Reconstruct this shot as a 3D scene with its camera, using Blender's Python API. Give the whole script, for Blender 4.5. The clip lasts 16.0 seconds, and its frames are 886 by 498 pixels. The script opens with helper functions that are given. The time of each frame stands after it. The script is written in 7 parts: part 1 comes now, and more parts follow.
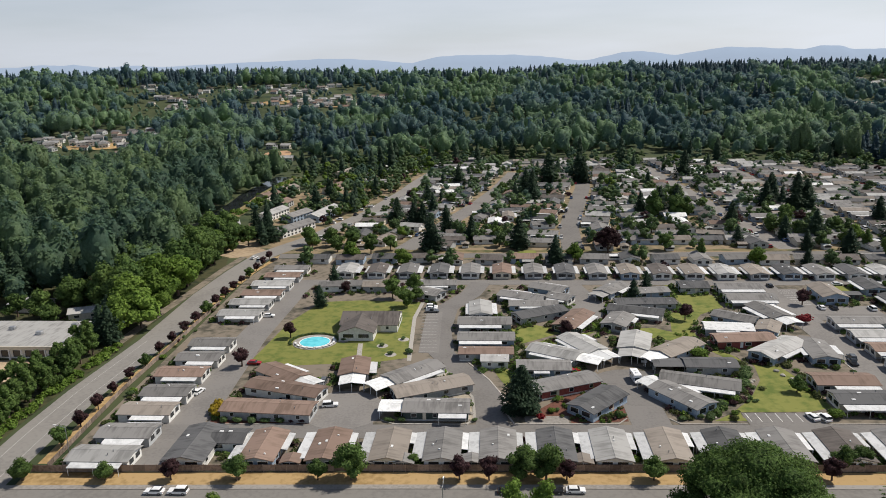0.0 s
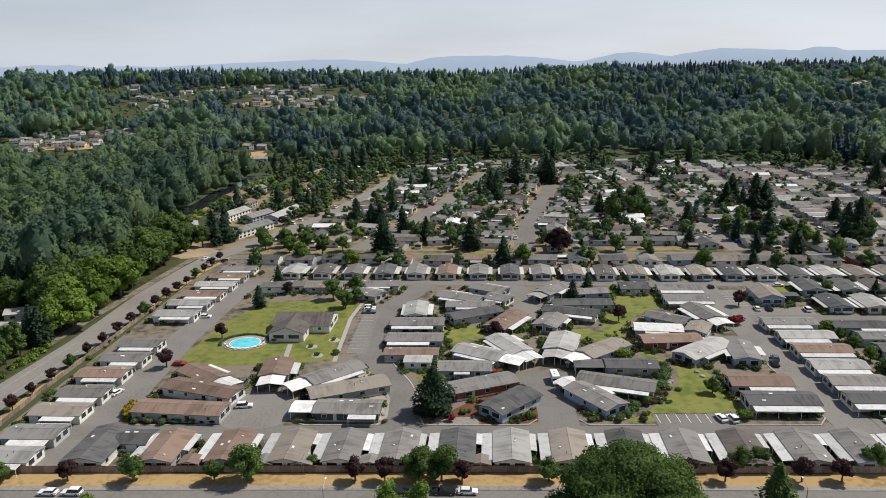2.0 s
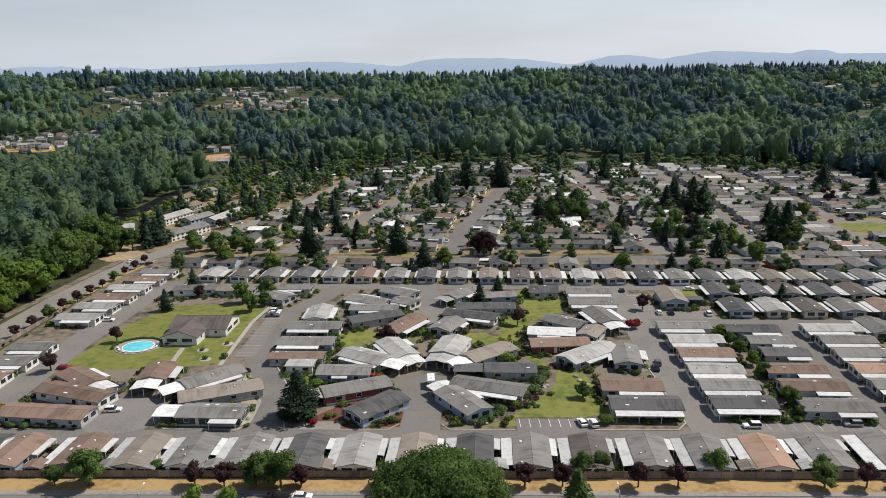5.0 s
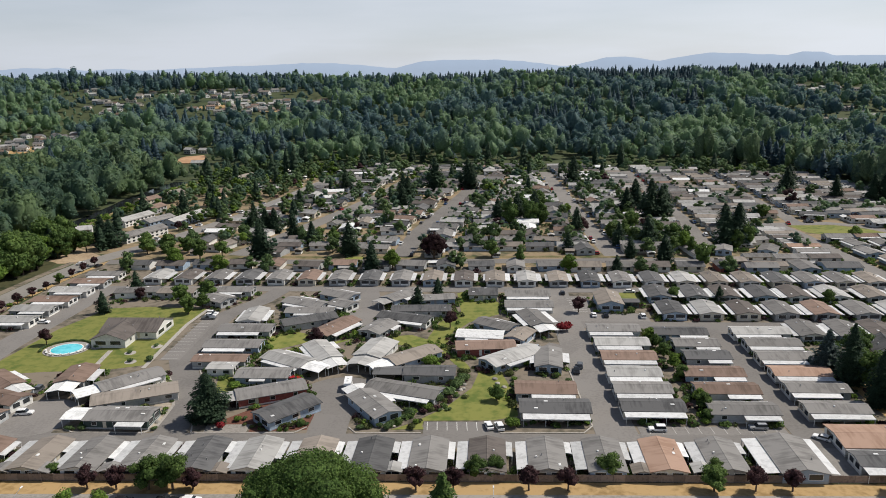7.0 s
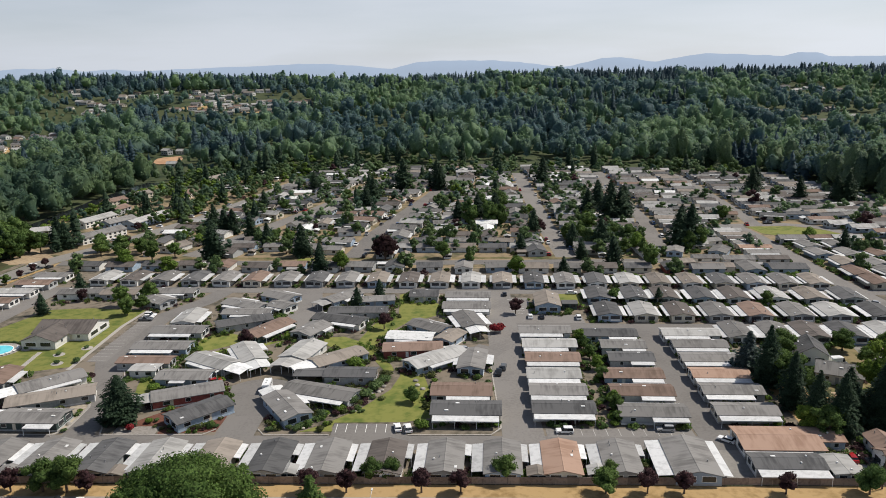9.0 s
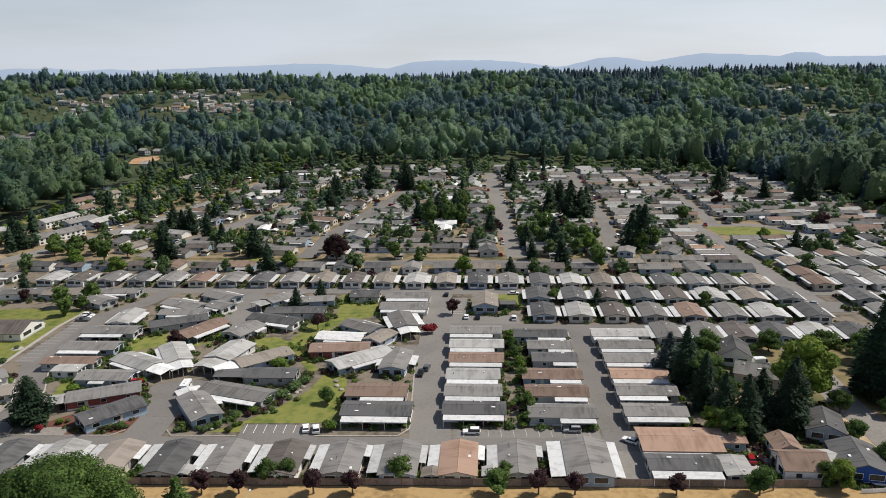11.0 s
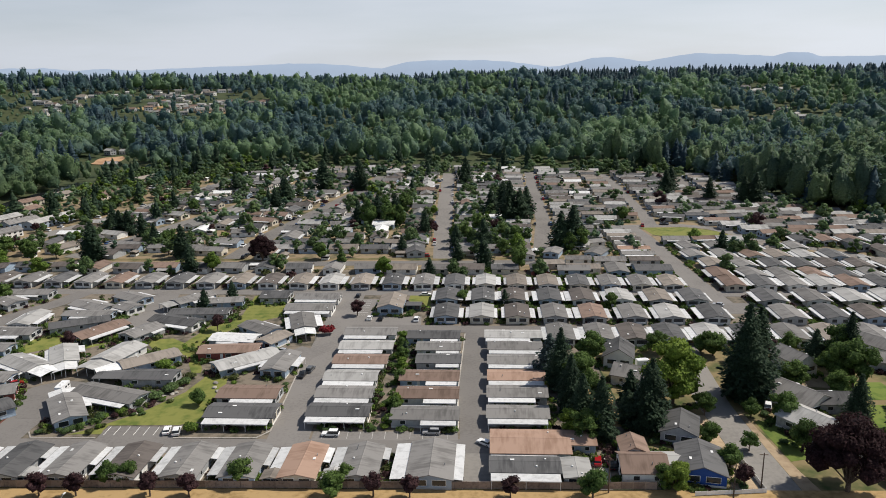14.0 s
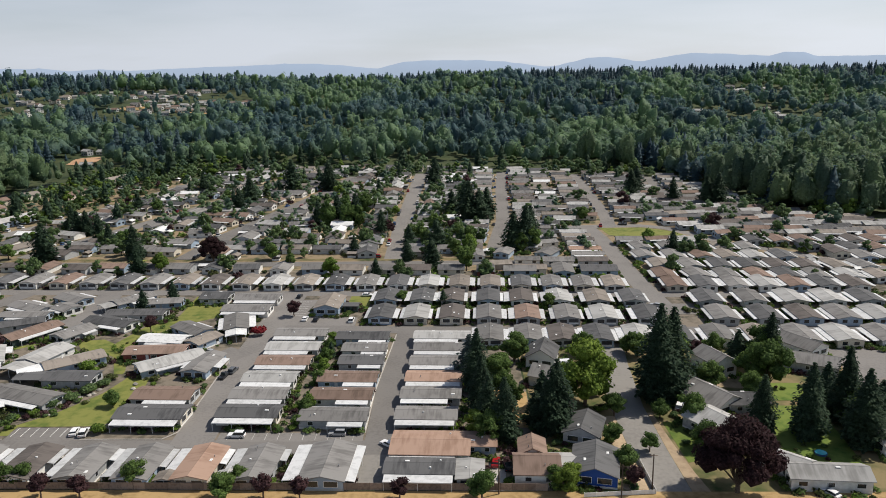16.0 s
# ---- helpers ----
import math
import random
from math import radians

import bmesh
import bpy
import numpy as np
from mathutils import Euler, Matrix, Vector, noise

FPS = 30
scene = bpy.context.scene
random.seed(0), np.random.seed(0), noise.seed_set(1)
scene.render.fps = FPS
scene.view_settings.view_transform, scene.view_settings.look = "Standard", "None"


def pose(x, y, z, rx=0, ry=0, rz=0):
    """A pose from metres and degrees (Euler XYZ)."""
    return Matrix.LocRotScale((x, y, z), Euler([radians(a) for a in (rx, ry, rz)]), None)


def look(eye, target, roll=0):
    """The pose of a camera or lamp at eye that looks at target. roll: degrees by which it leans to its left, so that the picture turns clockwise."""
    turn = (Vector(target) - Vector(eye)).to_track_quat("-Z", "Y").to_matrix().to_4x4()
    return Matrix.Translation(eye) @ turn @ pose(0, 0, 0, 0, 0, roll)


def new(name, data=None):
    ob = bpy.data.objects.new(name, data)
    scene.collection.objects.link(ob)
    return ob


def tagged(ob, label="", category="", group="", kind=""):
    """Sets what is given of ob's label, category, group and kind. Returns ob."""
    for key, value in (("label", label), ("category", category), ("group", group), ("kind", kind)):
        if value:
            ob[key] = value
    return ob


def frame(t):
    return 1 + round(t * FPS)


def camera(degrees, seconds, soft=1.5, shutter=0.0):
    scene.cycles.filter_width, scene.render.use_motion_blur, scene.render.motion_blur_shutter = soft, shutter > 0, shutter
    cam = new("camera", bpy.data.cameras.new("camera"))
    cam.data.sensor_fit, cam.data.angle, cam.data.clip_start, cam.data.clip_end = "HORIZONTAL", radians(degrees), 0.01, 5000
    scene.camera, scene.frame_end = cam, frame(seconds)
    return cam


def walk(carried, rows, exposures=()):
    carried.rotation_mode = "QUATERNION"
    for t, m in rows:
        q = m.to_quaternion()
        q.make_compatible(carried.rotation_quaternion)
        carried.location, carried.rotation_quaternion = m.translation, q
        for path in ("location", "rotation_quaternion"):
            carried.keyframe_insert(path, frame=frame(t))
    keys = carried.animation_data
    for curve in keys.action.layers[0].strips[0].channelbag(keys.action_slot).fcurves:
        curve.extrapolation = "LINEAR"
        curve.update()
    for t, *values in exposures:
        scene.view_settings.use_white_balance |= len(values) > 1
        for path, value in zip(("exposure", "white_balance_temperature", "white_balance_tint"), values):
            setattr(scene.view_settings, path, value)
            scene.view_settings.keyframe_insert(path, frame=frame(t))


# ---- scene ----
cam = camera(62.2, 16.0, 0.9)
# The slide: length, eye height, first tilt, lean and heading; angles scaled for the lens.
METRES, EYE, TILT, LEAN, TURN, LENS = 198.29, 96.0, -14.278, 1.24, 3.87, 1300 / 902
ROWS = [
    (0.0, 0.0, 0.0, 0.0, 0.0, 0.0, -0.0),
    (0.5, 0.0299, -0.0009, -0.0002, -0.04, 0.02, -0.02),
    (1.0, 0.0604, -0.0016, 0.0, -0.09, 0.04, -0.01),
    (1.5, 0.091, -0.0022, 0.0002, -0.15, 0.07, -0.01),
    (2.0, 0.1217, -0.0027, 0.0003, -0.18, 0.1, -0.03),
    (2.5, 0.1528, -0.0031, 0.0008, -0.24, 0.1, -0.04),
    (3.0, 0.1839, -0.0034, 0.0014, -0.27, 0.17, -0.06),
    (3.5, 0.2152, -0.0037, 0.0022, -0.31, 0.21, -0.07),
    (4.0, 0.2465, -0.004, 0.0027, -0.33, 0.27, -0.08),
    (6.5, 0.4053, -0.005, 0.0064, -0.34, 0.55, -0.1),
    (7.0, 0.4368, -0.005, 0.007, -0.38, 0.59, -0.1),
    (7.5, 0.4683, -0.005, 0.0076, -0.4, 0.62, -0.09),
    (8.0, 0.4996, -0.005, 0.0082, -0.41, 0.64, -0.11),
    (8.5, 0.5314, -0.0047, 0.0088, -0.41, 0.66, -0.09),
    (9.0, 0.5609, -0.0045, 0.0092, -0.42, 0.68, -0.09),
    (11.5, 0.7175, -0.004, 0.0116, -0.43, 0.65, -0.11),
    (12.0, 0.7488, -0.0039, 0.0121, -0.44, 0.66, -0.1),
    (12.5, 0.7802, -0.0037, 0.0128, -0.45, 0.65, -0.1),
    (13.0, 0.8115, -0.0036, 0.0137, -0.46, 0.63, -0.11),
    (13.5, 0.8427, -0.0033, 0.0142, -0.47, 0.64, -0.11),
    (14.0, 0.8742, -0.003, 0.015, -0.47, 0.63, -0.11),
    (14.5, 0.9057, -0.0026, 0.0157, -0.48, 0.65, -0.09),
    (15.0, 0.9371, -0.0022, 0.0162, -0.48, 0.64, -0.08),
    (15.5, 0.9684, -0.0018, 0.0167, -0.49, 0.63, -0.07),
    (16.0, 0.9998, -0.0013, 0.0169, -0.49, 0.63, -0.06),
]
walk(cam, [(t, pose(0, 0, EYE, TILT, LEAN, TURN) @ pose(METRES * x, 0, METRES * 0.803 * z, 90 + 0.821 * pitch / LENS, 1.207 * roll, 1.217 * yaw / LENS)) for t, x, y, z, yaw, pitch, roll in ROWS])

# ---- light ----
SUN_DIR = Vector((0.58, 0.26, 0.80)).normalized()
world = bpy.data.worlds.new("sky")
scene.world = world
world.use_nodes = True
wn, wl = world.node_tree.nodes, world.node_tree.links
wn.clear()
w_out, w_bg = wn.new("ShaderNodeOutputWorld"), wn.new("ShaderNodeBackground")
w_sky = wn.new("ShaderNodeTexSky")
w_sky.sky_type, w_sky.sun_disc = "NISHITA", False
w_sky.sun_elevation = math.asin(SUN_DIR.z)
w_sky.sun_rotation = math.atan2(SUN_DIR.x, SUN_DIR.y)
w_sky.air_density, w_sky.dust_density, w_sky.ozone_density = 0.8, 0.8, 1.0
# thin high cloud: a noise veil over the blue
w_tc, w_map, w_noise, w_ramp, w_mix = (wn.new(k) for k in ("ShaderNodeTexCoord", "ShaderNodeMapping", "ShaderNodeTexNoise", "ShaderNodeValToRGB", "ShaderNodeMixRGB"))
w_map.inputs["Scale"].default_value = (1.0, 1.0, 7.0)
w_noise.inputs["Scale"].default_value, w_noise.inputs["Detail"].default_value = 2.6, 5.0
w_ramp.color_ramp.elements[0].position, w_ramp.color_ramp.elements[1].position = 0.28, 0.62
w_ramp.color_ramp.elements[0].color, w_ramp.color_ramp.elements[1].color = (0.62, 0.62, 0.62, 1), (0.93, 0.93, 0.93, 1)
wl.new(w_tc.outputs["Generated"], w_map.inputs["Vector"])
wl.new(w_map.outputs["Vector"], w_noise.inputs["Vector"])
wl.new(w_noise.outputs["Fac"], w_ramp.inputs["Fac"])
# the veil thickens towards the horizon
w_sep, w_fall, w_mul = wn.new("ShaderNodeSeparateXYZ"), wn.new("ShaderNodeMapRange"), wn.new("ShaderNodeMath")
w_fall.inputs["From Min"].default_value, w_fall.inputs["From Max"].default_value = 0.02, 0.55
w_fall.inputs["To Min"].default_value, w_fall.inputs["To Max"].default_value = 1.0, 0.04
w_mul.operation = "MULTIPLY"
wl.new(w_tc.outputs["Generated"], w_sep.inputs["Vector"])
wl.new(w_sep.outputs["Z"], w_fall.inputs["Value"])
wl.new(w_ramp.outputs["Color"], w_mul.inputs[0])
wl.new(w_fall.outputs["Result"], w_mul.inputs[1])
wl.new(w_mul.outputs[0], w_mix.inputs[0])
wl.new(w_sky.outputs["Color"], w_mix.inputs[1])
# and is brighter towards the sun
w_side, w_veil = wn.new("ShaderNodeMapRange"), wn.new("ShaderNodeMixRGB")
w_side.inputs["From Min"].default_value, w_side.inputs["From Max"].default_value = -0.6, 0.4
w_veil.inputs[1].default_value, w_veil.inputs[2].default_value = (7.6, 8.1, 9.0, 1), (9.3, 9.8, 10.65, 1)
wl.new(w_sep.outputs["X"], w_side.inputs["Value"])
wl.new(w_side.outputs["Result"], w_veil.inputs[0])
wl.new(w_veil.outputs["Color"], w_mix.inputs[2])
wl.new(w_mix.outputs["Color"], w_bg.inputs["Color"])
wl.new(w_bg.outputs["Background"], w_out.inputs["Surface"])
w_bg.inputs["Strength"].default_value = 0.083
sun = new("sun", bpy.data.lights.new("sun", "SUN"))
sun.data.energy, sun.data.angle, sun.data.color = 4.25, radians(0.6), (1.0, 0.935, 0.84)
sun.matrix_world = look(SUN_DIR * 100, (0, 0, 0))
scene.view_settings.exposure = 0.0

# ---- materials ----
MATS = {}


def material(name, base, other, scale=1.0, rough=0.85, metal=0.0, bump=0.0, big=0.05, spread=0.12, rib=0.0, spec=0.3, streak=0.0):
    """Two-tone noise at a fine and a large scale, a little brighter or darker from object to object."""
    m = bpy.data.materials.new(name)
    m.use_nodes = True
    n, l = m.node_tree.nodes, m.node_tree.links
    b = n["Principled BSDF"]
    tc = n.new("ShaderNodeNewGeometry")
    fine, large = n.new("ShaderNodeTexNoise"), n.new("ShaderNodeTexNoise")
    fine.inputs["Scale"].default_value, fine.inputs["Detail"].default_value = scale, 6
    large.inputs["Scale"].default_value, large.inputs["Detail"].default_value = big, 4
    for t in (fine, large):
        l.new(tc.outputs["Position"], t.inputs["Vector"])
    if streak:
        # weather streaks that run down the slope
        oc, mp = n.new("ShaderNodeTexCoord"), n.new("ShaderNodeMapping")
        mp.inputs["Scale"].default_value = (streak, 0.14 * streak, 0.14 * streak)
        l.new(oc.outputs["Object"], mp.inputs["Vector"])
        l.new(mp.outputs["Vector"], fine.inputs["Vector"])
        fine.inputs["Scale"].default_value = 1.0
    add = n.new("ShaderNodeMath")
    add.operation = "MULTIPLY_ADD"
    l.new(large.outputs["Fac"], add.inputs[0])
    add.inputs[1].default_value = 0.9
    l.new(fine.outputs["Fac"], add.inputs[2])
    ramp = n.new("ShaderNodeValToRGB")
    ramp.color_ramp.elements[0].position, ramp.color_ramp.elements[1].position = 0.72, 1.12
    ramp.color_ramp.elements[0].color, ramp.color_ramp.elements[1].color = (*base, 1), (*other, 1)
    l.new(add.outputs[0], ramp.inputs["Fac"])
    info, hsv, mr = n.new("ShaderNodeObjectInfo"), n.new("ShaderNodeHueSaturation"), n.new("ShaderNodeMapRange")
    mr.inputs["To Min"].default_value, mr.inputs["To Max"].default_value = 1 - spread, 1 + spread
    l.new(info.outputs["Random"], mr.inputs["Value"])
    l.new(mr.outputs["Result"], hsv.inputs["Value"])
    l.new(ramp.outputs["Color"], hsv.inputs["Color"])
    l.new(hsv.outputs["Color"], b.inputs["Base Color"])
    b.inputs["Roughness"].default_value, b.inputs["Metallic"].default_value = rough, metal
    b.inputs["Specular IOR Level"].default_value = spec
    if bump:
        bp = n.new("ShaderNodeBump")
        bp.inputs["Strength"].default_value, bp.inputs["Distance"].default_value = bump, 0.05
        l.new(fine.outputs["Fac"], bp.inputs["Height"])
        l.new(bp.outputs["Normal"], b.inputs["Normal"])
        if rib:
            tco, wave, bp2 = n.new("ShaderNodeTexCoord"), n.new("ShaderNodeTexWave"), n.new("ShaderNodeBump")
            wave.inputs["Scale"].default_value = rib
            l.new(tco.outputs["Object"], wave.inputs["Vector"])
            bp2.inputs["Strength"].default_value, bp2.inputs["Distance"].default_value = 0.5, 0.05
            l.new(wave.outputs["Fac"], bp2.inputs["Height"])
            l.new(bp.outputs["Normal"], bp2.inputs["Normal"])
            l.new(bp2.outputs["Normal"], b.inputs["Normal"])
    MATS[name] = m
    return m


def leaf_material(name, dark, light, spread=0.15, patch=0.035, speck=0.55, grove=0.0, fine=2.2):
    """Foliage: each leaf clump its own green, each tree a little different."""
    m = bpy.data.materials.new(name)
    m.use_nodes = True
    n, l = m.node_tree.nodes, m.node_tree.links
    b = n["Principled BSDF"]
    geo, mix = n.new("ShaderNodeNewGeometry"), n.new("ShaderNodeMixRGB")
    big = n.new("ShaderNodeTexNoise")
    big.inputs["Scale"].default_value = patch
    l.new(geo.outputs["Position"], big.inputs["Vector"])
    ad = n.new("ShaderNodeMath")
    ad.operation = "MULTIPLY_ADD"
    l.new(geo.outputs["Random Per Island"], ad.inputs[0])
    ad.inputs[1].default_value = speck
    sub = n.new("ShaderNodeMapRange")
    sub.inputs["From Min"].default_value, sub.inputs["From Max"].default_value = 0.3, 0.7
    sub.inputs["To Min"].default_value, sub.inputs["To Max"].default_value = 0.0, 1.05 - speck
    l.new(big.outputs["Fac"], sub.inputs["Value"])
    if grove:
        wide, half = n.new("ShaderNodeTexNoise"), n.new("ShaderNodeMath")
        wide.inputs["Scale"].default_value, wide.inputs["Detail"].default_value = grove, 3.0
        l.new(geo.outputs["Position"], wide.inputs["Vector"])
        half.operation = "MULTIPLY_ADD"
        half.inputs[1].default_value = 0.3
        hw = n.new("ShaderNodeMath")
        hw.operation = "MULTIPLY"
        hw.inputs[1].default_value = 0.7
        l.new(wide.outputs["Fac"], hw.inputs[0])
        l.new(big.outputs["Fac"], half.inputs[0])
        l.new(hw.outputs[0], half.inputs[2])
        sub.inputs["From Min"].default_value, sub.inputs["From Max"].default_value = 0.44, 0.565
        l.new(half.outputs[0], sub.inputs["Value"])
    l.new(sub.outputs["Result"], ad.inputs[2])
    l.new(ad.outputs[0], mix.inputs[0])
    mix.inputs[1].default_value, mix.inputs[2].default_value = (*dark, 1), (*light, 1)
    info, hsv, mr = n.new("ShaderNodeObjectInfo"), n.new("ShaderNodeHueSaturation"), n.new("ShaderNodeMapRange")
    mr.inputs["To Min"].default_value, mr.inputs["To Max"].default_value = 1 - spread, 1 + spread
    l.new(info.outputs["Random"], mr.inputs["Value"])
    # small leaves and the gaps between them
    leafy_, grain, mul = n.new("ShaderNodeTexNoise"), n.new("ShaderNodeMapRange"), n.new("ShaderNodeMath")
    leafy_.inputs["Scale"].default_value, leafy_.inputs["Detail"].default_value, leafy_.inputs["Roughness"].default_value = fine, 5.0, 0.65
    l.new(geo.outputs["Position"], leafy_.inputs["Vector"])
    grain.inputs["From Min"].default_value, grain.inputs["From Max"].default_value = 0.36, 0.62
    grain.inputs["To Min"].default_value, grain.inputs["To Max"].default_value = (0.82, 1.24) if grove else (0.56, 1.60)
    l.new(leafy_.outputs["Fac"], grain.inputs["Value"])
    mul.operation = "MULTIPLY"
    l.new(mr.outputs["Result"], mul.inputs[0])
    l.new(grain.outputs["Result"], mul.inputs[1])
    l.new(mul.outputs[0], hsv.inputs["Value"])
    relief = n.new("ShaderNodeBump")
    relief.inputs["Strength"].default_value, relief.inputs["Distance"].default_value = (0.45 if grove else 0.8), 0.6 / fine
    l.new(leafy_.outputs["Fac"], relief.inputs["Height"])
    l.new(relief.outputs["Normal"], b.inputs["Normal"])
    l.new(mix.outputs["Color"], hsv.inputs["Color"])
    l.new(hsv.outputs["Color"], b.inputs["Base Color"])
    b.inputs["Roughness"].default_value, b.inputs["Specular IOR Level"].default_value = 0.65 if grove else 0.7, 0.3 if grove else 0.15
    # light passes through thin leaves
    tr, ms = n.new("ShaderNodeBsdfTranslucent"), n.new("ShaderNodeMixShader")
    ms.inputs[0].default_value = 0.55 if grove else 0.35
    l.new(hsv.outputs["Color"], tr.inputs["Color"])
    l.new(b.outputs["BSDF"], ms.inputs[1])
    l.new(tr.outputs["BSDF"], ms.inputs[2])
    l.new(ms.outputs["Shader"], n["Material Output"].inputs["Surface"])
    MATS[name] = m
    return m


material("asphalt", (0.176, 0.164, 0.152), (0.214, 0.200, 0.185), 1.2, 0.9, bump=0.15, big=0.09)
material("road_asphalt", (0.200, 0.187, 0.171), (0.244, 0.229, 0.208), 0.8, 0.9, bump=0.15, big=0.06)
material("pale_asphalt", (0.160, 0.149, 0.137), (0.215, 0.200, 0.183), 0.8, 0.9, bump=0.15, big=0.06)
material("old_concrete", (0.215, 0.195, 0.172), (0.29, 0.268, 0.24), 1.2, 0.88, bump=0.1)
material("concrete", (0.30, 0.28, 0.25), (0.42, 0.39, 0.35), 1.5, 0.85, bump=0.1)
material("paint_line", (0.62, 0.61, 0.57), (0.78, 0.77, 0.73), 3.0, 0.7)
material("worn_paint", (0.26, 0.25, 0.235), (0.46, 0.45, 0.42), 1.2, 0.8)
material("lawn", (0.104, 0.140, 0.028), (0.205, 0.212, 0.054), 0.35, 0.95, bump=0.2, big=0.09)
material("sand", (0.27, 0.228, 0.172), (0.40, 0.35, 0.275), 0.7, 0.95, bump=0.3)
material("boulder", (0.20, 0.185, 0.165), (0.36, 0.335, 0.30), 1.4, 0.9, bump=0.5, spread=0.25)
material("dry_grass", (0.305, 0.200, 0.083), (0.475, 0.322, 0.150), 0.6, 0.95, bump=0.3, big=0.08)
material("lot_gravel", (0.078, 0.072, 0.052), (0.222, 0.186, 0.142), 0.35, 0.95, bump=0.3, big=0.06)
material("field", (0.026, 0.044, 0.018), (0.062, 0.076, 0.032), 0.05, 0.95, bump=0.3, big=0.012)
material("yard", (0.055, 0.080, 0.022), (0.23, 0.18, 0.09), 0.16, 0.95, bump=0.3, big=0.045)
material("far_yard", (0.052, 0.066, 0.030), (0.285, 0.215, 0.130), 0.16, 0.95, bump=0.2, big=0.05)
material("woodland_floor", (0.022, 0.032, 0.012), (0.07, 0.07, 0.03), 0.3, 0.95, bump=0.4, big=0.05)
material("bark_mulch", (0.085, 0.035, 0.024), (0.15, 0.065, 0.045), 1.5, 0.95, bump=0.5, big=0.2)
material("orange_earth", (0.36, 0.21, 0.12), (0.46, 0.29, 0.17), 0.2, 0.95, bump=0.3)
material("garden_lawn", (0.070, 0.128, 0.020), (0.150, 0.200, 0.040), 0.35, 0.95, bump=0.2, big=0.09)
material("dirt", (0.31, 0.225, 0.145), (0.44, 0.335, 0.22), 0.5, 0.95, bump=0.3)
material("roof_grey", (0.136, 0.130, 0.123), (0.218, 0.209, 0.198), 2.2, 0.9, bump=0.12, big=0.2, streak=1.6, spread=0.2)
material("roof_dark", (0.066, 0.066, 0.067), (0.118, 0.117, 0.117), 2.2, 0.9, bump=0.12, big=0.2, streak=1.6, spread=0.2)
material("roof_brown", (0.155, 0.108, 0.082), (0.235, 0.165, 0.13), 2.2, 0.9, bump=0.12, big=0.2, streak=1.4, spread=0.2)
material("roof_tan", (0.185, 0.16, 0.135), (0.27, 0.235, 0.20), 2.2, 0.9, bump=0.12, big=0.2, streak=1.4, spread=0.18)
material("roof_orange", (0.30, 0.19, 0.135), (0.40, 0.268, 0.20), 2.2, 0.9, bump=0.12, big=0.2, streak=1.4)
material("roof_umber", (0.085, 0.073, 0.066), (0.14, 0.122, 0.11), 2.2, 0.9, bump=0.12, big=0.2, streak=1.4)
material("roof_light", (0.27, 0.264, 0.250), (0.41, 0.402, 0.384), 2.2, 0.85, bump=0.1, big=0.2, streak=1.2, spread=0.18)
material("roof_white", (0.62, 0.62, 0.60), (0.80, 0.80, 0.78), 1.2, 0.55, bump=0.05, big=0.3)
material("awning_white", (0.56, 0.56, 0.55), (0.71, 0.71, 0.70), 1.0, 0.45, bump=0.05, big=0.4, rib=1.6)
material("awning_grey", (0.44, 0.44, 0.432), (0.58, 0.58, 0.57), 1.0, 0.5, bump=0.05, big=0.4, rib=1.6)
material("wall_white", (0.62, 0.61, 0.57), (0.76, 0.75, 0.71), 1.0, 0.7)
material("wall_cream", (0.50, 0.45, 0.36), (0.62, 0.57, 0.47), 1.0, 0.7)
material("wall_blue", (0.26, 0.34, 0.43), (0.36, 0.44, 0.53), 1.0, 0.7)
material("wall_deep_blue", (0.016, 0.068, 0.27), (0.026, 0.088, 0.34), 1.0, 0.7)
material("wall_grey", (0.30, 0.31, 0.31), (0.42, 0.43, 0.43), 1.0, 0.7)
material("wall_green", (0.03, 0.05, 0.05), (0.05, 0.075, 0.07), 1.0, 0.7)
material("wall_red", (0.20, 0.055, 0.045), (0.28, 0.08, 0.065), 1.0, 0.7)
material("trim_white", (0.70, 0.70, 0.68), (0.82, 0.82, 0.80), 1.0, 0.6)
material("glass_dark", (0.012, 0.015, 0.018), (0.03, 0.035, 0.04), 0.5, 0.08, spec=0.6)
material("fence_wood", (0.155, 0.118, 0.096), (0.262, 0.205, 0.168), 1.6, 0.9, bump=0.3, spread=0.3)
# near-black colour standing in for the shade inside a porch
material("porch_shade", (0.035, 0.036, 0.038), (0.07, 0.07, 0.072), 1.0, 0.8)
material("bark", (0.07, 0.05, 0.035), (0.14, 0.10, 0.075), 3.0, 0.95, bump=0.6)
material("metal_grey", (0.30, 0.31, 0.32), (0.42, 0.43, 0.44), 2.0, 0.45, 0.6)
material("tyre", (0.012, 0.012, 0.012), (0.025, 0.025, 0.025), 3.0, 0.9)
material("pool_water", (0.07, 0.50, 0.58), (0.13, 0.62, 0.69), 0.5, 0.06, spec=0.5)
for k, c in {"white": (0.78, 0.78, 0.77), "silver": (0.42, 0.43, 0.44), "dark": (0.018, 0.019, 0.022), "red": (0.32, 0.015, 0.018), "blue": (0.05, 0.10, 0.22), "grey": (0.12, 0.125, 0.13)}.items():
    material("car_" + k, c, tuple(min(1, v * 1.1) for v in c), 0.5, 0.22, 0.2 if k in ("silver", "grey") else 0.0, spread=0.05, spec=0.5)
leaf_material("leaf_green", (0.038, 0.078, 0.022), (0.128, 0.192, 0.050))
leaf_material("leaf_bright", (0.062, 0.118, 0.018), (0.186, 0.272, 0.052))
leaf_material("leaf_lush", (0.070, 0.124, 0.019), (0.218, 0.288, 0.050))
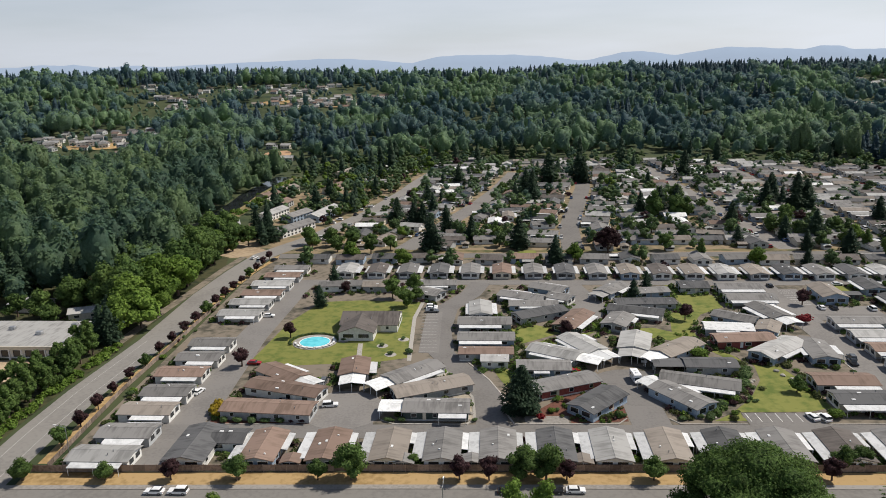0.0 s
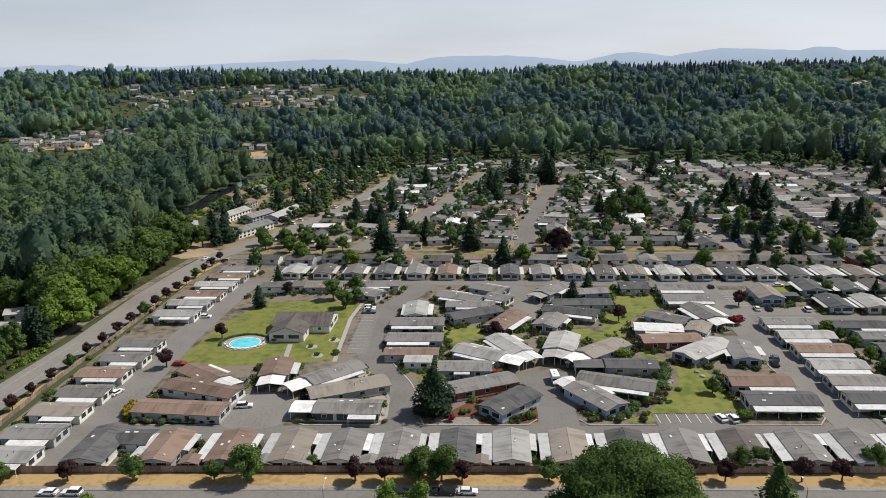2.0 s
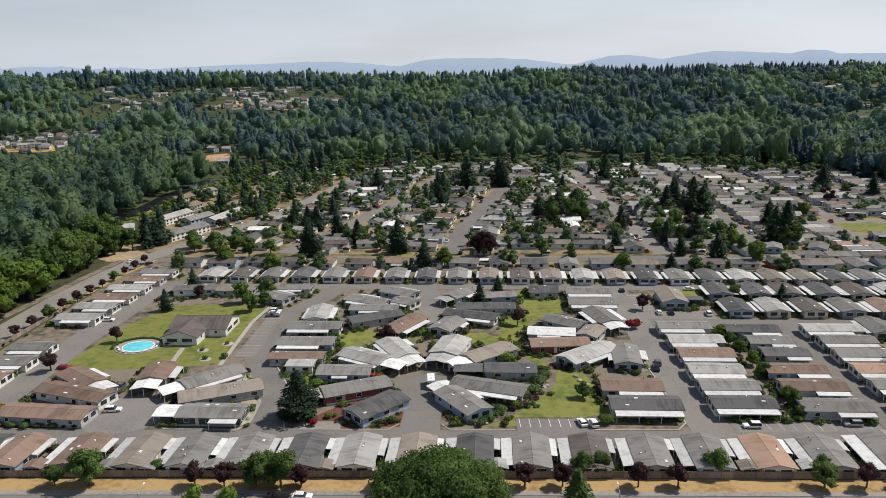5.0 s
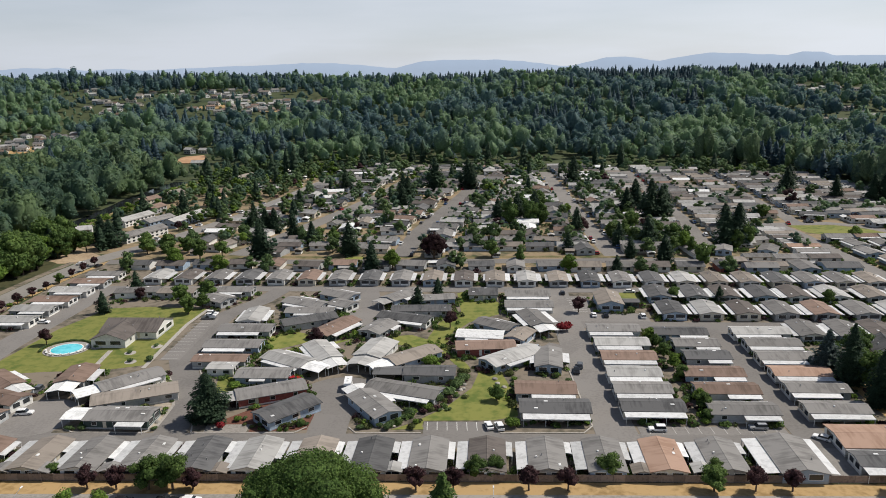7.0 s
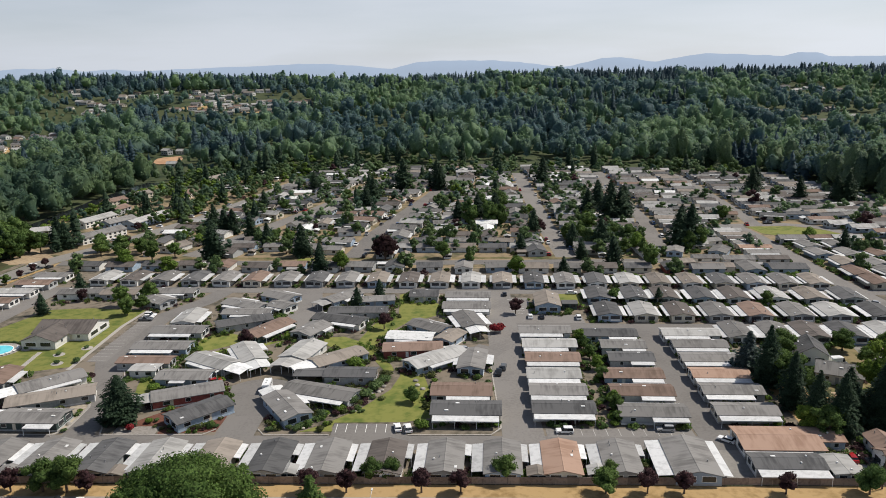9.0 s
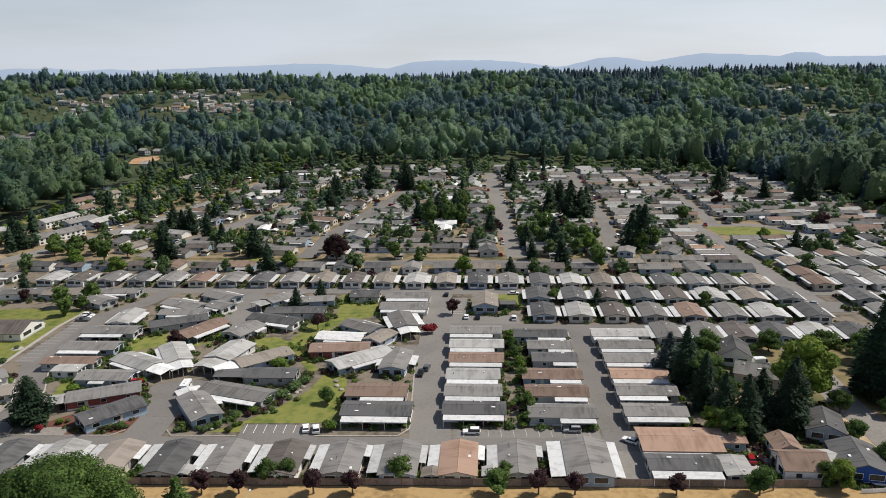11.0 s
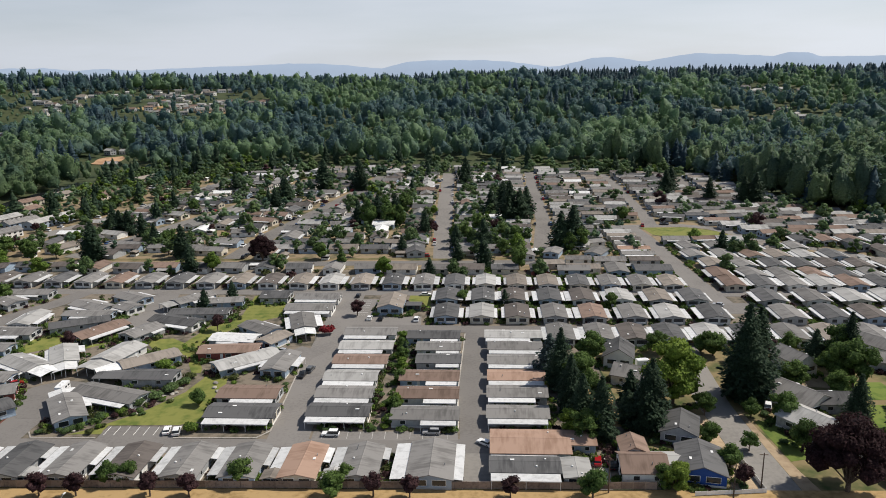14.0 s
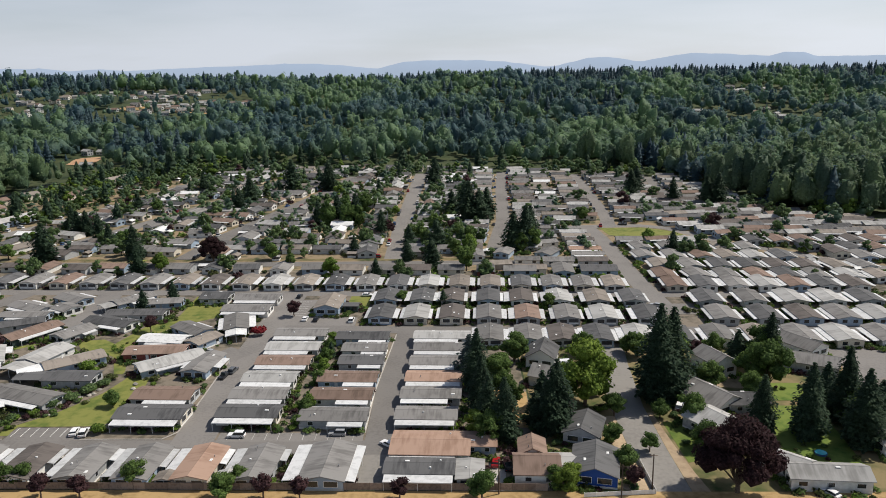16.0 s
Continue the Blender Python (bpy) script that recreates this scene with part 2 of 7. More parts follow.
leaf_material("leaf_olive", (0.044, 0.064, 0.022), (0.125, 0.140, 0.048))
leaf_material("leaf_plum", (0.034, 0.018, 0.020), (0.085, 0.044, 0.046))
leaf_material("leaf_copper", (0.020, 0.010, 0.011), (0.058, 0.028, 0.030))
leaf_material("leaf_maple", (0.022, 0.060, 0.014), (0.142, 0.220, 0.056), fine=0.9)
leaf_material("leaf_garden", (0.045, 0.086, 0.036), (0.136, 0.196, 0.072))
leaf_material("leaf_yellow", (0.20, 0.15, 0.012), (0.36, 0.26, 0.03))
leaf_material("leaf_red", (0.12, 0.012, 0.016), (0.25, 0.03, 0.035))
leaf_material("needle_dark", (0.017, 0.036, 0.022), (0.054, 0.088, 0.048))
leaf_material("needle_blue", (0.045, 0.065, 0.058), (0.09, 0.12, 0.11))
# distance haze put into the colour: bluer and paler than the leaves
leaf_material("hazed_forest_leaf", (0.074, 0.140, 0.172), (0.214, 0.318, 0.158), 0.05, 0.05, 0.32, 0.009, 0.42)
leaf_material("wood_leaf", (0.060, 0.120, 0.090), (0.186, 0.272, 0.124), 0.05, 0.06, 0.32, 0.02, 0.7)
# greens lightened so that the colour carries some haze
leaf_material("hazed_east_leaf", (0.060, 0.112, 0.084), (0.205, 0.285, 0.140), 0.05, 0.06, 0.42, 0.02, 0.7)
# needles blued and paled, haze of the far slope in their colour
leaf_material("hazed_forest_needle", (0.050, 0.100, 0.128), (0.100, 0.164, 0.178), 0.05, 0.05, 0.4, 0.012, 0.7)


# ---- building blocks ----
def mesh_of(name, verts, faces, mat):
    me = bpy.data.meshes.new(name)
    me.from_pydata(verts, [], faces)
    me.materials.append(MATS[mat])
    me.update()
    return me


BOX_FACES = [(0, 3, 2, 1), (4, 5, 6, 7), (0, 1, 5, 4), (1, 2, 6, 5), (2, 3, 7, 6), (3, 0, 4, 7)]
CACHE = {}


def box_mesh(sx, sy, sz, mat):
    """A box on its base, its long edges eased."""
    key = ("box", round(sx, 3), round(sy, 3), round(sz, 3), mat)
    if key not in CACHE:
        bm = bmesh.new()
        bmesh.ops.create_cube(bm, size=1)
        bmesh.ops.transform(bm, matrix=Matrix.Translation((0, 0, sz / 2)) @ Matrix.Diagonal((sx, sy, sz, 1)), verts=bm.verts)
        bmesh.ops.bevel(bm, geom=list(bm.edges), offset=min(sx, sy, sz) * 0.12, segments=1, affect="EDGES")
        me = bpy.data.meshes.new("box")
        bm.to_mesh(me)
        bm.free()
        me.materials.append(MATS[mat])
        CACHE[key] = me
    return CACHE[key]


def prism_mesh(outline, lo, hi, mat, key=None):
    """Extrude a flat outline (counter-clockwise x, y) from lo to hi."""
    if key and key in CACHE:
        return CACHE[key]
    n = len(outline)
    v = [(x, y, lo) for x, y in outline] + [(x, y, hi) for x, y in outline]
    f = [tuple(range(n - 1, -1, -1)), tuple(range(n, 2 * n))] + [(i, (i + 1) % n, n + (i + 1) % n, n + i) for i in range(n)]
    me = mesh_of("prism", v, f, mat)
    if key:
        CACHE[key] = me
    return me


def tube_mesh(r0, r1, h, mat, sides=8):
    key = ("tube", round(r0, 3), round(r1, 3), round(h, 3), mat, sides)
    if key not in CACHE:
        v = [(r * math.cos(2 * math.pi * i / sides), r * math.sin(2 * math.pi * i / sides), z) for r, z in ((r0, 0), (r1, h)) for i in range(sides)]
        f = [(i, (i + 1) % sides, sides + (i + 1) % sides, sides + i) for i in range(sides)] + [tuple(range(sides - 1, -1, -1)), tuple(range(sides, 2 * sides))]
        CACHE[key] = mesh_of("tube", v, f, mat)
    return CACHE[key]


def part(name, me, parent, at=(0, 0, 0), turn=0.0, label="", roll=(0, 0)):
    ob = new(name, me)
    ob.parent = parent
    ob.matrix_basis = pose(*at, roll[0], roll[1], turn)
    if label:
        tagged(ob, label)
    return ob


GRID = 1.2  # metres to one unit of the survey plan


def site(x, y):
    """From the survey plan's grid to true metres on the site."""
    ex, ey = x - min(max(x, -170), 430), y - min(max(y, 95), 660)
    x, y = (x - ex) / 100, (y - ey) / 100
    return (GRID * (ex - 2.2475 + 99.7869 * x - 6.674 * y - 1.1222 * x * x + 0.434 * x * y + 0.078 * y * y - 0.1877 * x ** 3 - 0.1086 * x * x * y - 0.0167 * x * y * y - 0.0052 * y ** 3),
            GRID * (ey + 0.02 * ex - 0.3008 + 7.7666 * x + 100.3138 * y - 0.7658 * x * x - 3.5318 * x * y - 0.5966 * y * y + 0.0887 * x ** 3 + 0.2761 * x * x * y - 0.0101 * x * y * y + 0.0231 * y ** 3))


def swing(turn):
    """A plan bearing on the site: square bearings stay square, slanting ones swing a little."""
    return turn if abs(turn / 90 - round(turn / 90)) < 0.01 else turn + 4.0 * math.sin(radians(turn)) ** 2


HEAD_COS, HEAD_SIN = math.cos(radians(TURN)), math.sin(radians(TURN))


def ahead(u, v):
    """From plan units right of and ahead of the start of the slide to metres on the site."""
    return GRID * (HEAD_COS * u - HEAD_SIN * v), GRID * (HEAD_SIN * u + HEAD_COS * v)


def root(name, x, y, z, turn, label, category, group="", kind=""):
    ob = new(name)
    ob.empty_display_size = 0.5
    x, y = site(x, y)
    ob.matrix_basis = pose(x, y, z, 0, 0, swing(turn)) @ Matrix.Scale(GRID, 4)
    return tagged(ob, label, category, group, kind)


def terrain(x, y):
    """Flat valley floor, then a wooded slope and ridge."""
    x, y = x / GRID, y / GRID
    u, v = HEAD_COS * x + HEAD_SIN * y, HEAD_COS * y - HEAD_SIN * x
    if v < 560:
        return 0.0
    q = (v - 560) / 600.0
    s = q * q * (3 - 2 * q) if q < 1 else 1.0
    top = 45 + 14 / (1 + math.exp((u + 60) / 90)) + 7 / (1 + math.exp((150 - u) / 60))
    top += 3 * noise.noise((x * 0.004, y * 0.004, 0.3))
    folds = 26 * s * (1 - s) * (noise.noise((x * 0.0075, y * 0.0075, 2.3)) + 0.5 * noise.noise((x * 0.019, y * 0.019, 5.0)))
    return GRID * max(0.0, s * top + folds - min(max(0.0, v - 1400) * 0.045, 45))


# ---- trees ----
def leaf_cloud(blobs, count, size, rng, droop=0.0, keep_up=0.25):
    """Small bent leaf clumps spread over the skins of some blobs (x, y, z, radius, flatness)."""
    blobs = np.array(blobs)
    pick = rng.choice(len(blobs), count, p=blobs[:, 3] ** 2 / (blobs[:, 3] ** 2).sum())
    d = rng.normal(size=(count, 3))
    d[:, 2] = np.abs(d[:, 2]) * 0.8 + d[:, 2] * 0.35
    d /= np.linalg.norm(d, axis=1)[:, None]
    b = blobs[pick]
    rad = b[:, 3] * rng.uniform(0.72, 1.08, count)
    c = b[:, :3] + d * rad[:, None] * np.stack([np.ones(count), np.ones(count), b[:, 4]], 1)
    nrm = d + rng.normal(scale=0.45, size=(count, 3)) + (0, 0, keep_up)
    nrm /= np.linalg.norm(nrm, axis=1)[:, None]
    u = np.cross(nrm, rng.normal(size=(count, 3)))
    u /= np.linalg.norm(u, axis=1)[:, None]
    w = np.cross(nrm, u)
    s = size * rng.uniform(0.6, 1.3, count)[:, None]
    v = np.stack([c - u * s * 0.5, c + w * s * 0.42 - nrm * s * 0.22, c + u * s * 0.55, c - w * s * 0.42 - nrm * s * 0.22], 1).reshape(-1, 3)
    i = np.arange(count)[:, None] * 4
    f = np.concatenate([i + (0, 2, 1), i + (0, 3, 2)])
    return v, f


def ico(cx, cy, cz, r, flat, rng):
    """A rough closed core that stops the eye seeing through a crown."""
    p = (1 + 5 ** 0.5) / 2
    v = np.array([(-1, p, 0), (1, p, 0), (-1, -p, 0), (1, -p, 0), (0, -1, p), (0, 1, p), (0, -1, -p), (0, 1, -p), (p, 0, -1), (p, 0, 1), (-p, 0, -1), (-p, 0, 1)]) / 1.9
    f = np.array([(0, 11, 5), (0, 5, 1), (0, 1, 7), (0, 7, 10), (0, 10, 11), (1, 5, 9), (5, 11, 4), (11, 10, 2), (10, 7, 6), (7, 1, 8), (3, 9, 4), (3, 4, 2), (3, 2, 6), (3, 6, 8), (3, 8, 9), (4, 9, 5), (2, 4, 11), (6, 2, 10), (8, 6, 7), (9, 8, 1)])
    v = v * r * rng.uniform(0.8, 1.1, (12, 1)) * (1, 1, flat) + (cx, cy, cz)
    return v, f


def join(pieces):
    vs, fs, o = [], [], 0
    for v, f in pieces:
        vs.append(np.asarray(v, float))
        fs.append(np.asarray(f) + o)
        o += len(v)
    return np.concatenate(vs), np.concatenate(fs)


def fast_mesh(name, v, f, mat):
    me = bpy.data.meshes.new(name)
    v, f = np.ascontiguousarray(v, np.float32), np.ascontiguousarray(f, np.int32)
    me.vertices.add(len(v))
    me.vertices.foreach_set("co", v.ravel())
    me.loops.add(f.size)
    me.loops.foreach_set("vertex_index", f.ravel())
    me.polygons.add(len(f))
    me.polygons.foreach_set("loop_start", np.arange(0, f.size, 3, dtype=np.int32))
    me.materials.append(MATS[mat])
    me.update(calc_edges=True)
    return me


def limb(p, q, r0, r1, sides=6):
    p, q = Vector(p), Vector(q)
    m = (q - p).to_track_quat("Z", "Y").to_matrix()
    v = [tuple(c + m @ Vector((r * math.cos(2 * math.pi * i / sides), r * math.sin(2 * math.pi * i / sides), 0))) for c, r in ((p, r0), (q, r1)) for i in range(sides)]
    f = []
    for i in range(sides):
        j = (i + 1) % sides
        f += [(i, j, sides + j), (i, sides + j, sides + i)]
    return v, f


def broadleaf(h, r, clear, count, size, seed, blobs=9, flat=0.8, solid=99, up=0.25, heart=0.82, lump=1.0):
    """Trunk with limbs, and a crown of leaf clumps on uneven blobs. Returns trunk and crown arrays."""
    rng = np.random.default_rng(seed)
    mid = (h + clear) / 2
    half = (h - clear) / 2
    bl, limbs = [], [limb((0, 0, 0), (0.1, 0.05, mid), 0.028 * h + 0.05, 0.012 * h + 0.03)]
    for k in range(blobs):
        a = 2 * math.pi * (k * 0.618 + rng.uniform(0, 0.15))
        q = ((k + 0.5) / blobs) ** 0.55
        zz = mid + half * rng.uniform(-0.72, 0.62) * (1.25 - 0.6 * q)
        br = r * rng.uniform(0.36, 0.52) * lump
        if lump < 0.6:
            # one broad dome
            zz = clear + (h - clear) * (0.22 + 0.66 * math.sqrt(max(0.0, 1 - 0.95 * q * q)) * rng.uniform(0.5, 1.0))
        bx, by = math.cos(a) * q * (r - br * 0.8), math.sin(a) * q * (r - br * 0.8)
        bl.append((bx, by, min(zz, h - br * flat), br, flat))
        if k % 2 == 0:
            limbs.append(limb((0, 0, clear * 0.8 + 0.1 * h * (k / blobs)), (bx * 0.8, by * 0.8, zz), 0.010 * h, 0.004 * h, 5))
    bl.append((0, 0, h - r * 0.42 * flat, r * 0.42, flat))
    cores = [ico(b[0], b[1], b[2], b[3] * heart, flat, rng) for b in bl[-solid:]]
    return join(limbs), join([leaf_cloud(bl, count, size, rng, 0, up)] + cores)


def crown_mass(h, r, clear, seed, cards, size, lobes=9, spray=0.45):
    """A crown seen from afar: a many-lobed core, with leaf clumps standing out of every lobe."""
    rng = np.random.default_rng(seed)
    bm = bmesh.new()
    bmesh.ops.create_icosphere(bm, subdivisions=2, radius=1)
    d = np.array([p.co[:] for p in bm.verts])
    f = np.array([[p.index for p in q.verts] for q in bm.faces])
    bm.free()
    k = np.arange(lobes)
    ang, up = 2.4 * k + rng.uniform(-0.5, 0.5, lobes), rng.uniform(-0.75, 0.9, lobes)
    up[0] = 0.85
    c = np.stack([np.cos(ang) * np.sqrt(1 - up ** 2), np.sin(ang) * np.sqrt(1 - up ** 2), up], 1) * rng.uniform(0.45, 0.68, (lobes, 1))
    rad = rng.uniform(0.30, 0.46, lobes)
    mid, half = (h + clear) / 2, (h - clear) / 2
    shape = np.array([r, r, half])
    along = d @ c.T
    inside = rad ** 2 - ((c ** 2).sum(1) - along ** 2)
    reach = np.where(inside > 0, along + np.sqrt(np.maximum(inside, 0)), 0.5).max(1)
    v = d * (np.maximum(reach, 0.5) * 0.9)[:, None] * shape + (0, 0, mid)
    pick = rng.choice(lobes, cards, p=rad ** 2 / (rad ** 2).sum())
    n = rng.normal(size=(cards, 3))
    n[:, 2] = np.abs(n[:, 2]) * 0.7 + n[:, 2] * 0.45
    n /= np.linalg.norm(n, axis=1)[:, None]
    n = n + 1.1 * c[pick]
    n /= np.linalg.norm(n, axis=1)[:, None]
    at = (c[pick] + n * (rad[pick] * rng.uniform(0.85, 1.1, cards))[:, None]) * shape + (0, 0, mid)
    n = n + 0.5 * c[pick] + rng.normal(scale=spray, size=n.shape) + (0, 0, 0.35)
    n /= np.linalg.norm(n, axis=1)[:, None]
    p = np.cross(n, rng.normal(size=n.shape))
    p /= np.linalg.norm(p, axis=1)[:, None]
    q = np.cross(n, p)
    s = size * rng.uniform(0.6, 1.35, (cards, 1))
    cv = np.stack([at - p * s * 0.5, at + q * s * 0.45 - n * s * 0.2, at + p * s * 0.55, at - q * s * 0.45 - n * s * 0.2], 1).reshape(-1, 3)
    i = np.arange(cards)[:, None] * 4
    return join([(v, f), (cv, np.concatenate([i + (0, 2, 1), i + (0, 3, 2)]))])


def conifer(h, r, count, seed, size=0.9, bulge=0.75, core=6):
    """Straight trunk in a ragged cone of drooping sprays, with uneven lobes and gaps."""
    rng = np.random.default_rng(seed)
    u = 1 - np.sqrt(rng.uniform(0.0, 1, count))
    u = 0.04 + 0.95 * np.clip(u * 1.25, 0, 1)
    a = rng.uniform(0, 2 * math.pi, count)
    lobes = 1 + 0.20 * np.sin(a * 3 + u * 9 + seed) + 0.14 * np.sin(a * 5 - u * 23 + 2 * seed) + 0.10 * np.sin(u * 40)
    rad = (r * np.minimum(1, 1.6 * (1 - u)) ** bulge * lobes * (0.75 + 0.25 * np.minimum(1, u * 6)) + 0.1) * rng.uniform(0.55, 1.05, count)
    c = np.stack([rad * np.cos(a), rad * np.sin(a), u * h], 1)
    out = np.stack([np.cos(a), np.sin(a), -0.35 + rng.normal(scale=0.25, size=count)], 1)
    out /= np.linalg.norm(out, axis=1)[:, None]
    side = np.stack([-np.sin(a), np.cos(a), rng.normal(scale=0.35, size=count)], 1)
    up = np.cross(out, side)
    s = (size * (0.55 + 0.6 * (1 - u)) * rng.uniform(0.7, 1.3, count))[:, None]
    v = np.stack([c - out * s * 0.6, c + side * s * 0.45 - up * s * 0.1, c + out * s * 0.7, c - side * s * 0.45 - up * s * 0.1], 1).reshape(-1, 3)
    i = np.arange(count)[:, None] * 4
    pieces = [(v, np.concatenate([i + (0, 2, 1), i + (0, 3, 2)]))]
    for k in range(core):
        # ragged skirts of boughs, one above another up to the tip
        q0 = 0.05 + 0.86 * k / core
        q1 = min(1.0, q0 + 1.9 / core)
        n, sides = rng.uniform(0, 6.283), 9
        rr_ = 0.86 * r * min(1, 1.6 * (1 - q0)) ** bulge
        ring = [(rr_ * m * math.cos(n + 6.283 * i / sides), rr_ * m * math.sin(n + 6.283 * i / sides), h * (q0 + rng.uniform(-0.015, 0.02))) for i, m in enumerate(rng.uniform(0.6, 1.1, sides))]
        pieces.append((np.array(ring + [(0, 0, h * q1)]), np.array([(i, (i + 1) % sides, sides) for i in range(sides)])))
    return limb((0, 0, 0), (0, 0, h * 0.96), 0.018 * h + 0.04, 0.02, 6), join(pieces)


TREES = {}


def tree_kind(key, arrays, leaf):
    t, c = arrays
    TREES[key] = (fast_mesh("trunk", *t, "bark"), fast_mesh("crown", *c, leaf))


def plant(key, x, y, name, label, category="tree", group="", size=1.0, z=None, turn=None):
    ob = root(name, x, y, terrain(*site(x, y)) if z is None else z, random.uniform(0, 360) if turn is None else turn, label, category, group)
    ob.scale = (size * GRID, size * GRID, size * GRID * random.uniform(0.92, 1.08))
    trunk, crown = TREES[key]
    part("trunk", trunk, ob)
    part("crown", crown, ob)
    return ob


for k in range(3):
    tree_kind("plum%d" % k, broadleaf(4.9, 2.1, 1.1, 850, 0.32, 10 + k, 10, 1.0), "leaf_plum")
    tree_kind("street%d" % k, broadleaf(5.4, 2.7, 0.6, 1300, 0.33, 20 + k, 12, 0.95), "leaf_green")
    tree_kind("shade%d" % k, broadleaf(9.5, 4.4, 1.0, 800, 0.85, 30 + k, 12, 0.95), "leaf_green")
    tree_kind("yard%d" % k, broadleaf(9.5, 4.4, 0.6, 330, 1.2, 35 + k, 10, 1.0, 8, 0.25, 0.88), "leaf_garden")
    tree_kind("bright%d" % k, broadleaf(10.0, 4.8, 0.8, 1100, 0.8, 40 + k, 13, 0.9), "leaf_bright")
    tree_kind("fir%d" % k, conifer(16, 4.3, 900, 50 + k, 1.1, 0.66, 12), "needle_dark")
    tree_kind("spruce%d" % k, conifer(10.5, 2.9, 560, 60 + k, 0.8, 0.68, 9), "needle_dark")
    tree_kind("grand_fir%d" % k, conifer(17, 3.6, 3000, 55 + k, 0.62, 0.75, 14), "needle_dark")
    tree_kind("lush%d" % k, broadleaf(10.0, 4.8, 0.8, 3600, 0.46, 45 + k, 26, 0.95, lump=0.72), "leaf_lush")
    tree_kind("elm%d" % k, broadleaf(9.5, 4.5, 0.8, 2600, 0.48, 65 + k, 24, 0.95, lump=0.75), "leaf_green")
    tree_kind("wood%d" % k, broadleaf(17, 6.0, 1.0, 1100, 1.1, 70 + k, 18, 1.1), "leaf_green")
    tree_kind("poplar%d" % k, broadleaf(11, 2.7, 0.3, 800, 0.7, 80 + k, 14, 1.3), "leaf_green")
tree_kind("beech", broadleaf(12.0, 6.3, 0.2, 9500, 0.4, 95, 48, 0.95, lump=0.59), "leaf_copper")
tree_kind("maple", broadleaf(20.0, 12.8, 2.0, 42000, 0.40, 96, 90, 0.8, lump=0.52), "leaf_maple")
tree_kind("cedar", conifer(12, 4.4, 4200, 97, 0.6, 0.6, 9), "needle_dark")
tree_kind("deodar", conifer(20, 4.4, 3400, 99, 0.7, 0.75, 12), "leaf_green")
tree_kind("slim", broadleaf(14, 3.0, 1.0, 2200, 0.42, 85, 18, 1.25), "leaf_bright")
tree_kind("blue_spruce", conifer(8, 2.2, 800, 98, 0.7, 0.8, 8), "needle_blue")


def shrub_kind(key, r, h, count, size, leaf, seed):
    rng = np.random.default_rng(seed)
    bl = [(rng.uniform(-0.4, 0.4) * r, rng.uniform(-0.4, 0.4) * r, h * 0.45, r * 0.62, h / r * 0.62) for _ in range(4)]
    cores = [ico(b[0], b[1], b[2], b[3] * 0.85, b[4], rng) for b in bl]
    TREES[key] = fast_mesh("shrub", *join([leaf_cloud(bl, count, size, rng)] + cores), leaf)


for k in range(2):
    shrub_kind("green%d" % k, 1.1, 1.3, 420, 0.21, "leaf_garden", 110 + k)
    shrub_kind("olive%d" % k, 1.2, 1.15, 420, 0.21, "leaf_olive", 120 + k)
    shrub_kind("lime%d" % k, 1.1, 1.25, 400, 0.21, "leaf_bright", 125 + k)
    shrub_kind("plumshrub%d" % k, 1.0, 1.2, 320, 0.24, "leaf_plum", 130 + k)
    shrub_kind("redshrub%d" % k, 1.1, 1.5, 130, 0.42, "leaf_red", 140 + k)
    shrub_kind("gold%d" % k, 1.2, 1.4, 130, 0.42, "leaf_yellow", 150 + k)
def scatter_mesh(name, templates, spots, leaf, label, category, seed=7, plan=True, soft=False):
    """Many plants nobody would count, joined into one mesh. spots: x, y, scale."""
    rng = np.random.default_rng(seed)
    vs, fs, o = [], [], 0
    for x, y, s in spots:
        s *= GRID
        x, y = site(x, y) if plan else ahead(x, y)
        v, f = templates[rng.integers(len(templates))]
        a = rng.uniform(0, 6.283)
        c, sn = math.cos(a) * s, math.sin(a) * s
        w = np.stack([v[:, 0] * c - v[:, 1] * sn + x, v[:, 0] * sn + v[:, 1] * c + y, v[:, 2] * s * rng.uniform(0.85, 1.15) + terrain(x, y) - 0.2 * s], 1)
        vs.append(w)
        fs.append(f + o)
        o += len(v)
    ob = new(name, fast_mesh(name, np.concatenate(vs), np.concatenate(fs), leaf))
    if soft:
        ob.data.polygons.foreach_set("use_smooth", [True] * len(ob.data.polygons))
    return tagged(ob, label, category, "", "stuff")


SHRUB_WORD = {"green": "dark green leafy garden shrub", "olive": "olive green rounded garden shrub", "lime": "bright light green garden shrub", "plumshrub": "dark purple-leaved garden shrub", "redshrub": "red-leaved garden shrub", "gold": "golden yellow garden shrub"}


def shrub(kind, x, y, size=1.0, where="in a garden bed beside homes"):
    ob = new("shrub", TREES[kind + str(random.randrange(2))])
    x, y = site(x, y)
    ob.matrix_basis = pose(x, y, 0, 0, 0, random.uniform(0, 360)) @ Matrix.Diagonal((size, size * random.uniform(0.85, 1.2), size * random.uniform(0.8, 1.15), 1)) @ Matrix.Scale(GRID, 4)
    return tagged(ob, SHRUB_WORD[kind] + " " + where, "shrub", "garden shrubs")


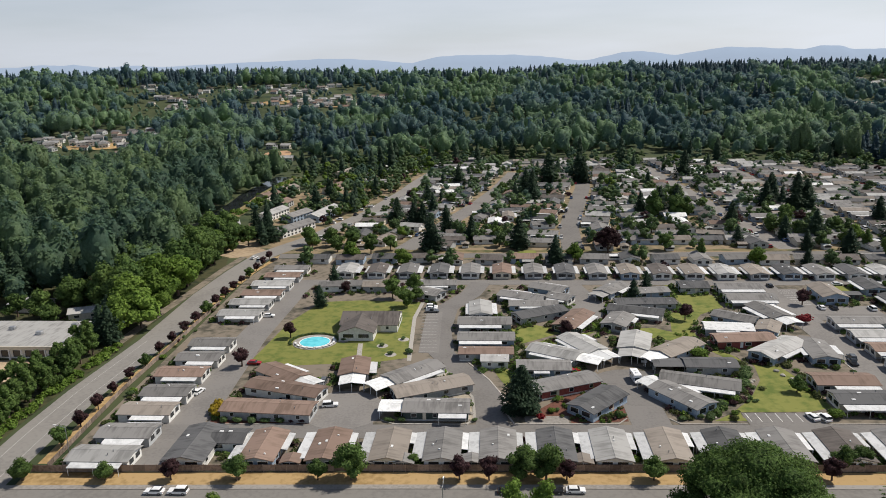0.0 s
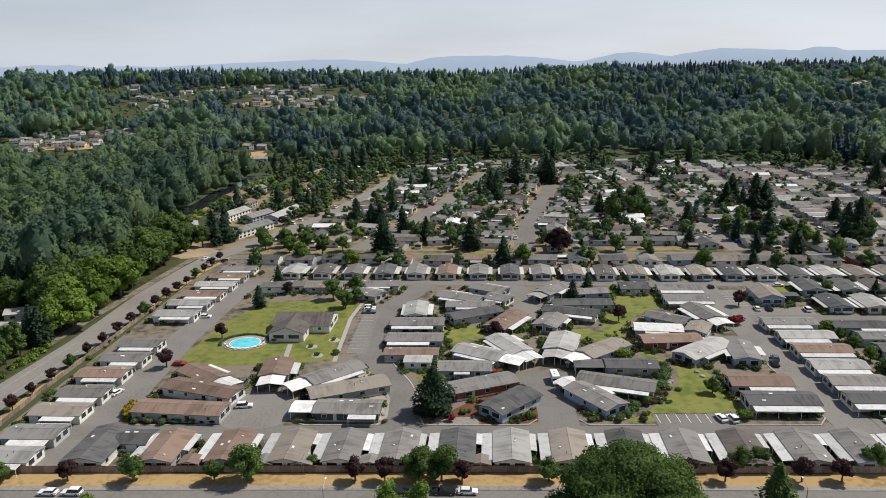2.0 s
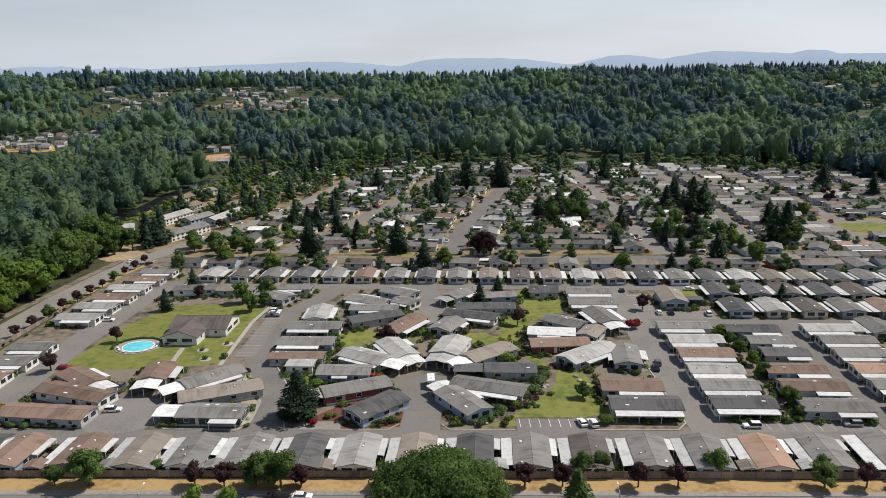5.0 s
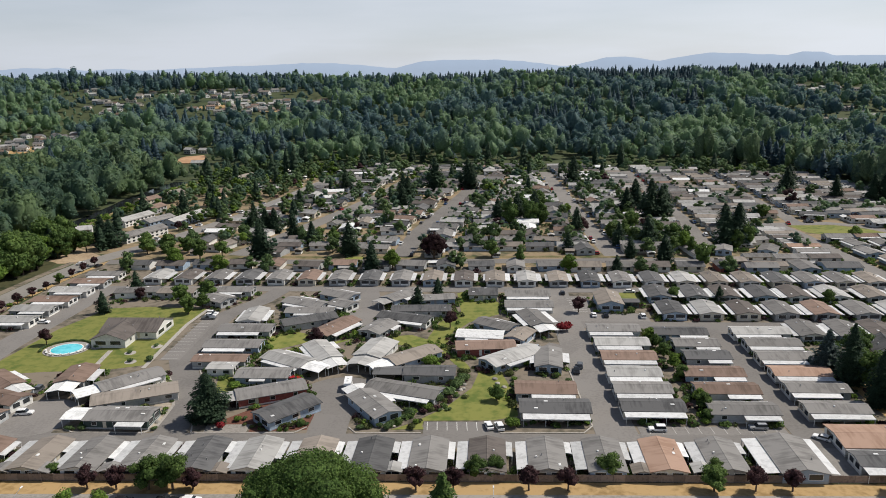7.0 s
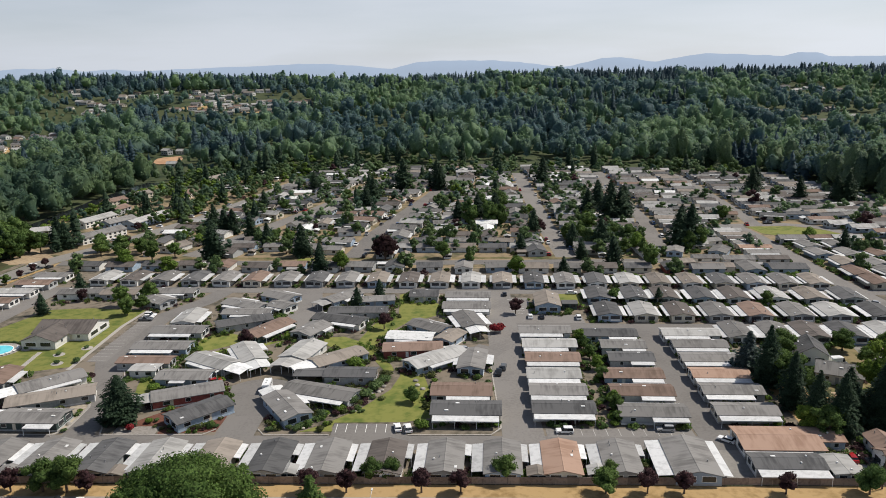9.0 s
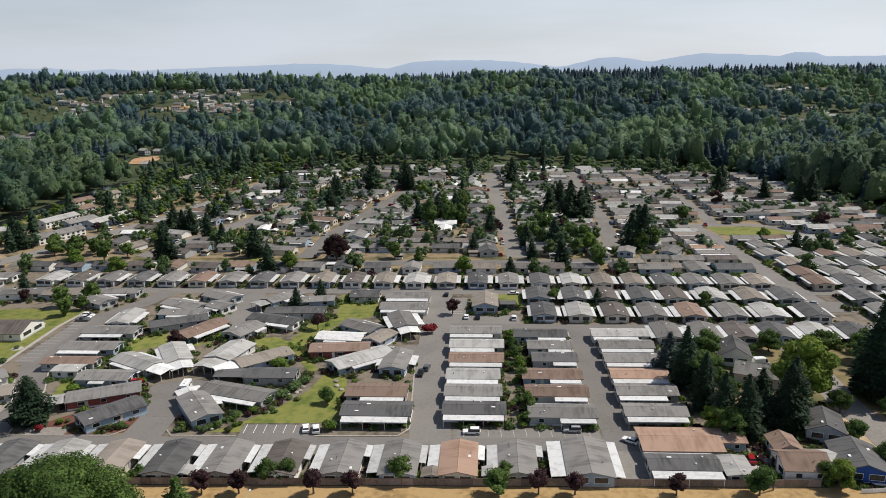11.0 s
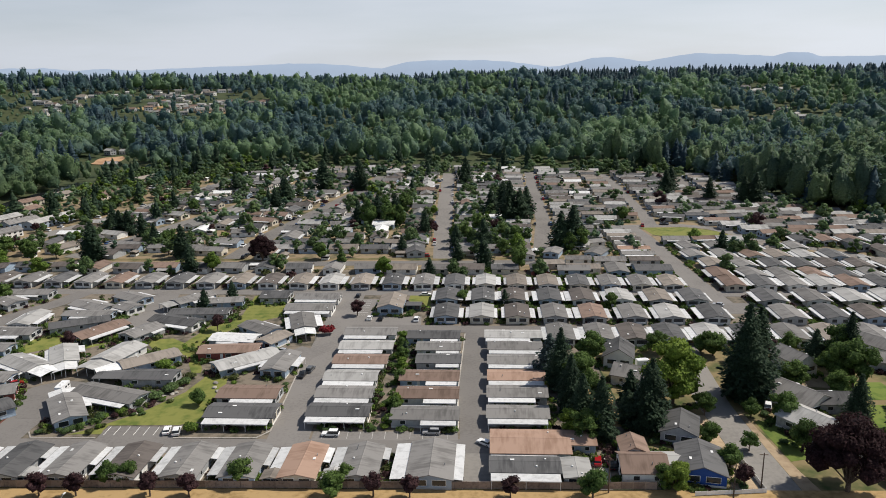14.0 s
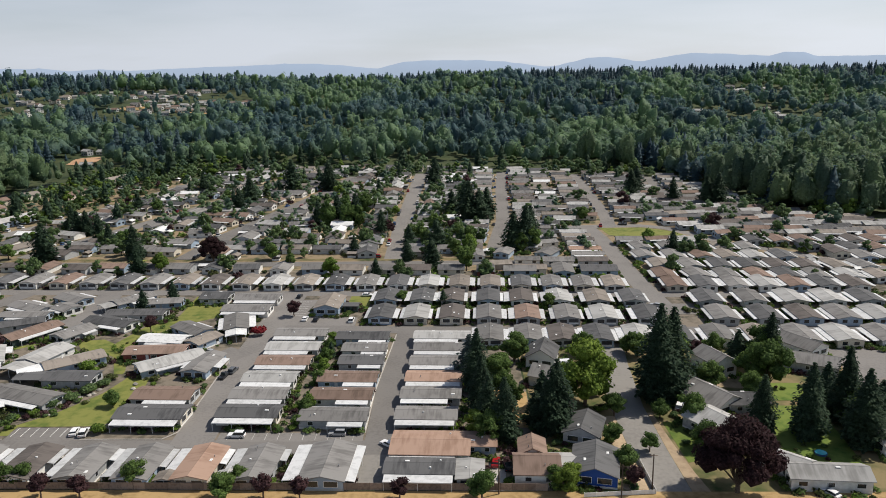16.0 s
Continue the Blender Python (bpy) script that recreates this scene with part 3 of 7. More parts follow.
# ---- homes ----
def gable_wall(L, W, H, rise, mat):
    key = ("wall", round(L, 1), round(W, 1), H, round(rise, 2), mat)
    if key not in CACHE:
        a, b = L / 2, W / 2
        v = [(-a, -b, 0), (a, -b, 0), (a, b, 0), (-a, b, 0), (-a, -b, H), (a, -b, H), (a, b, H), (-a, b, H), (-a, 0, H + rise), (a, 0, H + rise)]
        f = [(0, 1, 5, 4), (2, 3, 7, 6), (1, 2, 6, 9, 5), (3, 0, 4, 8, 7), (3, 2, 1, 0), (4, 5, 9, 8), (6, 7, 8, 9)]
        CACHE[key] = mesh_of("wall", v, f, mat)
    return CACHE[key]


def gable_roof(L, W, H, rise, mat, over=0.4, th=0.16):
    """Two pitched slabs with a ridge cap, overhanging the walls."""
    key = ("roof", round(L, 1), round(W, 1), H, round(rise, 2), mat, over)
    if key not in CACHE:
        a, b = L / 2 + over, W / 2 + over
        e = H - rise * over / (W / 2)
        t = th
        v = [(-a, -b, e), (-a, 0, H + rise), (-a, b, e), (-a, -b, e + t), (-a, 0, H + rise + t), (-a, b, e + t)]
        v += [(a, y, z) for _, y, z in v]
        f = [(3, 9, 10, 4), (4, 10, 11, 5), (1, 7, 6, 0), (2, 8, 7, 1), (0, 6, 9, 3), (5, 11, 8, 2), (0, 3, 4, 1), (1, 4, 5, 2), (7, 10, 9, 6), (8, 11, 10, 7)]
        c = 0.13
        v += [(-a, -c, H + rise + t - 0.02), (a, -c, H + rise + t - 0.02), (a, 0, H + rise + t + 0.05), (-a, 0, H + rise + t + 0.05), (a, c, H + rise + t - 0.02), (-a, c, H + rise + t - 0.02)]
        f += [(12, 13, 14, 15), (15, 14, 16, 17)]
        CACHE[key] = mesh_of("roof", v, f, mat)
    return CACHE[key]


def awning_mesh(length, depth, mat):
    key = ("awning", round(length, 1), round(depth, 1), mat)
    if key not in CACHE:
        a, d = length / 2, depth
        v = [(-a, 0, 0), (a, 0, 0), (a, -d, -0.22), (-a, -d, -0.22), (-a, 0, 0.09), (a, 0, 0.09), (a, -d, -0.13), (-a, -d, -0.13), (-a, -d, -0.34), (a, -d, -0.34), (a, -d + 0.05, -0.34), (-a, -d + 0.05, -0.34)]
        f = [(0, 1, 2, 3), (7, 6, 5, 4), (4, 5, 1, 0), (5, 6, 2, 1), (7, 4, 0, 3), (8, 9, 6, 7), (9, 8, 11, 10), (10, 11, 3, 2)]
        CACHE[key] = mesh_of("awning", v, f, mat)
    return CACHE[key]


def window_on(parent, x, y, z, turn, w=1.3, h=1.0):
    fr = part("window", box_mesh(w, 0.10, h, "trim_white"), parent, (x, y, z), turn)
    part("pane", box_mesh(w - 0.16, 0.06, h - 0.16, "glass_dark"), fr, (0, -0.035, 0.08))
    return fr


ROOF_WORD = {"roof_grey": "grey shingle", "roof_dark": "dark grey shingle", "roof_brown": "brown shingle", "roof_tan": "weathered tan", "roof_orange": "orange-tan shingle", "roof_umber": "dark brown-grey shingle", "roof_light": "pale grey", "roof_white": "white metal"}
WALL_WORD = {"wall_white": "white", "wall_cream": "cream", "wall_blue": "pale blue", "wall_grey": "grey", "wall_green": "dark green", "wall_red": "brick red", "wall_deep_blue": "deep blue"}


HOMES = []


def home(x, y, turn, L, W, roof, wall, awnings=(), port=None, group="", detail=2, pitch=0.22, H=2.25, name="mobile_home"):
    """A long low home. awnings: (side -1 or 1 of the long axis, from, to along it, depth; below 0 grey). port: (end, length, roof)."""
    HOMES.append((x, y, turn, L, W))
    rise = W / 2 * pitch
    extra = " and white awnings" if awnings else ""
    if port:
        extra = " and white carport" if port[2] == "roof_white" else " and open carport"
    ob = root(name, x, y, 0, turn, "%s home with low %s roof%s" % (WALL_WORD[wall], ROOF_WORD[roof], extra), "house", group)
    part("wall", gable_wall(L, W, H, rise, wall), ob)
    part("roof", gable_roof(L, W, H, rise, roof), ob)
    ca, sa = math.cos(radians(turn)), math.sin(radians(turn))
    faces_away = {(-1, "s"): -ca > 0.55, (1, "s"): ca > 0.55, (-1, "e"): -sa > 0.55, (1, "e"): sa > 0.55}
    drop = H - 0.06 - rise * 0.11
    for side, a, b, d in awnings:
        mat = "awning_white" if d > 0 else "awning_grey"
        d = abs(d)
        ln = (b - a) * L
        aw = part("awning", awning_mesh(ln, d, mat), ob, ((a + b) / 2 * L, side * (W / 2 + 0.02), drop), 0 if side < 0 else 180, "ribbed metal awning")
        if detail >= 2 and not faces_away[side, "s"]:
            n = max(2, int(ln / 4.5) + 1)
            for i in range(n):
                part("post", box_mesh(0.1, 0.1, H - 0.45, "trim_white"), aw, (-ln / 2 + 0.15 + (ln - 0.3) * i / (n - 1), -d + 0.12, -drop))
    if port:
        end, ln, pr = port
        w2 = W * 0.86
        pt = part("carport", gable_roof(ln, w2, H - 0.15, w2 / 2 * 0.16, pr, 0.15, 0.12), ob, (end * (L / 2 + ln / 2 + 0.2), 0, 0), 0, "gabled carport roof on posts")
        for i in (-1, 1):
            for j in (-1, 0, 1):
                part("post", box_mesh(0.12, 0.12, H - 0.1, "trim_white"), pt, (i * (ln / 2 - 0.2), j * (w2 / 2 - 0.2), 0))
    rnd = random.Random(round(x * 13 + y * 7))
    for side in (-1, 1):
        if faces_away[side, "s"] or (detail < 2 and abs(ca) < 0.6):
            continue
        n = max(2, int(L / 4.6))
        for i in range(n):
            at = (-L / 2 + L * (i + 0.5) / n + rnd.uniform(-0.4, 0.4), side * (W / 2 + 0.01), H * 0.42)
            if detail >= 2:
                window_on(ob, *at, 0 if side < 0 else 180, rnd.choice((1.0, 1.3, 1.7)))
            else:
                part("window", box_mesh(1.4, 0.08, 1.0, "glass_dark"), ob, at)
        if detail >= 2:
            part("door", box_mesh(0.8, 0.12, 1.72, rnd.choice(("trim_white", "wall_grey", "wall_cream"))), ob, (rnd.uniform(-0.3, 0.3) * L + 1.1, side * (W / 2 + 0.01), 0.35), 0)
    deep = rnd.choice((-1, 1, 0)) if detail == 1.5 else 0
    for end in (-1, 1):
        if faces_away[end, "e"] or (detail < 2 and abs(sa) < 0.6):
            continue
        for k in (-1, 1):
            at = (end * (L / 2 + 0.01), k * W * 0.22, H * 0.42)
            if detail >= 1.5 and k == deep and name == "mobile_home":
                # flat dark panel, porch shade in its colour, on half the gable end
                pr = part("porch", box_mesh(W * 0.40, 0.10, 1.7, "porch_shade"), ob, (at[0], at[1], 0.42), 90 * end, "dark flat panel painted as a porch's shade")
                part("railing", box_mesh(W * 0.40, 0.06, 0.6, "trim_white"), pr, (0, -0.06, 0))
            elif detail >= 1.5:
                window_on(ob, at[0], at[1], H * 0.36, 90 * end, W * 0.32, 1.3)
            else:
                part("window", box_mesh(1.4, 0.08, 1.0, "glass_dark"), ob, at, 90)
    if detail >= 2:
        part("skirting", box_mesh(L + 0.06, W + 0.06, 0.5, rnd.choice(("wall_grey", "wall_white", wall))), ob)
    if detail >= 1.5:
        for i in range(rnd.randint(1, 3)):
            yy = rnd.uniform(0.15, 0.7) * W / 2
            part("roof_vent", rnd.choice((box_mesh(0.35, 0.35, 0.3, "trim_white"), tube_mesh(0.09, 0.09, 0.55, "metal_grey"), box_mesh(0.9, 0.5, 0.16, "roof_white"))), ob, (rnd.uniform(-0.42, 0.42) * L, rnd.choice((-1, 1)) * yy, H + rise * (1 - yy / (W / 2)) + 0.1))
    return ob


# ---- cars ----
CAR_WORD = {"white": "white", "silver": "silver grey", "dark": "black", "red": "red", "blue": "dark blue", "grey": "dark grey"}


def car(x, y, turn, colour, kind="car", group="parked cars", z=0.06, near=True):
    """Body with bonnet and cabin steps, glass band, four wheels, lamps."""
    L, W, cab, tail, roof = {"car": (4.5, 1.8, 0.95, 1.75, 1.45), "suv": (4.7, 1.9, 0.95, 2.2, 1.75), "pickup": (5.5, 1.95, 0.6, 0.3, 1.8), "van": (5.6, 2.1, 1.9, 2.6, 2.6)}[kind]
    ob = root("van" if kind == "van" else ("pickup_truck" if kind == "pickup" else "car"), x, y, z, turn, "%s parked %s standing on the asphalt" % (CAR_WORD[colour], {"car": "saloon car", "suv": "estate car", "pickup": "pickup truck", "van": "box van"}[kind]), "car", group)
    ob.scale = (1, 1, 1)
    key = ("car", kind, colour)
    if key not in CACHE:
        belt = 0.92 if kind != "van" else 1.2
        prof = [(-L / 2, 0.32), (L / 2, 0.32), (L / 2, 0.72), (L / 2 - 0.15, 0.84), (cab, belt), (-L / 2 + 0.1, belt), (-L / 2, 0.8)]
        v = [(px, -W / 2, pz) for px, pz in prof] + [(px, W / 2, pz) for px, pz in prof]
        n = len(prof)
        f = [tuple(range(n)), tuple(range(2 * n - 1, n - 1, -1))] + [(i, n + i, n + (i + 1) % n, (i + 1) % n) for i in range(n)]
        body = mesh_of("body", v, f, "car_" + colour)
        back = -1.0 if kind == "pickup" else -tail
        def cabin(z0, z1, ins0, ins1, xf0, xf1, xb0, xb1, m):
            vv = [(xb0, -W / 2 + ins0, z0), (xf0, -W / 2 + ins0, z0), (xf0, W / 2 - ins0, z0), (xb0, W / 2 - ins0, z0), (xb1, -W / 2 + ins1, z1), (xf1, -W / 2 + ins1, z1), (xf1, W / 2 - ins1, z1), (xb1, W / 2 - ins1, z1)]
            return mesh_of("cabin", vv, BOX_FACES, m)
        glass = cabin(belt, roof - 0.08, 0.06, 0.2, cab, cab - 0.6, back, back + 0.25, "glass_dark")
        top = cabin(roof - 0.09, roof, 0.16, 0.24, cab - 0.55, cab - 0.68, back + 0.2, back + 0.32, "car_" + colour)
        CACHE[key] = (body, glass, top)
    body, glass, top = CACHE[key]
    part("body", body, ob)
    part("cabin_glass", glass, ob)
    part("cabin_roof", top, ob)
    if kind == "van":
        part("cargo_box", box_mesh(3.9, 2.15, 1.9, "car_" + colour), ob, (-0.95, 0, 0.85))
    for i in (-1, 1):
        for j in (-1, 1) if near or i > 0 else ():
            wh = part("wheel", tube_mesh(0.33, 0.33, 0.22, "tyre", 12), ob, (i * L * 0.31, j * (W / 2 - 0.1) + 0.11, 0.33), 0, "", (90, 0))
            if not near:
                continue
            part("rim", tube_mesh(0.2, 0.2, 0.24, "metal_grey", 8), wh, (0, 0, -0.01))
        if not near:
            continue
        part("headlight", box_mesh(0.06, 0.34, 0.14, "trim_white"), ob, (L / 2, i * (W / 2 - 0.3), 0.6))
        part("tail_light", box_mesh(0.06, 0.26, 0.16, "car_red"), ob, (-L / 2, i * (W / 2 - 0.25), 0.62))
    return ob


def far_car(x, y, turn, colour, kind="car", group="cars along the far streets", z=0.05):
    """A small parked car far down a street, body, glass and wheels in one mesh."""
    key = ("far_car", kind, colour)
    if key not in CACHE:
        L, W, roof = {"car": (4.4, 1.8, 1.45), "suv": (4.7, 1.9, 1.75), "pickup": (5.4, 1.95, 1.8)}[kind]
        back = -0.9 if kind == "pickup" else -L * 0.42
        v, f, m = [], [], []
        for x0, x1, y0, z0, x2, x3, y1, z1, slot in ((-L / 2, L / 2, W / 2, 0.3, -L / 2 + 0.05, L / 2 - 0.2, W / 2 - 0.05, 0.9, 0), (back, 0.95, W / 2 - 0.08, 0.9, back + 0.25, 0.35, W / 2 - 0.2, roof - 0.1, 1), (back + 0.2, 0.42, W / 2 - 0.18, roof - 0.1, back + 0.3, 0.3, W / 2 - 0.25, roof, 0), (-L * 0.38, -L * 0.24, W / 2 - 0.04, 0.0, -L * 0.38, -L * 0.24, W / 2 - 0.04, 0.6, 2), (L * 0.24, L * 0.38, W / 2 - 0.04, 0.0, L * 0.24, L * 0.38, W / 2 - 0.04, 0.6, 2)):
            o = len(v)
            v += [(x0, -y0, z0), (x1, -y0, z0), (x1, y0, z0), (x0, y0, z0), (x2, -y1, z1), (x3, -y1, z1), (x3, y1, z1), (x2, y1, z1)]
            f += [tuple(i + o for i in q) for q in BOX_FACES]
            m += [slot] * 6
        me = mesh_of("far_car", v, f, "car_" + colour)
        me.materials.append(MATS["glass_dark"])
        me.materials.append(MATS["tyre"])
        me.polygons.foreach_set("material_index", m)
        CACHE[key] = me
    ob = new("pickup_truck" if kind == "pickup" else "car", CACHE[key])
    x, y = site(x, y)
    ob.matrix_basis = pose(x, y, z, 0, 0, swing(turn))
    return tagged(ob, "%s parked %s on a far street" % (CAR_WORD[colour], {"car": "saloon car", "suv": "estate car", "pickup": "pickup truck"}[kind]), "car", group)


# ---- homes of the far rows ----
def far_wall_mesh(L, W, H, rise, wall, awning):
    """Walls with dark windows, and a metal awning along the front of some."""
    key = ("far_wall", L, W, H, round(rise, 2), wall, awning)
    if key not in CACHE:
        v, f, m = [], [], []

        def add(verts, faces, slot, at=(0, 0, 0)):
            o = len(v)
            v.extend((p[0] + at[0], p[1] + at[1], p[2] + at[2]) for p in verts)
            f.extend(tuple(i + o for i in q) for q in faces)
            m.extend([slot] * len(faces))

        me = gable_wall(L, W, H, rise, wall)
        add([p.co for p in me.vertices], [tuple(q.vertices) for q in me.polygons], 0)
        a, b = L / 2, W / 2
        for wx, wy, dx, dy in ((-0.3 * L, -b, 0.8, 0.04), (0.05 * L, -b, 0.8, 0.04), (0.33 * L, -b, 0.8, 0.04), (-a, -0.2 * W, 0.04, 0.7), (-a, 0.2 * W, 0.04, 0.7), (a, -0.2 * W, 0.04, 0.7), (a, 0.2 * W, 0.04, 0.7)):
            for z in (0.0, 2.4) if H > 4 else (0.0,):
                add([(wx + i * dx, wy + j * dy, z + k) for k in (0.9, 1.9) for i, j in ((-1, -1), (1, -1), (1, 1), (-1, 1))], BOX_FACES, 1)
        if awning:
            me = awning_mesh(L * 0.8, 1.6, "awning_grey")
            add([p.co for p in me.vertices], [tuple(q.vertices) for q in me.polygons], 2, (0, -W / 2, H - 0.1))
        me = mesh_of("far_wall", v, f, wall)
        me.materials.append(MATS["glass_dark"])
        me.materials.append(MATS["awning_grey"])
        me.polygons.foreach_set("material_index", m)
        CACHE[key] = me
    return CACHE[key]


FAR = {"v": [], "f": [], "m": []}
FAR_SLOTS = ["roof_umber", "roof_grey", "roof_dark", "roof_brown", "roof_tan", "roof_light", "roof_white", "roof_orange", "wall_white", "wall_grey", "wall_blue", "wall_cream", "glass_dark", "awning_grey"]


def far_home(x, y, turn, L, W, roof, wall, awning=False, pitch=0.3, H=2.6, plan=True):
    L, W = round(L * 2) / 2, round(W * 2.5) / 2.5
    if plan:
        HOMES.append((x, y, turn, L, W))
    x, y = site(x, y) if plan else ahead(x, y)
    if roof in ("roof_umber", "roof_brown", "roof_dark") and int(x + y) % 4 == 0:
        roof = "roof_light"
    rise = W / 2 * pitch
    if not plan or y > 520 or L < 5:
        m = pose(x, y, terrain(x, y), 0, 0, swing(turn)) @ Matrix.Scale(GRID, 4)
        for me in (far_wall_mesh(L, W, H, rise, wall, awning), gable_roof(L, W, H, rise, roof)):
            o = len(FAR["v"])
            FAR["v"] += [tuple(m @ p.co) for p in me.vertices]
            FAR["f"] += [tuple(i + o for i in q.vertices) for q in me.polygons]
            FAR["m"] += [FAR_SLOTS.index(me.materials[q.material_index].name) for q in me.polygons]
        return None
    ob = new("house", far_wall_mesh(L, W, H, rise, wall, awning))
    ob.matrix_basis = pose(x, y, terrain(x, y), 0, 0, swing(turn)) @ Matrix.Scale(GRID, 4)
    part("roof", gable_roof(L, W, H, rise, roof), ob)
    return tagged(ob, "%s house with %s roof in a far row" % (WALL_WORD[wall], ROOF_WORD[roof]), "house", "far rows of homes")


def far_homes_done():
    me = bpy.data.meshes.new("far_homes")
    me.from_pydata(FAR["v"], [], FAR["f"])
    for k in FAR_SLOTS:
        me.materials.append(MATS[k])
    me.polygons.foreach_set("material_index", FAR["m"])
    me.update()
    return tagged(new("far_homes", me), "small far homes and sheds with grey, brown and white roofs", "houses", "", "stuff")


def clear_of_homes(x, y, margin):
    """Whether a spot lies outside every home's footprint by that margin."""
    for hx, hy, t, L, W in HOMES:
        dx, dy = x - hx, y - hy
        if dx * dx + dy * dy > 400:
            continue
        c, s = math.cos(radians(t)), math.sin(radians(t))
        if abs(dx * c + dy * s) < L / 2 + margin and abs(dy * c - dx * s) < W / 2 + margin:
            return False
    return True


# ---- flat surfaces ----
STREETS = []


def on_street(x, y, margin=0.5):
    p = Vector((x, y))
    for pts, w in STREETS:
        for a, b in zip(pts[:-1], pts[1:]):
            a, b = Vector(a), Vector(b)
            d = b - a
            u = max(0, min(1, (p - a).dot(d) / max(d.length_squared, 1e-6)))
            if (p - a - d * u).length < w / 2 + margin:
                return True
    return False



def sheet(name, outline, z, mat, label, category, kind="structure", thick=0.3):
    fine = []
    for a, b in zip(outline, outline[1:] + outline[:1]):
        n = int(max(abs(b[0] - a[0]), abs(b[1] - a[1])) / 30) + 1
        fine += [(a[0] + (b[0] - a[0]) * i / n, a[1] + (b[1] - a[1]) * i / n) for i in range(n)]
    ob = new(name, prism_mesh([site(*p) for p in fine], z - thick, z, mat))
    return tagged(ob, label, category, "", kind)


def strip(points, width):
    """Outline of a strip of one width along a line."""
    left, right = [], []
    for i, p in enumerate(points):
        a, b = Vector(points[max(i - 1, 0)]), Vector(points[min(i + 1, len(points) - 1)])
        d = (b - a).normalized()
        s = Vector((-d.y, d.x)) * width / 2
        left.append(tuple(Vector(p) + s))
        right.append(tuple(Vector(p) - s))
    return right + left[::-1]


def road(points, width, z=0.06, mat="asphalt", label="grey asphalt park street between rows of homes", name="road"):
    if width > 2:
        STREETS.append((points, width))
    ob = sheet(name, strip(points, width), z, mat, label, "road")
    return ob


def disc(cx, cy, rx, ry=None, n=28, a0=0, a1=360):
    ry = rx if ry is None else ry
    return [(cx + rx * math.cos(radians(a0 + (a1 - a0) * i / (n if a1 - a0 == 360 else n - 1))), cy + ry * math.sin(radians(a0 + (a1 - a0) * i / (n if a1 - a0 == 360 else n - 1)))) for i in range(n)]


# ---- ground and distance ----
def ground_mesh():
    xs = list(np.concatenate([np.linspace(-5400, -1200, 17), np.linspace(-1150, 1450, 87), np.linspace(1560, 5600, 16)]))
    ys = list(np.concatenate([np.linspace(-1800, -240, 8), np.linspace(-120, 696, 18), np.linspace(720, 2040, 45), np.linspace(2160, 6200, 20)]))
    v = [(x, y, terrain(x, y)) for y in ys for x in xs]
    n = len(xs)
    f = [(j * n + i, j * n + i + 1, (j + 1) * n + i + 1, (j + 1) * n + i) for j in range(len(ys) - 1) for i in range(n - 1)]
    me = mesh_of("ground", v, f, "field")
    me.polygons.foreach_set("use_smooth", [True] * len(f))
    return me


tagged(new("ground", ground_mesh()), "dry summer grass and undergrowth over valley floor and hillside", "ground", "", "structure")

# air haze painted on: pale blue base colour plus emission, no lamp
hz = bpy.data.materials.new("hazed_mountain")
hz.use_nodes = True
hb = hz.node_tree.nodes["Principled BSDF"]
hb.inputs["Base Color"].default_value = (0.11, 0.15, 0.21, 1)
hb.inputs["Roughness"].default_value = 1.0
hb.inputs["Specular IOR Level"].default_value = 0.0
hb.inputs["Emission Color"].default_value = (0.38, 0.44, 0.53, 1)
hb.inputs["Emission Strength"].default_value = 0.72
MATS["hazed_mountain"] = hz


def mountains(v0, seed, mat):
    """A long ridge of soft peaks far beyond the woods."""
    v, f, n = [], [], 260
    for i in range(n):
        u = -3400 + 7200 * i / (n - 1)
        hgt = float(np.interp(u, (-3600, -2396, -2282, -2155, -2091, -1917, -1755, -1597, -1243, -1114, -890, -697, -505, -345, -185, -24, 104, 377, 569, 779, 843, 1018, 1131, 1324, 1451, 1611, 1868, 2045, 2124, 2253, 2312, 2634, 3900), (118, 105, 115, 107, 112, 93, 102, 90, 99, 103, 105, 114, 108, 95, 77, 111, 115, 113, 100, 72, 77, 114, 115, 90, 112, 131, 117, 108, 125, 123, 103, 100, 112)))
        hgt += 2.5 * noise.noise((u * 0.014, seed, 7)) + 2.2 * noise.noise((u * 0.05, seed, 1))
        hgt *= GRID
        v += [(*ahead(u, v0 - 300), -40), (*ahead(u, v0 - 90), hgt * 0.6), (*ahead(u, v0), hgt), (*ahead(u, v0 + 250), -40)]
    for i in range(n - 1):
        for k in range(3):
            f.append((i * 4 + k, i * 4 + 4 + k, i * 4 + 5 + k, i * 4 + 1 + k))
    me = mesh_of("backdrop", v, f, mat)
    me.polygons.foreach_set("use_smooth", [True] * len(f))
    return me


tagged(new("backdrop", mountains(4300, 2.3, "hazed_mountain")), "far mountain range, blue haze painted into its colour and glow", "mountains", "", "structure")

# ---- streets, lots, lawns ----
LOT = "lot_gravel"
sheet("lot", [(-80, 133), (193, 133), (193, 222), (420, 222), (420, 300), (-70, 300), (-75, 270), (-77, 205)], 0.02, LOT, "grey-brown gravel and dry soil between the homes", "ground")
sheet("lot", [(-100, 300.5), (420, 300.5), (420, 420), (300, 600), (-60, 600), (-100, 420)], 0.024, "far_yard", "grey-brown yards and dry soil of the far rows", "ground")
sheet("lot", [(193.5, 127.2), (420, 127.2), (420, 221.5), (193.5, 221.5)], 0.03, "yard", "patchy dry and green yards beyond the park fence", "ground")
sheet("road", strip([(-400, 119.5), (500, 119.5)], 14.5), 0.03, "road_asphalt", "wide grey asphalt road along the park fence", "road")
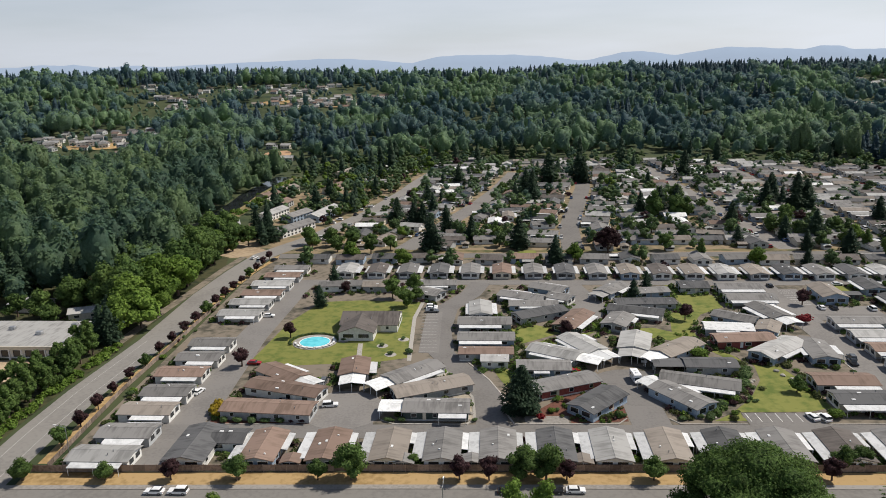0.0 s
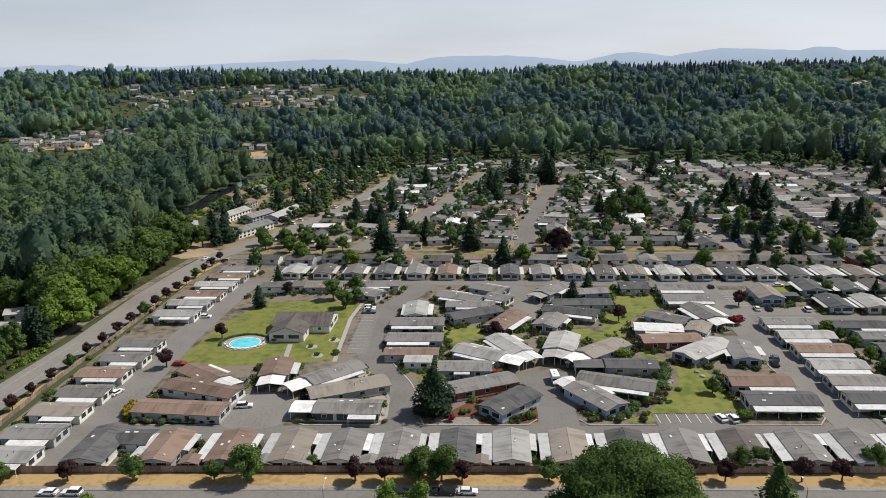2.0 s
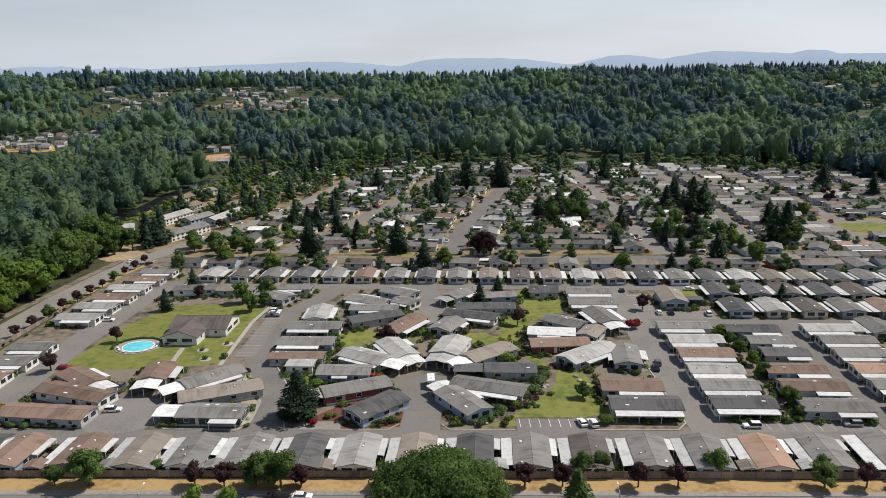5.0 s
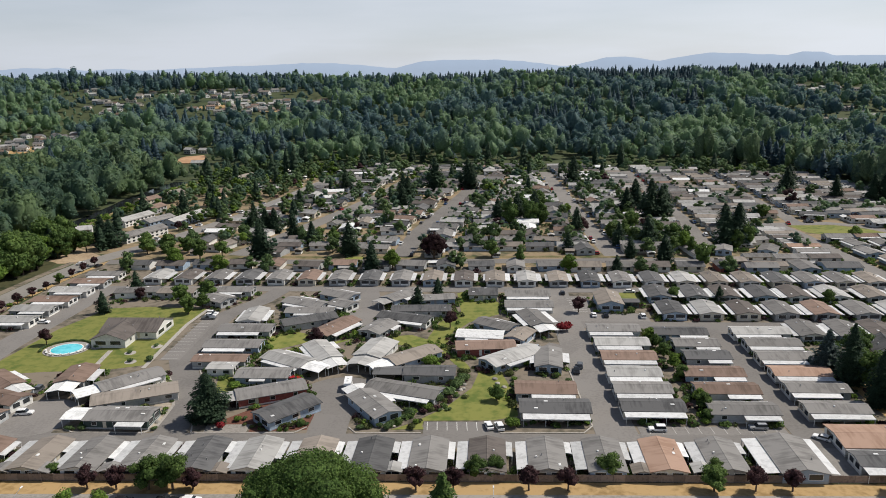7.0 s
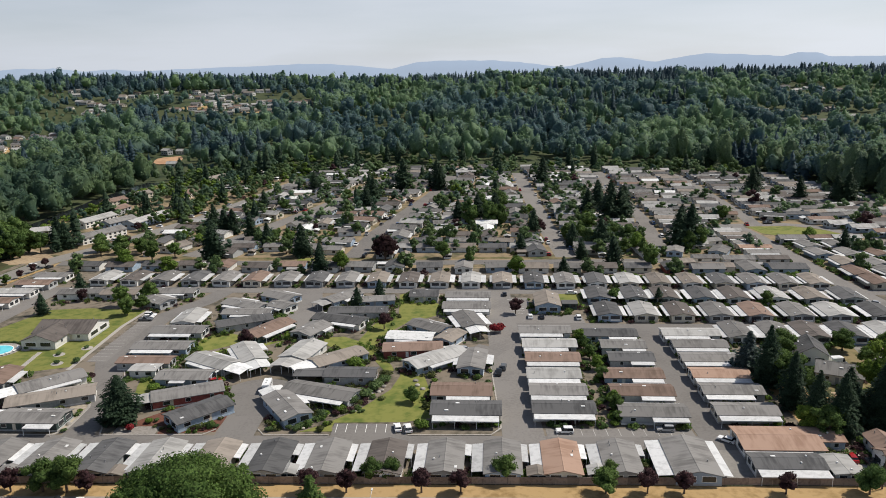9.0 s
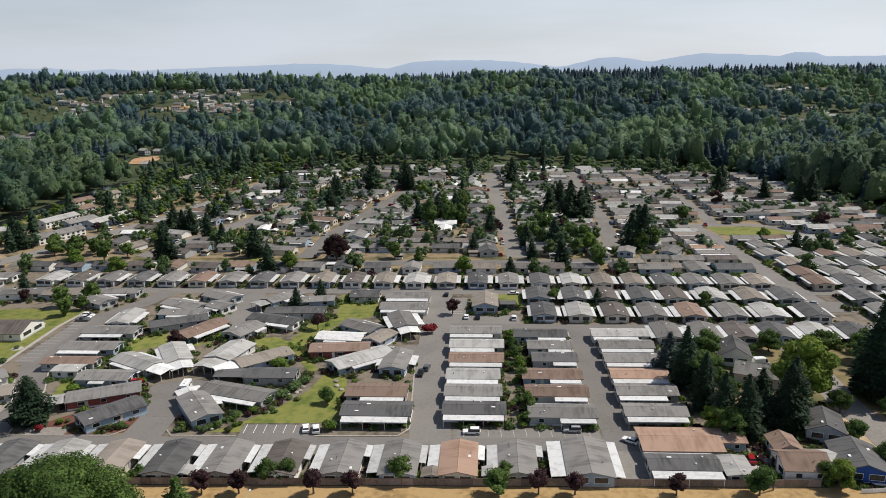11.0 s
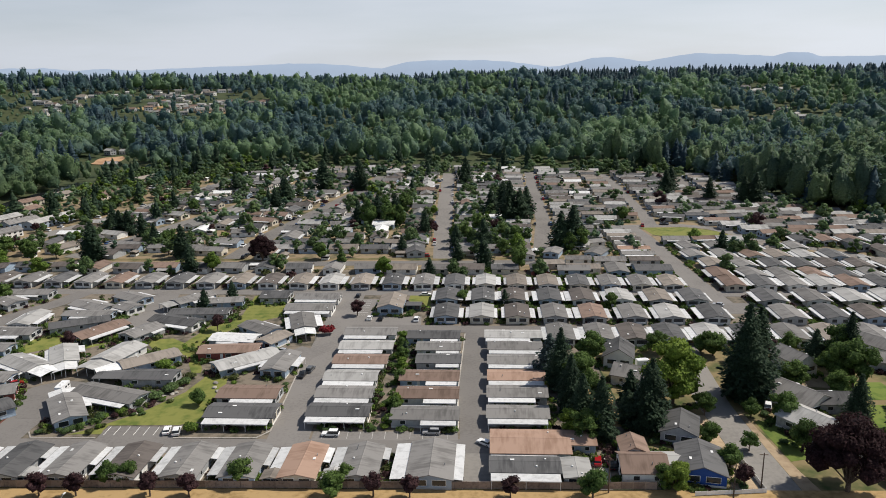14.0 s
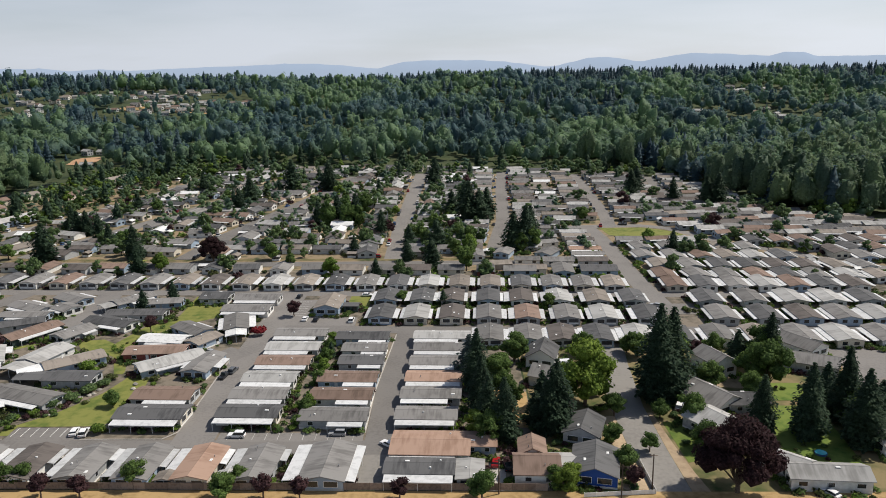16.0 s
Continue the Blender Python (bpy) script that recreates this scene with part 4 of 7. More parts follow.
sheet("verge", [(-84, 128.0), (500, 128.0), (500, 132.6), (-84, 132.6)], 0.10, "dry_grass", "strip of scorched orange-brown grass beside the road", "ground")
sheet("kerb", [(-86, 126.5), (500, 126.5), (500, 126.9), (-86, 126.9)], 0.15, "old_concrete", "worn concrete kerb along the road", "kerb")
sheet("pavement", [(-86, 126.9), (500, 126.9), (500, 128.0), (-86, 128.0)], 0.135, "old_concrete", "narrow worn concrete pavement in the verge", "pavement")
road([(-91, 112), (-91, 150), (-90, 170), (-86, 205), (-84.5, 250), (-81, 281), (-77, 305), (-69.5, 321), (-61, 338), (-51.4, 366.4), (-38.4, 404.7), (-23.6, 471.6), (-17, 510), (-4, 570)], 10.0, 0.045, "road_asphalt", "two-lane asphalt road beside the park", name="road")
sheet("verge", strip([(-82.8, 136), (-82.6, 168), (-79.3, 205), (-78, 250), (-74.8, 281), (-69, 306)], 2.0), 0.07, "dry_grass", "strip of dry grass and weeds along the road", "ground")
road([(-93.3, 112), (-93.3, 150), (-92.3, 170), (-88.3, 205)], 0.12, 0.054, "worn_paint", "worn pale lane line on the road", name="lane_line")
road([(-88.8, 112), (-88.8, 150), (-87.8, 170), (-83.8, 205)], 0.12, 0.054, "worn_paint", "worn pale lane line on the road", name="lane_line")
road([(-60.2, 133.5), (-59.8, 150), (-57.8, 165), (-57.5, 207), (-53.6, 255), (-52, 266)], 9.4, 0.062)
road([(-64, 149.6), (-20, 149.6), (60, 149.7), (164, 150.3)], 6.4, 0.066)
road([(-58, 265.6), (60, 267.0), (330, 267.6)], 6.4, 0.070)
road([(-22.5, 152), (-22.5, 162)], 13.5, 0.074)
sheet("road", disc(-23.5, 160.5, 10.0), 0.078, "asphalt", "asphalt turning circle between radiating homes", "road")
road([(11.5, 150), (11.4, 158), (11.4, 167), (8.2, 177), (4.0, 186), (-0.2, 196), (-1, 215), (1.5, 236), (10, 252), (14, 266)], 7.4, 0.082)
sheet("car_park", [(-6.8, 196), (-1, 196), (0, 232), (-5.2, 232)], 0.086, "asphalt", "asphalt parking bays beside the lawn", "car park")
road([(47.3, 150), (47.8, 166)], 9.0, 0.074)
sheet("road", disc(48.5, 173.5, 11.0), 0.09, "asphalt", "asphalt turning circle between radiating homes", "road")
road([(46, 264), (48.5, 248), (50, 238)], 9.0, 0.094)
sheet("road", disc(49.5, 234, 9.5), 0.098, "asphalt", "asphalt turning circle between radiating homes", "road")
road([(113.4, 150), (113.6, 200), (115.5, 267)], 9.6, 0.078)
road([(112, 203), (104, 208)], 8.0, 0.082)
road([(156.5, 133.5), (157, 180), (160.5, 228)], 7.6, 0.078)
road([(116, 228.0), (160, 227.4), (400, 228.6)], 6.6, 0.074)
sheet("car_park", [(118, 231), (142, 231), (142, 239.5), (126, 239.5), (126, 259), (118, 259)], 0.086, "asphalt", "asphalt parking bays beside the small hall", "car park")
road([(251, 246), (250, 268), (250, 300), (251.4, 342), (251.4, 366), (250, 394)], 8.5, 0.082)
sheet("car_park", [(240, 244), (262, 244), (262, 256), (240, 256)], 0.092, "asphalt", "asphalt court with parked cars", "car park")
road([(-70, 304), (60, 308), (142, 312), (205, 315)], 7.5, 0.078)
sheet("verge", strip([(-20, 313.5), (60, 315.5), (142, 319.5), (182, 321)], 3.4), 0.05, "yard", "strip of patchy dry grass beside the street", "ground")
FAR_STREETS = [((-17, 317), (3.3, 376.6), (20.3, 428.5), (35, 481), (52, 560)), ((56, 316), (62, 365), (90, 490), (104, 580)), ((150, 320), (150, 392), (153, 507), (156, 600)), ((196, 338), (206, 408), (215, 533), (222, 610)), ((262, 392), (266.6, 418.6), (272, 487), (277, 550), (279.5, 600)), ((325, 498), (330, 536), (338, 585))]
for i, pts in enumerate(FAR_STREETS):
    road(list(pts), 9.5 if i < 3 else 8.0, 0.046 + 0.004 * i, "pale_asphalt", label="pale grey street between far rows of homes")
road([(246, 392), (266, 394), (280, 395), (293, 389), (303, 372), (311, 354), (331, 337), (345, 321), (372, 300), (400, 285)], 7.5, 0.036, "pale_asphalt", label="pale grey street curving between the east rows")
road([(0, 358), (52, 356)], 6.5, 0.040, "pale_asphalt", label="pale grey cross street between far homes")
sheet("car_park", [(284.5, 184), (322, 184), (322, 213), (288, 211)], 0.06, "asphalt", "asphalt yard behind the houses", "car park")
# road past the houses east of the park
road([(217, 128), (217, 150), (217.5, 172), (220.5, 200), (223, 216)], 8.4, 0.062, "road_asphalt", "pale asphalt residential road with dirt shoulders")
sheet("verge", [(221.3, 128), (225.6, 128), (224.2, 140), (223.4, 152), (222.9, 168), (221.7, 168), (221.3, 150)], 0.05, "dirt", "bare tan dirt shoulder of the road", "ground")
sheet("verge", [(207.5, 134), (212.7, 128), (212.7, 150), (213.1, 166), (211, 166), (208.5, 156), (211, 146)], 0.05, "dirt", "bare tan dirt beside the road and fence", "ground")
sheet("verge", [(179, 160), (192, 160), (193, 180), (180, 182)], 0.05, "dry_grass", "dry grass under the fir trees", "ground")
sheet("verge", [(240.5, 184), (255, 182), (257, 191), (243, 193)], 0.05, "dirt", "bare tan back yard behind a house", "ground")
sheet("verge", [(193.8, 166), (203, 164), (205, 176), (195, 178)], 0.05, "dirt", "dry tan back yard between the houses", "ground")
sheet("verge", [(184, 128.4), (196, 128.4), (196, 132.6), (184, 132.6)], 0.05, "dirt", "dry tan front yard beside the driveway", "ground")
sheet("driveway", [(252, 128.2), (259, 128.2), (258.5, 134), (252, 131.6)], 0.056, "old_concrete", "worn concrete driveway before the white house", "driveway")
sheet("driveway", [(178.2, 128.1), (182.6, 128.1), (185, 146), (181.4, 146)], 0.056, "concrete", "pale concrete driveway", "driveway")

LAWNS = [
    [(-53, 190.5), (-44, 186), (-35, 187.4), (-20, 188.5), (-9, 192.5), (-8.5, 226), (-7, 242), (-28, 244), (-41.5, 242), (-48.9, 221)],
    [(21, 188), (24, 201), (32, 208), (47, 214), (36, 204), (27, 190)],
    [(12.8, 189.4), (16.5, 186.2), (20.5, 177.5), (20.9, 167.6), (17.0, 170.5), (14.6, 179.5)],
    [(20.8, 201.5), (28.3, 207.0), (36.8, 213.2), (33.5, 217.0), (24.5, 221.8), (20.8, 216.8)],
    [(56.3, 215.7), (61.1, 208.7), (70.6, 204.7), (70.5, 212.7), (64.5, 217.4)],
    [(62, 154.8), (69, 155.4), (69.5, 159.4), (86, 159.8), (92, 162), (92, 176), (90.5, 185), (89.5, 192), (83, 192), (83.6, 187), (81.5, 178), (75, 167), (67, 158.4)],
    [(79, 190.5), (82, 190.5), (80.5, 195), (75.5, 204.5), (76, 217), (83, 230), (93, 238), (94, 251), (82, 264), (79.5, 262), (80.4, 240), (73, 229.5), (69.5, 214.5), (68.8, 206), (73.5, 203)],
    [(136.5, 250), (144.8, 250), (145.6, 268), (137.4, 268)],
    [(160.5, 131), (164, 131), (164, 133), (160.5, 133)],
    [(62, 155), (69.5, 155), (69.5, 156.4), (66, 156)],
    [(256.2, 389), (257.5, 372), (266, 364.5), (279, 361.5), (291, 363), (298, 368), (294, 380), (281, 390)],
    [(197, 128.3), (211.5, 128.3), (211.5, 133), (197, 133)],
    [(224.2, 144), (232, 146), (231, 163), (224, 163)],
    [(247, 145), (262, 143), (266, 172), (250, 172)],
    [(257, 175), (268, 175), (268, 186), (257, 186)],
    [(197, 190), (206, 190), (206, 197), (197, 197)],
    [(32, 310.5), (40, 310.5), (40, 316), (32, 316)],
    [(127, 134), (131, 134), (131, 146), (127, 146)],
]
for i, pts in enumerate(LAWNS):
    if sum(a[0] * b[1] - a[1] * b[0] for a, b in zip(pts, pts[1:] + pts[:1])) < 0:
        pts = pts[::-1]
    east = pts[0][0] > 190
    sheet("lawn", pts, 0.045 + 0.002 * i, "garden_lawn" if east and pts[0][1] < 200 else "lawn", "watered green garden lawn beside a house" if east else "mown yellow-green lawn in summer sun", "lawn")
sheet("garden_bed", [(19, 157.2), (29.5, 157.4), (29.5, 153.6), (42.6, 154.6), (43.2, 161.7), (42.0, 168.6), (39.5, 172), (30, 168), (21, 158.5)], 0.05, "bark_mulch", "red-brown bark mulch bed round a home", "garden bed")
sheet("driveway", [(19.2, 152.9), (29, 153.0), (29, 157.2), (19.0, 157.0)], 0.052, "old_concrete", "worn concrete parking pad beside the mulch bed", "driveway")
sheet("garden_bed", [(-53.5, 153.2), (-30, 153.2), (-30.5, 155), (-53.5, 156.5)], 0.055, "bark_mulch", "red-brown bark mulch bed beside the street", "garden bed")
sheet("path", strip([(-9.2, 190), (-9.0, 226), (-6.5, 244)], 1.2), 0.105, "concrete", "pale concrete path along the lawn", "path")
sheet("path", strip([(-23, 188), (-24, 203)], 1.4), 0.11, "concrete", "pale concrete path to the clubhouse", "path")
sheet("path", strip([(60, 155.6), (66, 158.6), (74.2, 167.6), (80.6, 178.3), (82.6, 188), (82, 194)], 1.5), 0.11, "lot_gravel", "curved pale path beside the lawn", "path")

# pale kerbs where the park streets curve
for pts in (strip([(16.5, 152.9), (15.2, 158), (15.3, 167), (12.2, 177.5), (7.8, 187.5), (4.6, 195)], 0.35), strip([(5.5, 153.0), (7.5, 155), (7.6, 160), (7.5, 167), (4.4, 176), (0.2, 184.5)], 0.7), strip([(-54, 153.0), (-34, 153.0), (-31, 155)], 0.35), strip([(-14, 155), (-11, 153.1), (5.5, 153.0)], 0.35), strip([(16.5, 153.1), (40, 153.2), (42.5, 156)], 0.35), strip([(52.2, 156), (54, 153.3), (69, 153.3)], 0.35), strip([(87, 153.4), (106, 153.6), (108.6, 157)], 0.35), strip([(108.6, 157), (108.6, 200)], 0.35), strip([(152.6, 157), (153, 180), (156.3, 223)], 0.35)):
    sheet("kerb", pts, 0.16, "concrete", "pale concrete kerb along a park street", "kerb")
sheet("garden_bed", [(7.4, 155.4), (7.3, 167), (4, 176), (0, 184), (-4, 184), (1, 175), (3, 166), (2, 155.4)][::-1], 0.058, "sand", "pale sandy gravel bed with shrubs along the curve", "garden bed")

# parking bay lines
sheet("car_park", [(118.8, 152.5), (152.4, 153.0), (152.4, 157.2), (118.8, 156.8)], 0.072, "asphalt", "asphalt parking bays before the homes", "car park")
for i in range(11):
    sheet("bay_line", [(121 + 2.9 * i, 156.8), (121.12 + 2.9 * i, 156.8), (121.12 + 2.9 * i, 153.4), (121 + 2.9 * i, 153.4)][::-1], 0.086, "worn_paint", "worn painted parking bay line", "road marking", thick=0.05)
sheet("car_park", [(151.9, 134.4), (159.8, 134.4), (160.2, 147.0), (152.8, 147.0)], 0.084, "road_asphalt", "paler asphalt pad where the street ends at the fence", "car park")
sheet("car_park", [(69.4, 152.4), (87, 152.6), (86.4, 158.9), (69.6, 158.9)], 0.071, "asphalt", "asphalt parking bays beside the lawn", "car park")
for i in range(7):
    sheet("bay_line", [(118.6, 241 + 2.6 * i), (123.4, 241 + 2.6 * i), (123.4, 241.13 + 2.6 * i), (118.6, 241.13 + 2.6 * i)], 0.102, "paint_line", "white painted parking bay line", "road marking", thick=0.05)
for i in range(13):
    sheet("bay_line", [(-6.6, 197 + 2.7 * i), (-1.6, 197 + 2.7 * i), (-1.6, 197.13 + 2.7 * i), (-6.6, 197.13 + 2.7 * i)], 0.102, "worn_paint", "worn painted parking bay line", "road marking", thick=0.05)
for i in range(7):
    sheet("bay_line", [(70.3 + 2.3 * i, 158.8), (70.43 + 2.3 * i, 158.8), (70.43 + 2.3 * i, 154.6), (70.3 + 2.3 * i, 154.6)][::-1], 0.088, "paint_line", "white painted parking bay line", "road marking", thick=0.05)

APARTMENTS = [(-107.5, 354.5, 24, 14, "wall_white", "roof_light"), (-91.5, 385, 72, 26, "wall_white", "roof_light"), (-73.0, 350, 63, 28, "wall_white", "roof_grey"), (-77.0, 380.5, 66, 20, "wall_blue", "roof_grey"), (-64.0, 387, 75, 33, "wall_blue", "roof_light"),
              (-106, 440, 68, 17, "wall_cream", "roof_brown"), (-99, 465, 62, 14, "wall_cream", "roof_tan"), (-70, 471, 73, 22, "wall_cream", "roof_brown"), (-72, 537, 70, 26, "wall_cream", "roof_tan"), (-92, 415, 78, 14, "wall_grey", "roof_brown")]

# ---- homes ----
FRONT = "homes along the front fence"
front = [(-38.4, "roof_brown", "wall_blue"), (-24.7, "roof_brown", "wall_grey"), (-11.8, "roof_tan", "wall_cream"), (-0.8, "roof_grey", "wall_white"), (10.7, "roof_grey", "wall_grey"), (22.7, "roof_dark", "wall_grey"),
         (34.0, "roof_light", "wall_white"), (46.0, "roof_tan", "wall_cream"), (58.1, "roof_dark", "wall_grey"), (69.9, "roof_grey", "wall_grey"), (82.0, "roof_umber", "wall_white"), (94.4, "roof_grey", "wall_grey"),
         (106.3, "roof_grey", "wall_blue"), (118.5, "roof_orange", "wall_cream"), (130.8, "roof_grey", "wall_grey")]
for i, (x, rf, wl_) in enumerate(front):
    x += 1.2
    west = (1, -0.42, 0.47, 2.7 if i % 4 == 1 else -2.7)
    east = (-1, -0.10 + 0.1 * (i % 3), 0.47, 1.7 if i % 2 else -1.7)
    home(x, 139.5, 90, 12.4, 7.0, rf, wl_, (west, east), None, FRONT)
home(146.6, 140.0, 90, 14.0, 8.6, "roof_grey", "wall_blue", ((1, -0.48, 0.5, 3.4), (-1, -0.48, 0.5, 2.2)), None, FRONT)
home(-52.0, 140.5, 90, 14.5, 8.4, "roof_dark", "wall_white", (), None, FRONT)
home(-45.5, 143.5, 0, 7.0, 6.0, "roof_dark", "wall_white", (), None, FRONT)

for x, y, rf in ((-30.5, 134.6, "roof_brown"), (-7.5, 134.4, "roof_grey"), (6.2, 134.5, "roof_grey"), (28.5, 134.4, "roof_tan"), (63.7, 134.9, "roof_light"), (114.2, 134.6, "roof_tan"), (126.5, 135.0, "roof_light"), (-15.5, 134.5, "roof_grey")):
    home(x, y, 90, 2.8, 3.6, rf, "wall_grey", (), None, "garden sheds by the fence", 1, 0.25, 1.9, "shed")
WEST = "homes along the west street"
west = [(-69.8, 135.7, 13.0, "roof_light", "wall_white"), (-68.7, 145.3, 12.0, "roof_grey", "wall_grey"), (-68.4, 156.0, 12.2, "roof_tan", "wall_white"), (-67.4, 165.7, 11.6, "roof_grey", "wall_white"), (-67.8, 177.1, 12.4, "roof_brown", "wall_white"),
        (-66.4, 187.4, 11.8, "roof_grey", "wall_white"), (-66.2, 198.0, 11.8, "roof_grey", "wall_white"), (-65, 223.9, 13.4, "roof_light", "wall_white"), (-64.4, 235.0, 13.6, "roof_light", "wall_grey"), (-62.8, 245.1, 13.6, "roof_brown", "wall_white"),
        (-62, 256.5, 14.0, "roof_light", "wall_white"), (-60.3, 267.5, 13.2, "roof_brown", "wall_grey"), (-59, 278, 13, "roof_grey", "wall_white")]
for i, (x, y, L, rf, wl_) in enumerate(west):
    home(x, y + 0.6, 0, L, 6.2, rf, wl_, ((-1, -0.30 + 0.1 * (i % 3 - 1), 0.44, 2.2), (1, -0.2, 0.45, 1.3)), None, WEST)

CUL = "homes round the west turning circle"
home(-40.4, 157.6, -4, 21.5, 6.6, "roof_brown", "wall_grey", (), None, CUL)
home(-38.6, 168.4, -17, 20.0, 6.4, "roof_brown", "wall_white", (), None, CUL)
home(-41.4, 177.2, -36, 13.5, 6.6, "roof_brown", "wall_grey", ((1, -0.3, 0.35, 1.8),), (1, 6.0, "roof_white"), CUL)
home(-23.0, 181.0, -88, 10.5, 7.4, "roof_brown", "wall_grey", ((1, -0.3, 0.4, 2.2),), (1, 5.5, "roof_white"), CUL)
home(-7.4, 178.0, -138, 15.5, 6.8, "roof_grey", "wall_white", ((1, -0.4, 0.4, 1.7),), (1, 5.8, "roof_white"), CUL)
home(-2.6, 169.2, -156, 19.5, 6.8, "roof_tan", "wall_grey", (), None, CUL)
home(-1.2, 158.0, 0, 15.0, 6.8, "roof_grey", "wall_green", ((1, -0.4, 0.3, 1.2), (-1, 0.05, 0.48, 2.2)), (-1, 5.6, "roof_white"), CUL)

COL = "homes beside the parking road"
home(12.3, 229.6, -92, 13.0, 6.8, "roof_light", "wall_grey", ((-1, -0.4, 0.4, 1.4), (1, -0.4, 0.4, 2.0)), None, COL)
home(13.1, 217.2, 0, 16.0, 6.6, "roof_grey", "wall_grey", ((-1, -0.48, 0.32, 2.4), (1, -0.4, 0.1, 1.4)), None, COL)
home(12.8, 203.6, 0, 16.0, 6.4, "roof_grey", "wall_blue", ((-1, -0.48, 0.28, 2.3),), None, COL)
home(12.2, 192.4, 0, 14.6, 5.0, "roof_brown", "wall_grey", (), None, COL)
home(14.2, 186.8, 0, 7.0, 4.4, "roof_light", "wall_white", (), None, COL, 2, 0.1)

RING = "homes round the middle turning circle"
home(26.7, 182.2, 0, 13.6, 6.4, "roof_grey", "wall_blue", ((-1, -0.2, 0.1, 1.6),), None, RING)
home(31.1, 192.2, -30, 14.0, 6.8, "roof_light", "wall_grey", ((-1, -0.4, 0.5, 1.6), (1, -0.4, 0.3, 1.6)), (1, 6.4, "roof_white"), RING)
home(39.6, 198.4, -62, 14.0, 6.8, "roof_light", "wall_white", ((-1, -0.45, 0.4, 1.5), (1, -0.4, 0.0, 2.0)), (1, 6.0, "roof_white"), RING)
home(54.9, 200.2, -108, 12.6, 8.2, "roof_light", "wall_white", (), (1, 6.0, "roof_light"), RING)
home(65.6, 195.6, -141, 15.0, 6.8, "roof_tan", "wall_blue", (), (1, 6.2, "roof_white"), RING)
home(70.6, 184.2, 180, 13.0, 6.2, "roof_dark", "wall_grey", ((-1, -0.2, 0.4, 1.0),), (1, 8.0, "roof_dark"), RING)
home(64.3, 172.6, 162, 18.4, 6.6, "roof_grey", "wall_grey", ((1, -0.45, 0.3, 2.0),), None, RING)
home(57.4, 164.2, -57, 14.5, 6.8, "roof_grey", "wall_blue", ((1, -0.4, 0.1, 1.8),), (-1, 4.2, "roof_white"), RING)
home(36.9, 161.6, -134, 14.0, 7.2, "roof_dark", "wall_blue", (), None, RING)
home(30.8, 171.8, -156, 16.5, 6.6, "roof_grey", "wall_red", (), (1, 5.0, "roof_light"), RING)

EASTB = "homes west of the long street"
home(99.9, 173.6, 0, 14.4, 7.0, "roof_brown", "wall_grey", ((-1, -0.25, 0.48, 2.0),), None, EASTB)
home(100.7, 163.0, 0, 15.8, 7.0, "roof_dark", "wall_cream", ((-1, -0.48, 0.48, 2.8),), None, EASTB)
home(93.3, 195.6, -141, 17.3, 7.2, "roof_light", "wall_blue", ((1, -0.2, 0.3, 1.6),), None, EASTB)
home(103.5, 193.8, -98, 13.0, 6.8, "roof_grey", "wall_blue", ((1, -0.3, 0.2, 2.2), (-1, -0.2, 0.3, 1.6)), None, EASTB)
home(86.5, 203.4, 5, 16.4, 6.6, "roof_brown", "wall_red", (), None, EASTB)
home(85.5, 212.6, -6, 13.4, 6.4, "roof_white", "wall_grey", ((-1, -0.3, 0.2, 1.5),), None, EASTB)
home(91.0, 222.0, -36, 12.5, 6.6, "roof_grey", "wall_blue", ((1, -0.3, 0.3, 1.5),), None, EASTB)
home(97.5, 212.8, 60, 9.0, 6.0, "roof_tan", "wall_blue", (), None, EASTB)
home(103.6, 228.0, -76, 13.5, 7.0, "roof_grey", "wall_grey", ((-1, -0.4, 0.4, 2.0), (1, -0.4, 0.4, 2.4)), (1, 5.5, "roof_white"), EASTB)
home(103.5, 242.8, 0, 15.4, 7.0, "roof_grey", "wall_white", ((-1, -0.48, 0.48, 2.6),), None, EASTB)
home(104.4, 255.4, 0, 15.0, 6.8, "roof_grey", "wall_white", ((-1, -0.48, 0.48, 2.6),), None, EASTB)
home(88.8, 257.0, 0, 9.6, 8.4, "roof_dark", "wall_grey", (), None, EASTB)

NLOOP = "homes round the north turning circle"
home(-6.0, 248.4, -30, 13.0, 7.0, "roof_grey", "wall_grey", ((1, -0.3, 0.3, 2.0),), None, NLOOP)
home(-2.0, 258.4, 0, 14.0, 6.4, "roof_grey", "wall_grey", ((-1, -0.3, 0.3, 1.6),), None, NLOOP)
home(-22, 256.5, 0, 13.0, 6.6, "roof_tan", "wall_grey", (), None, NLOOP)
home(-37, 257.0, 6, 15.0, 6.6, "roof_grey", "wall_white", ((1, -0.3, 0.3, 1.6),), None, NLOOP)
home(27.1, 243.4, -25, 15.4, 6.8, "roof_grey", "wall_grey", ((-1, -0.4, 0.45, 1.8), (1, -0.4, 0.1, 2.0)), None, NLOOP)
home(37.5, 253.2, -30, 12.6, 7.0, "roof_grey", "wall_blue", ((1, -0.3, 0.4, 1.8),), None, NLOOP)
home(40.0, 242.5, -30, 8.0, 6.6, "roof_grey", "wall_white", ((-1, -0.4, 0.4, 1.5),), None, NLOOP)
home(30.0, 234.8, 0, 15.6, 5.6, "roof_grey", "wall_blue", ((-1, -0.3, 0.45, 1.8),), None, NLOOP)
home(31.0, 226.0, 28, 17.0, 6.6, "roof_dark", "wall_grey", (), None, NLOOP)
home(40.6, 219.2, 58, 16.0, 7.0, "roof_brown", "wall_green", ((-1, -0.4, 0.4, 2.0),), None, NLOOP)
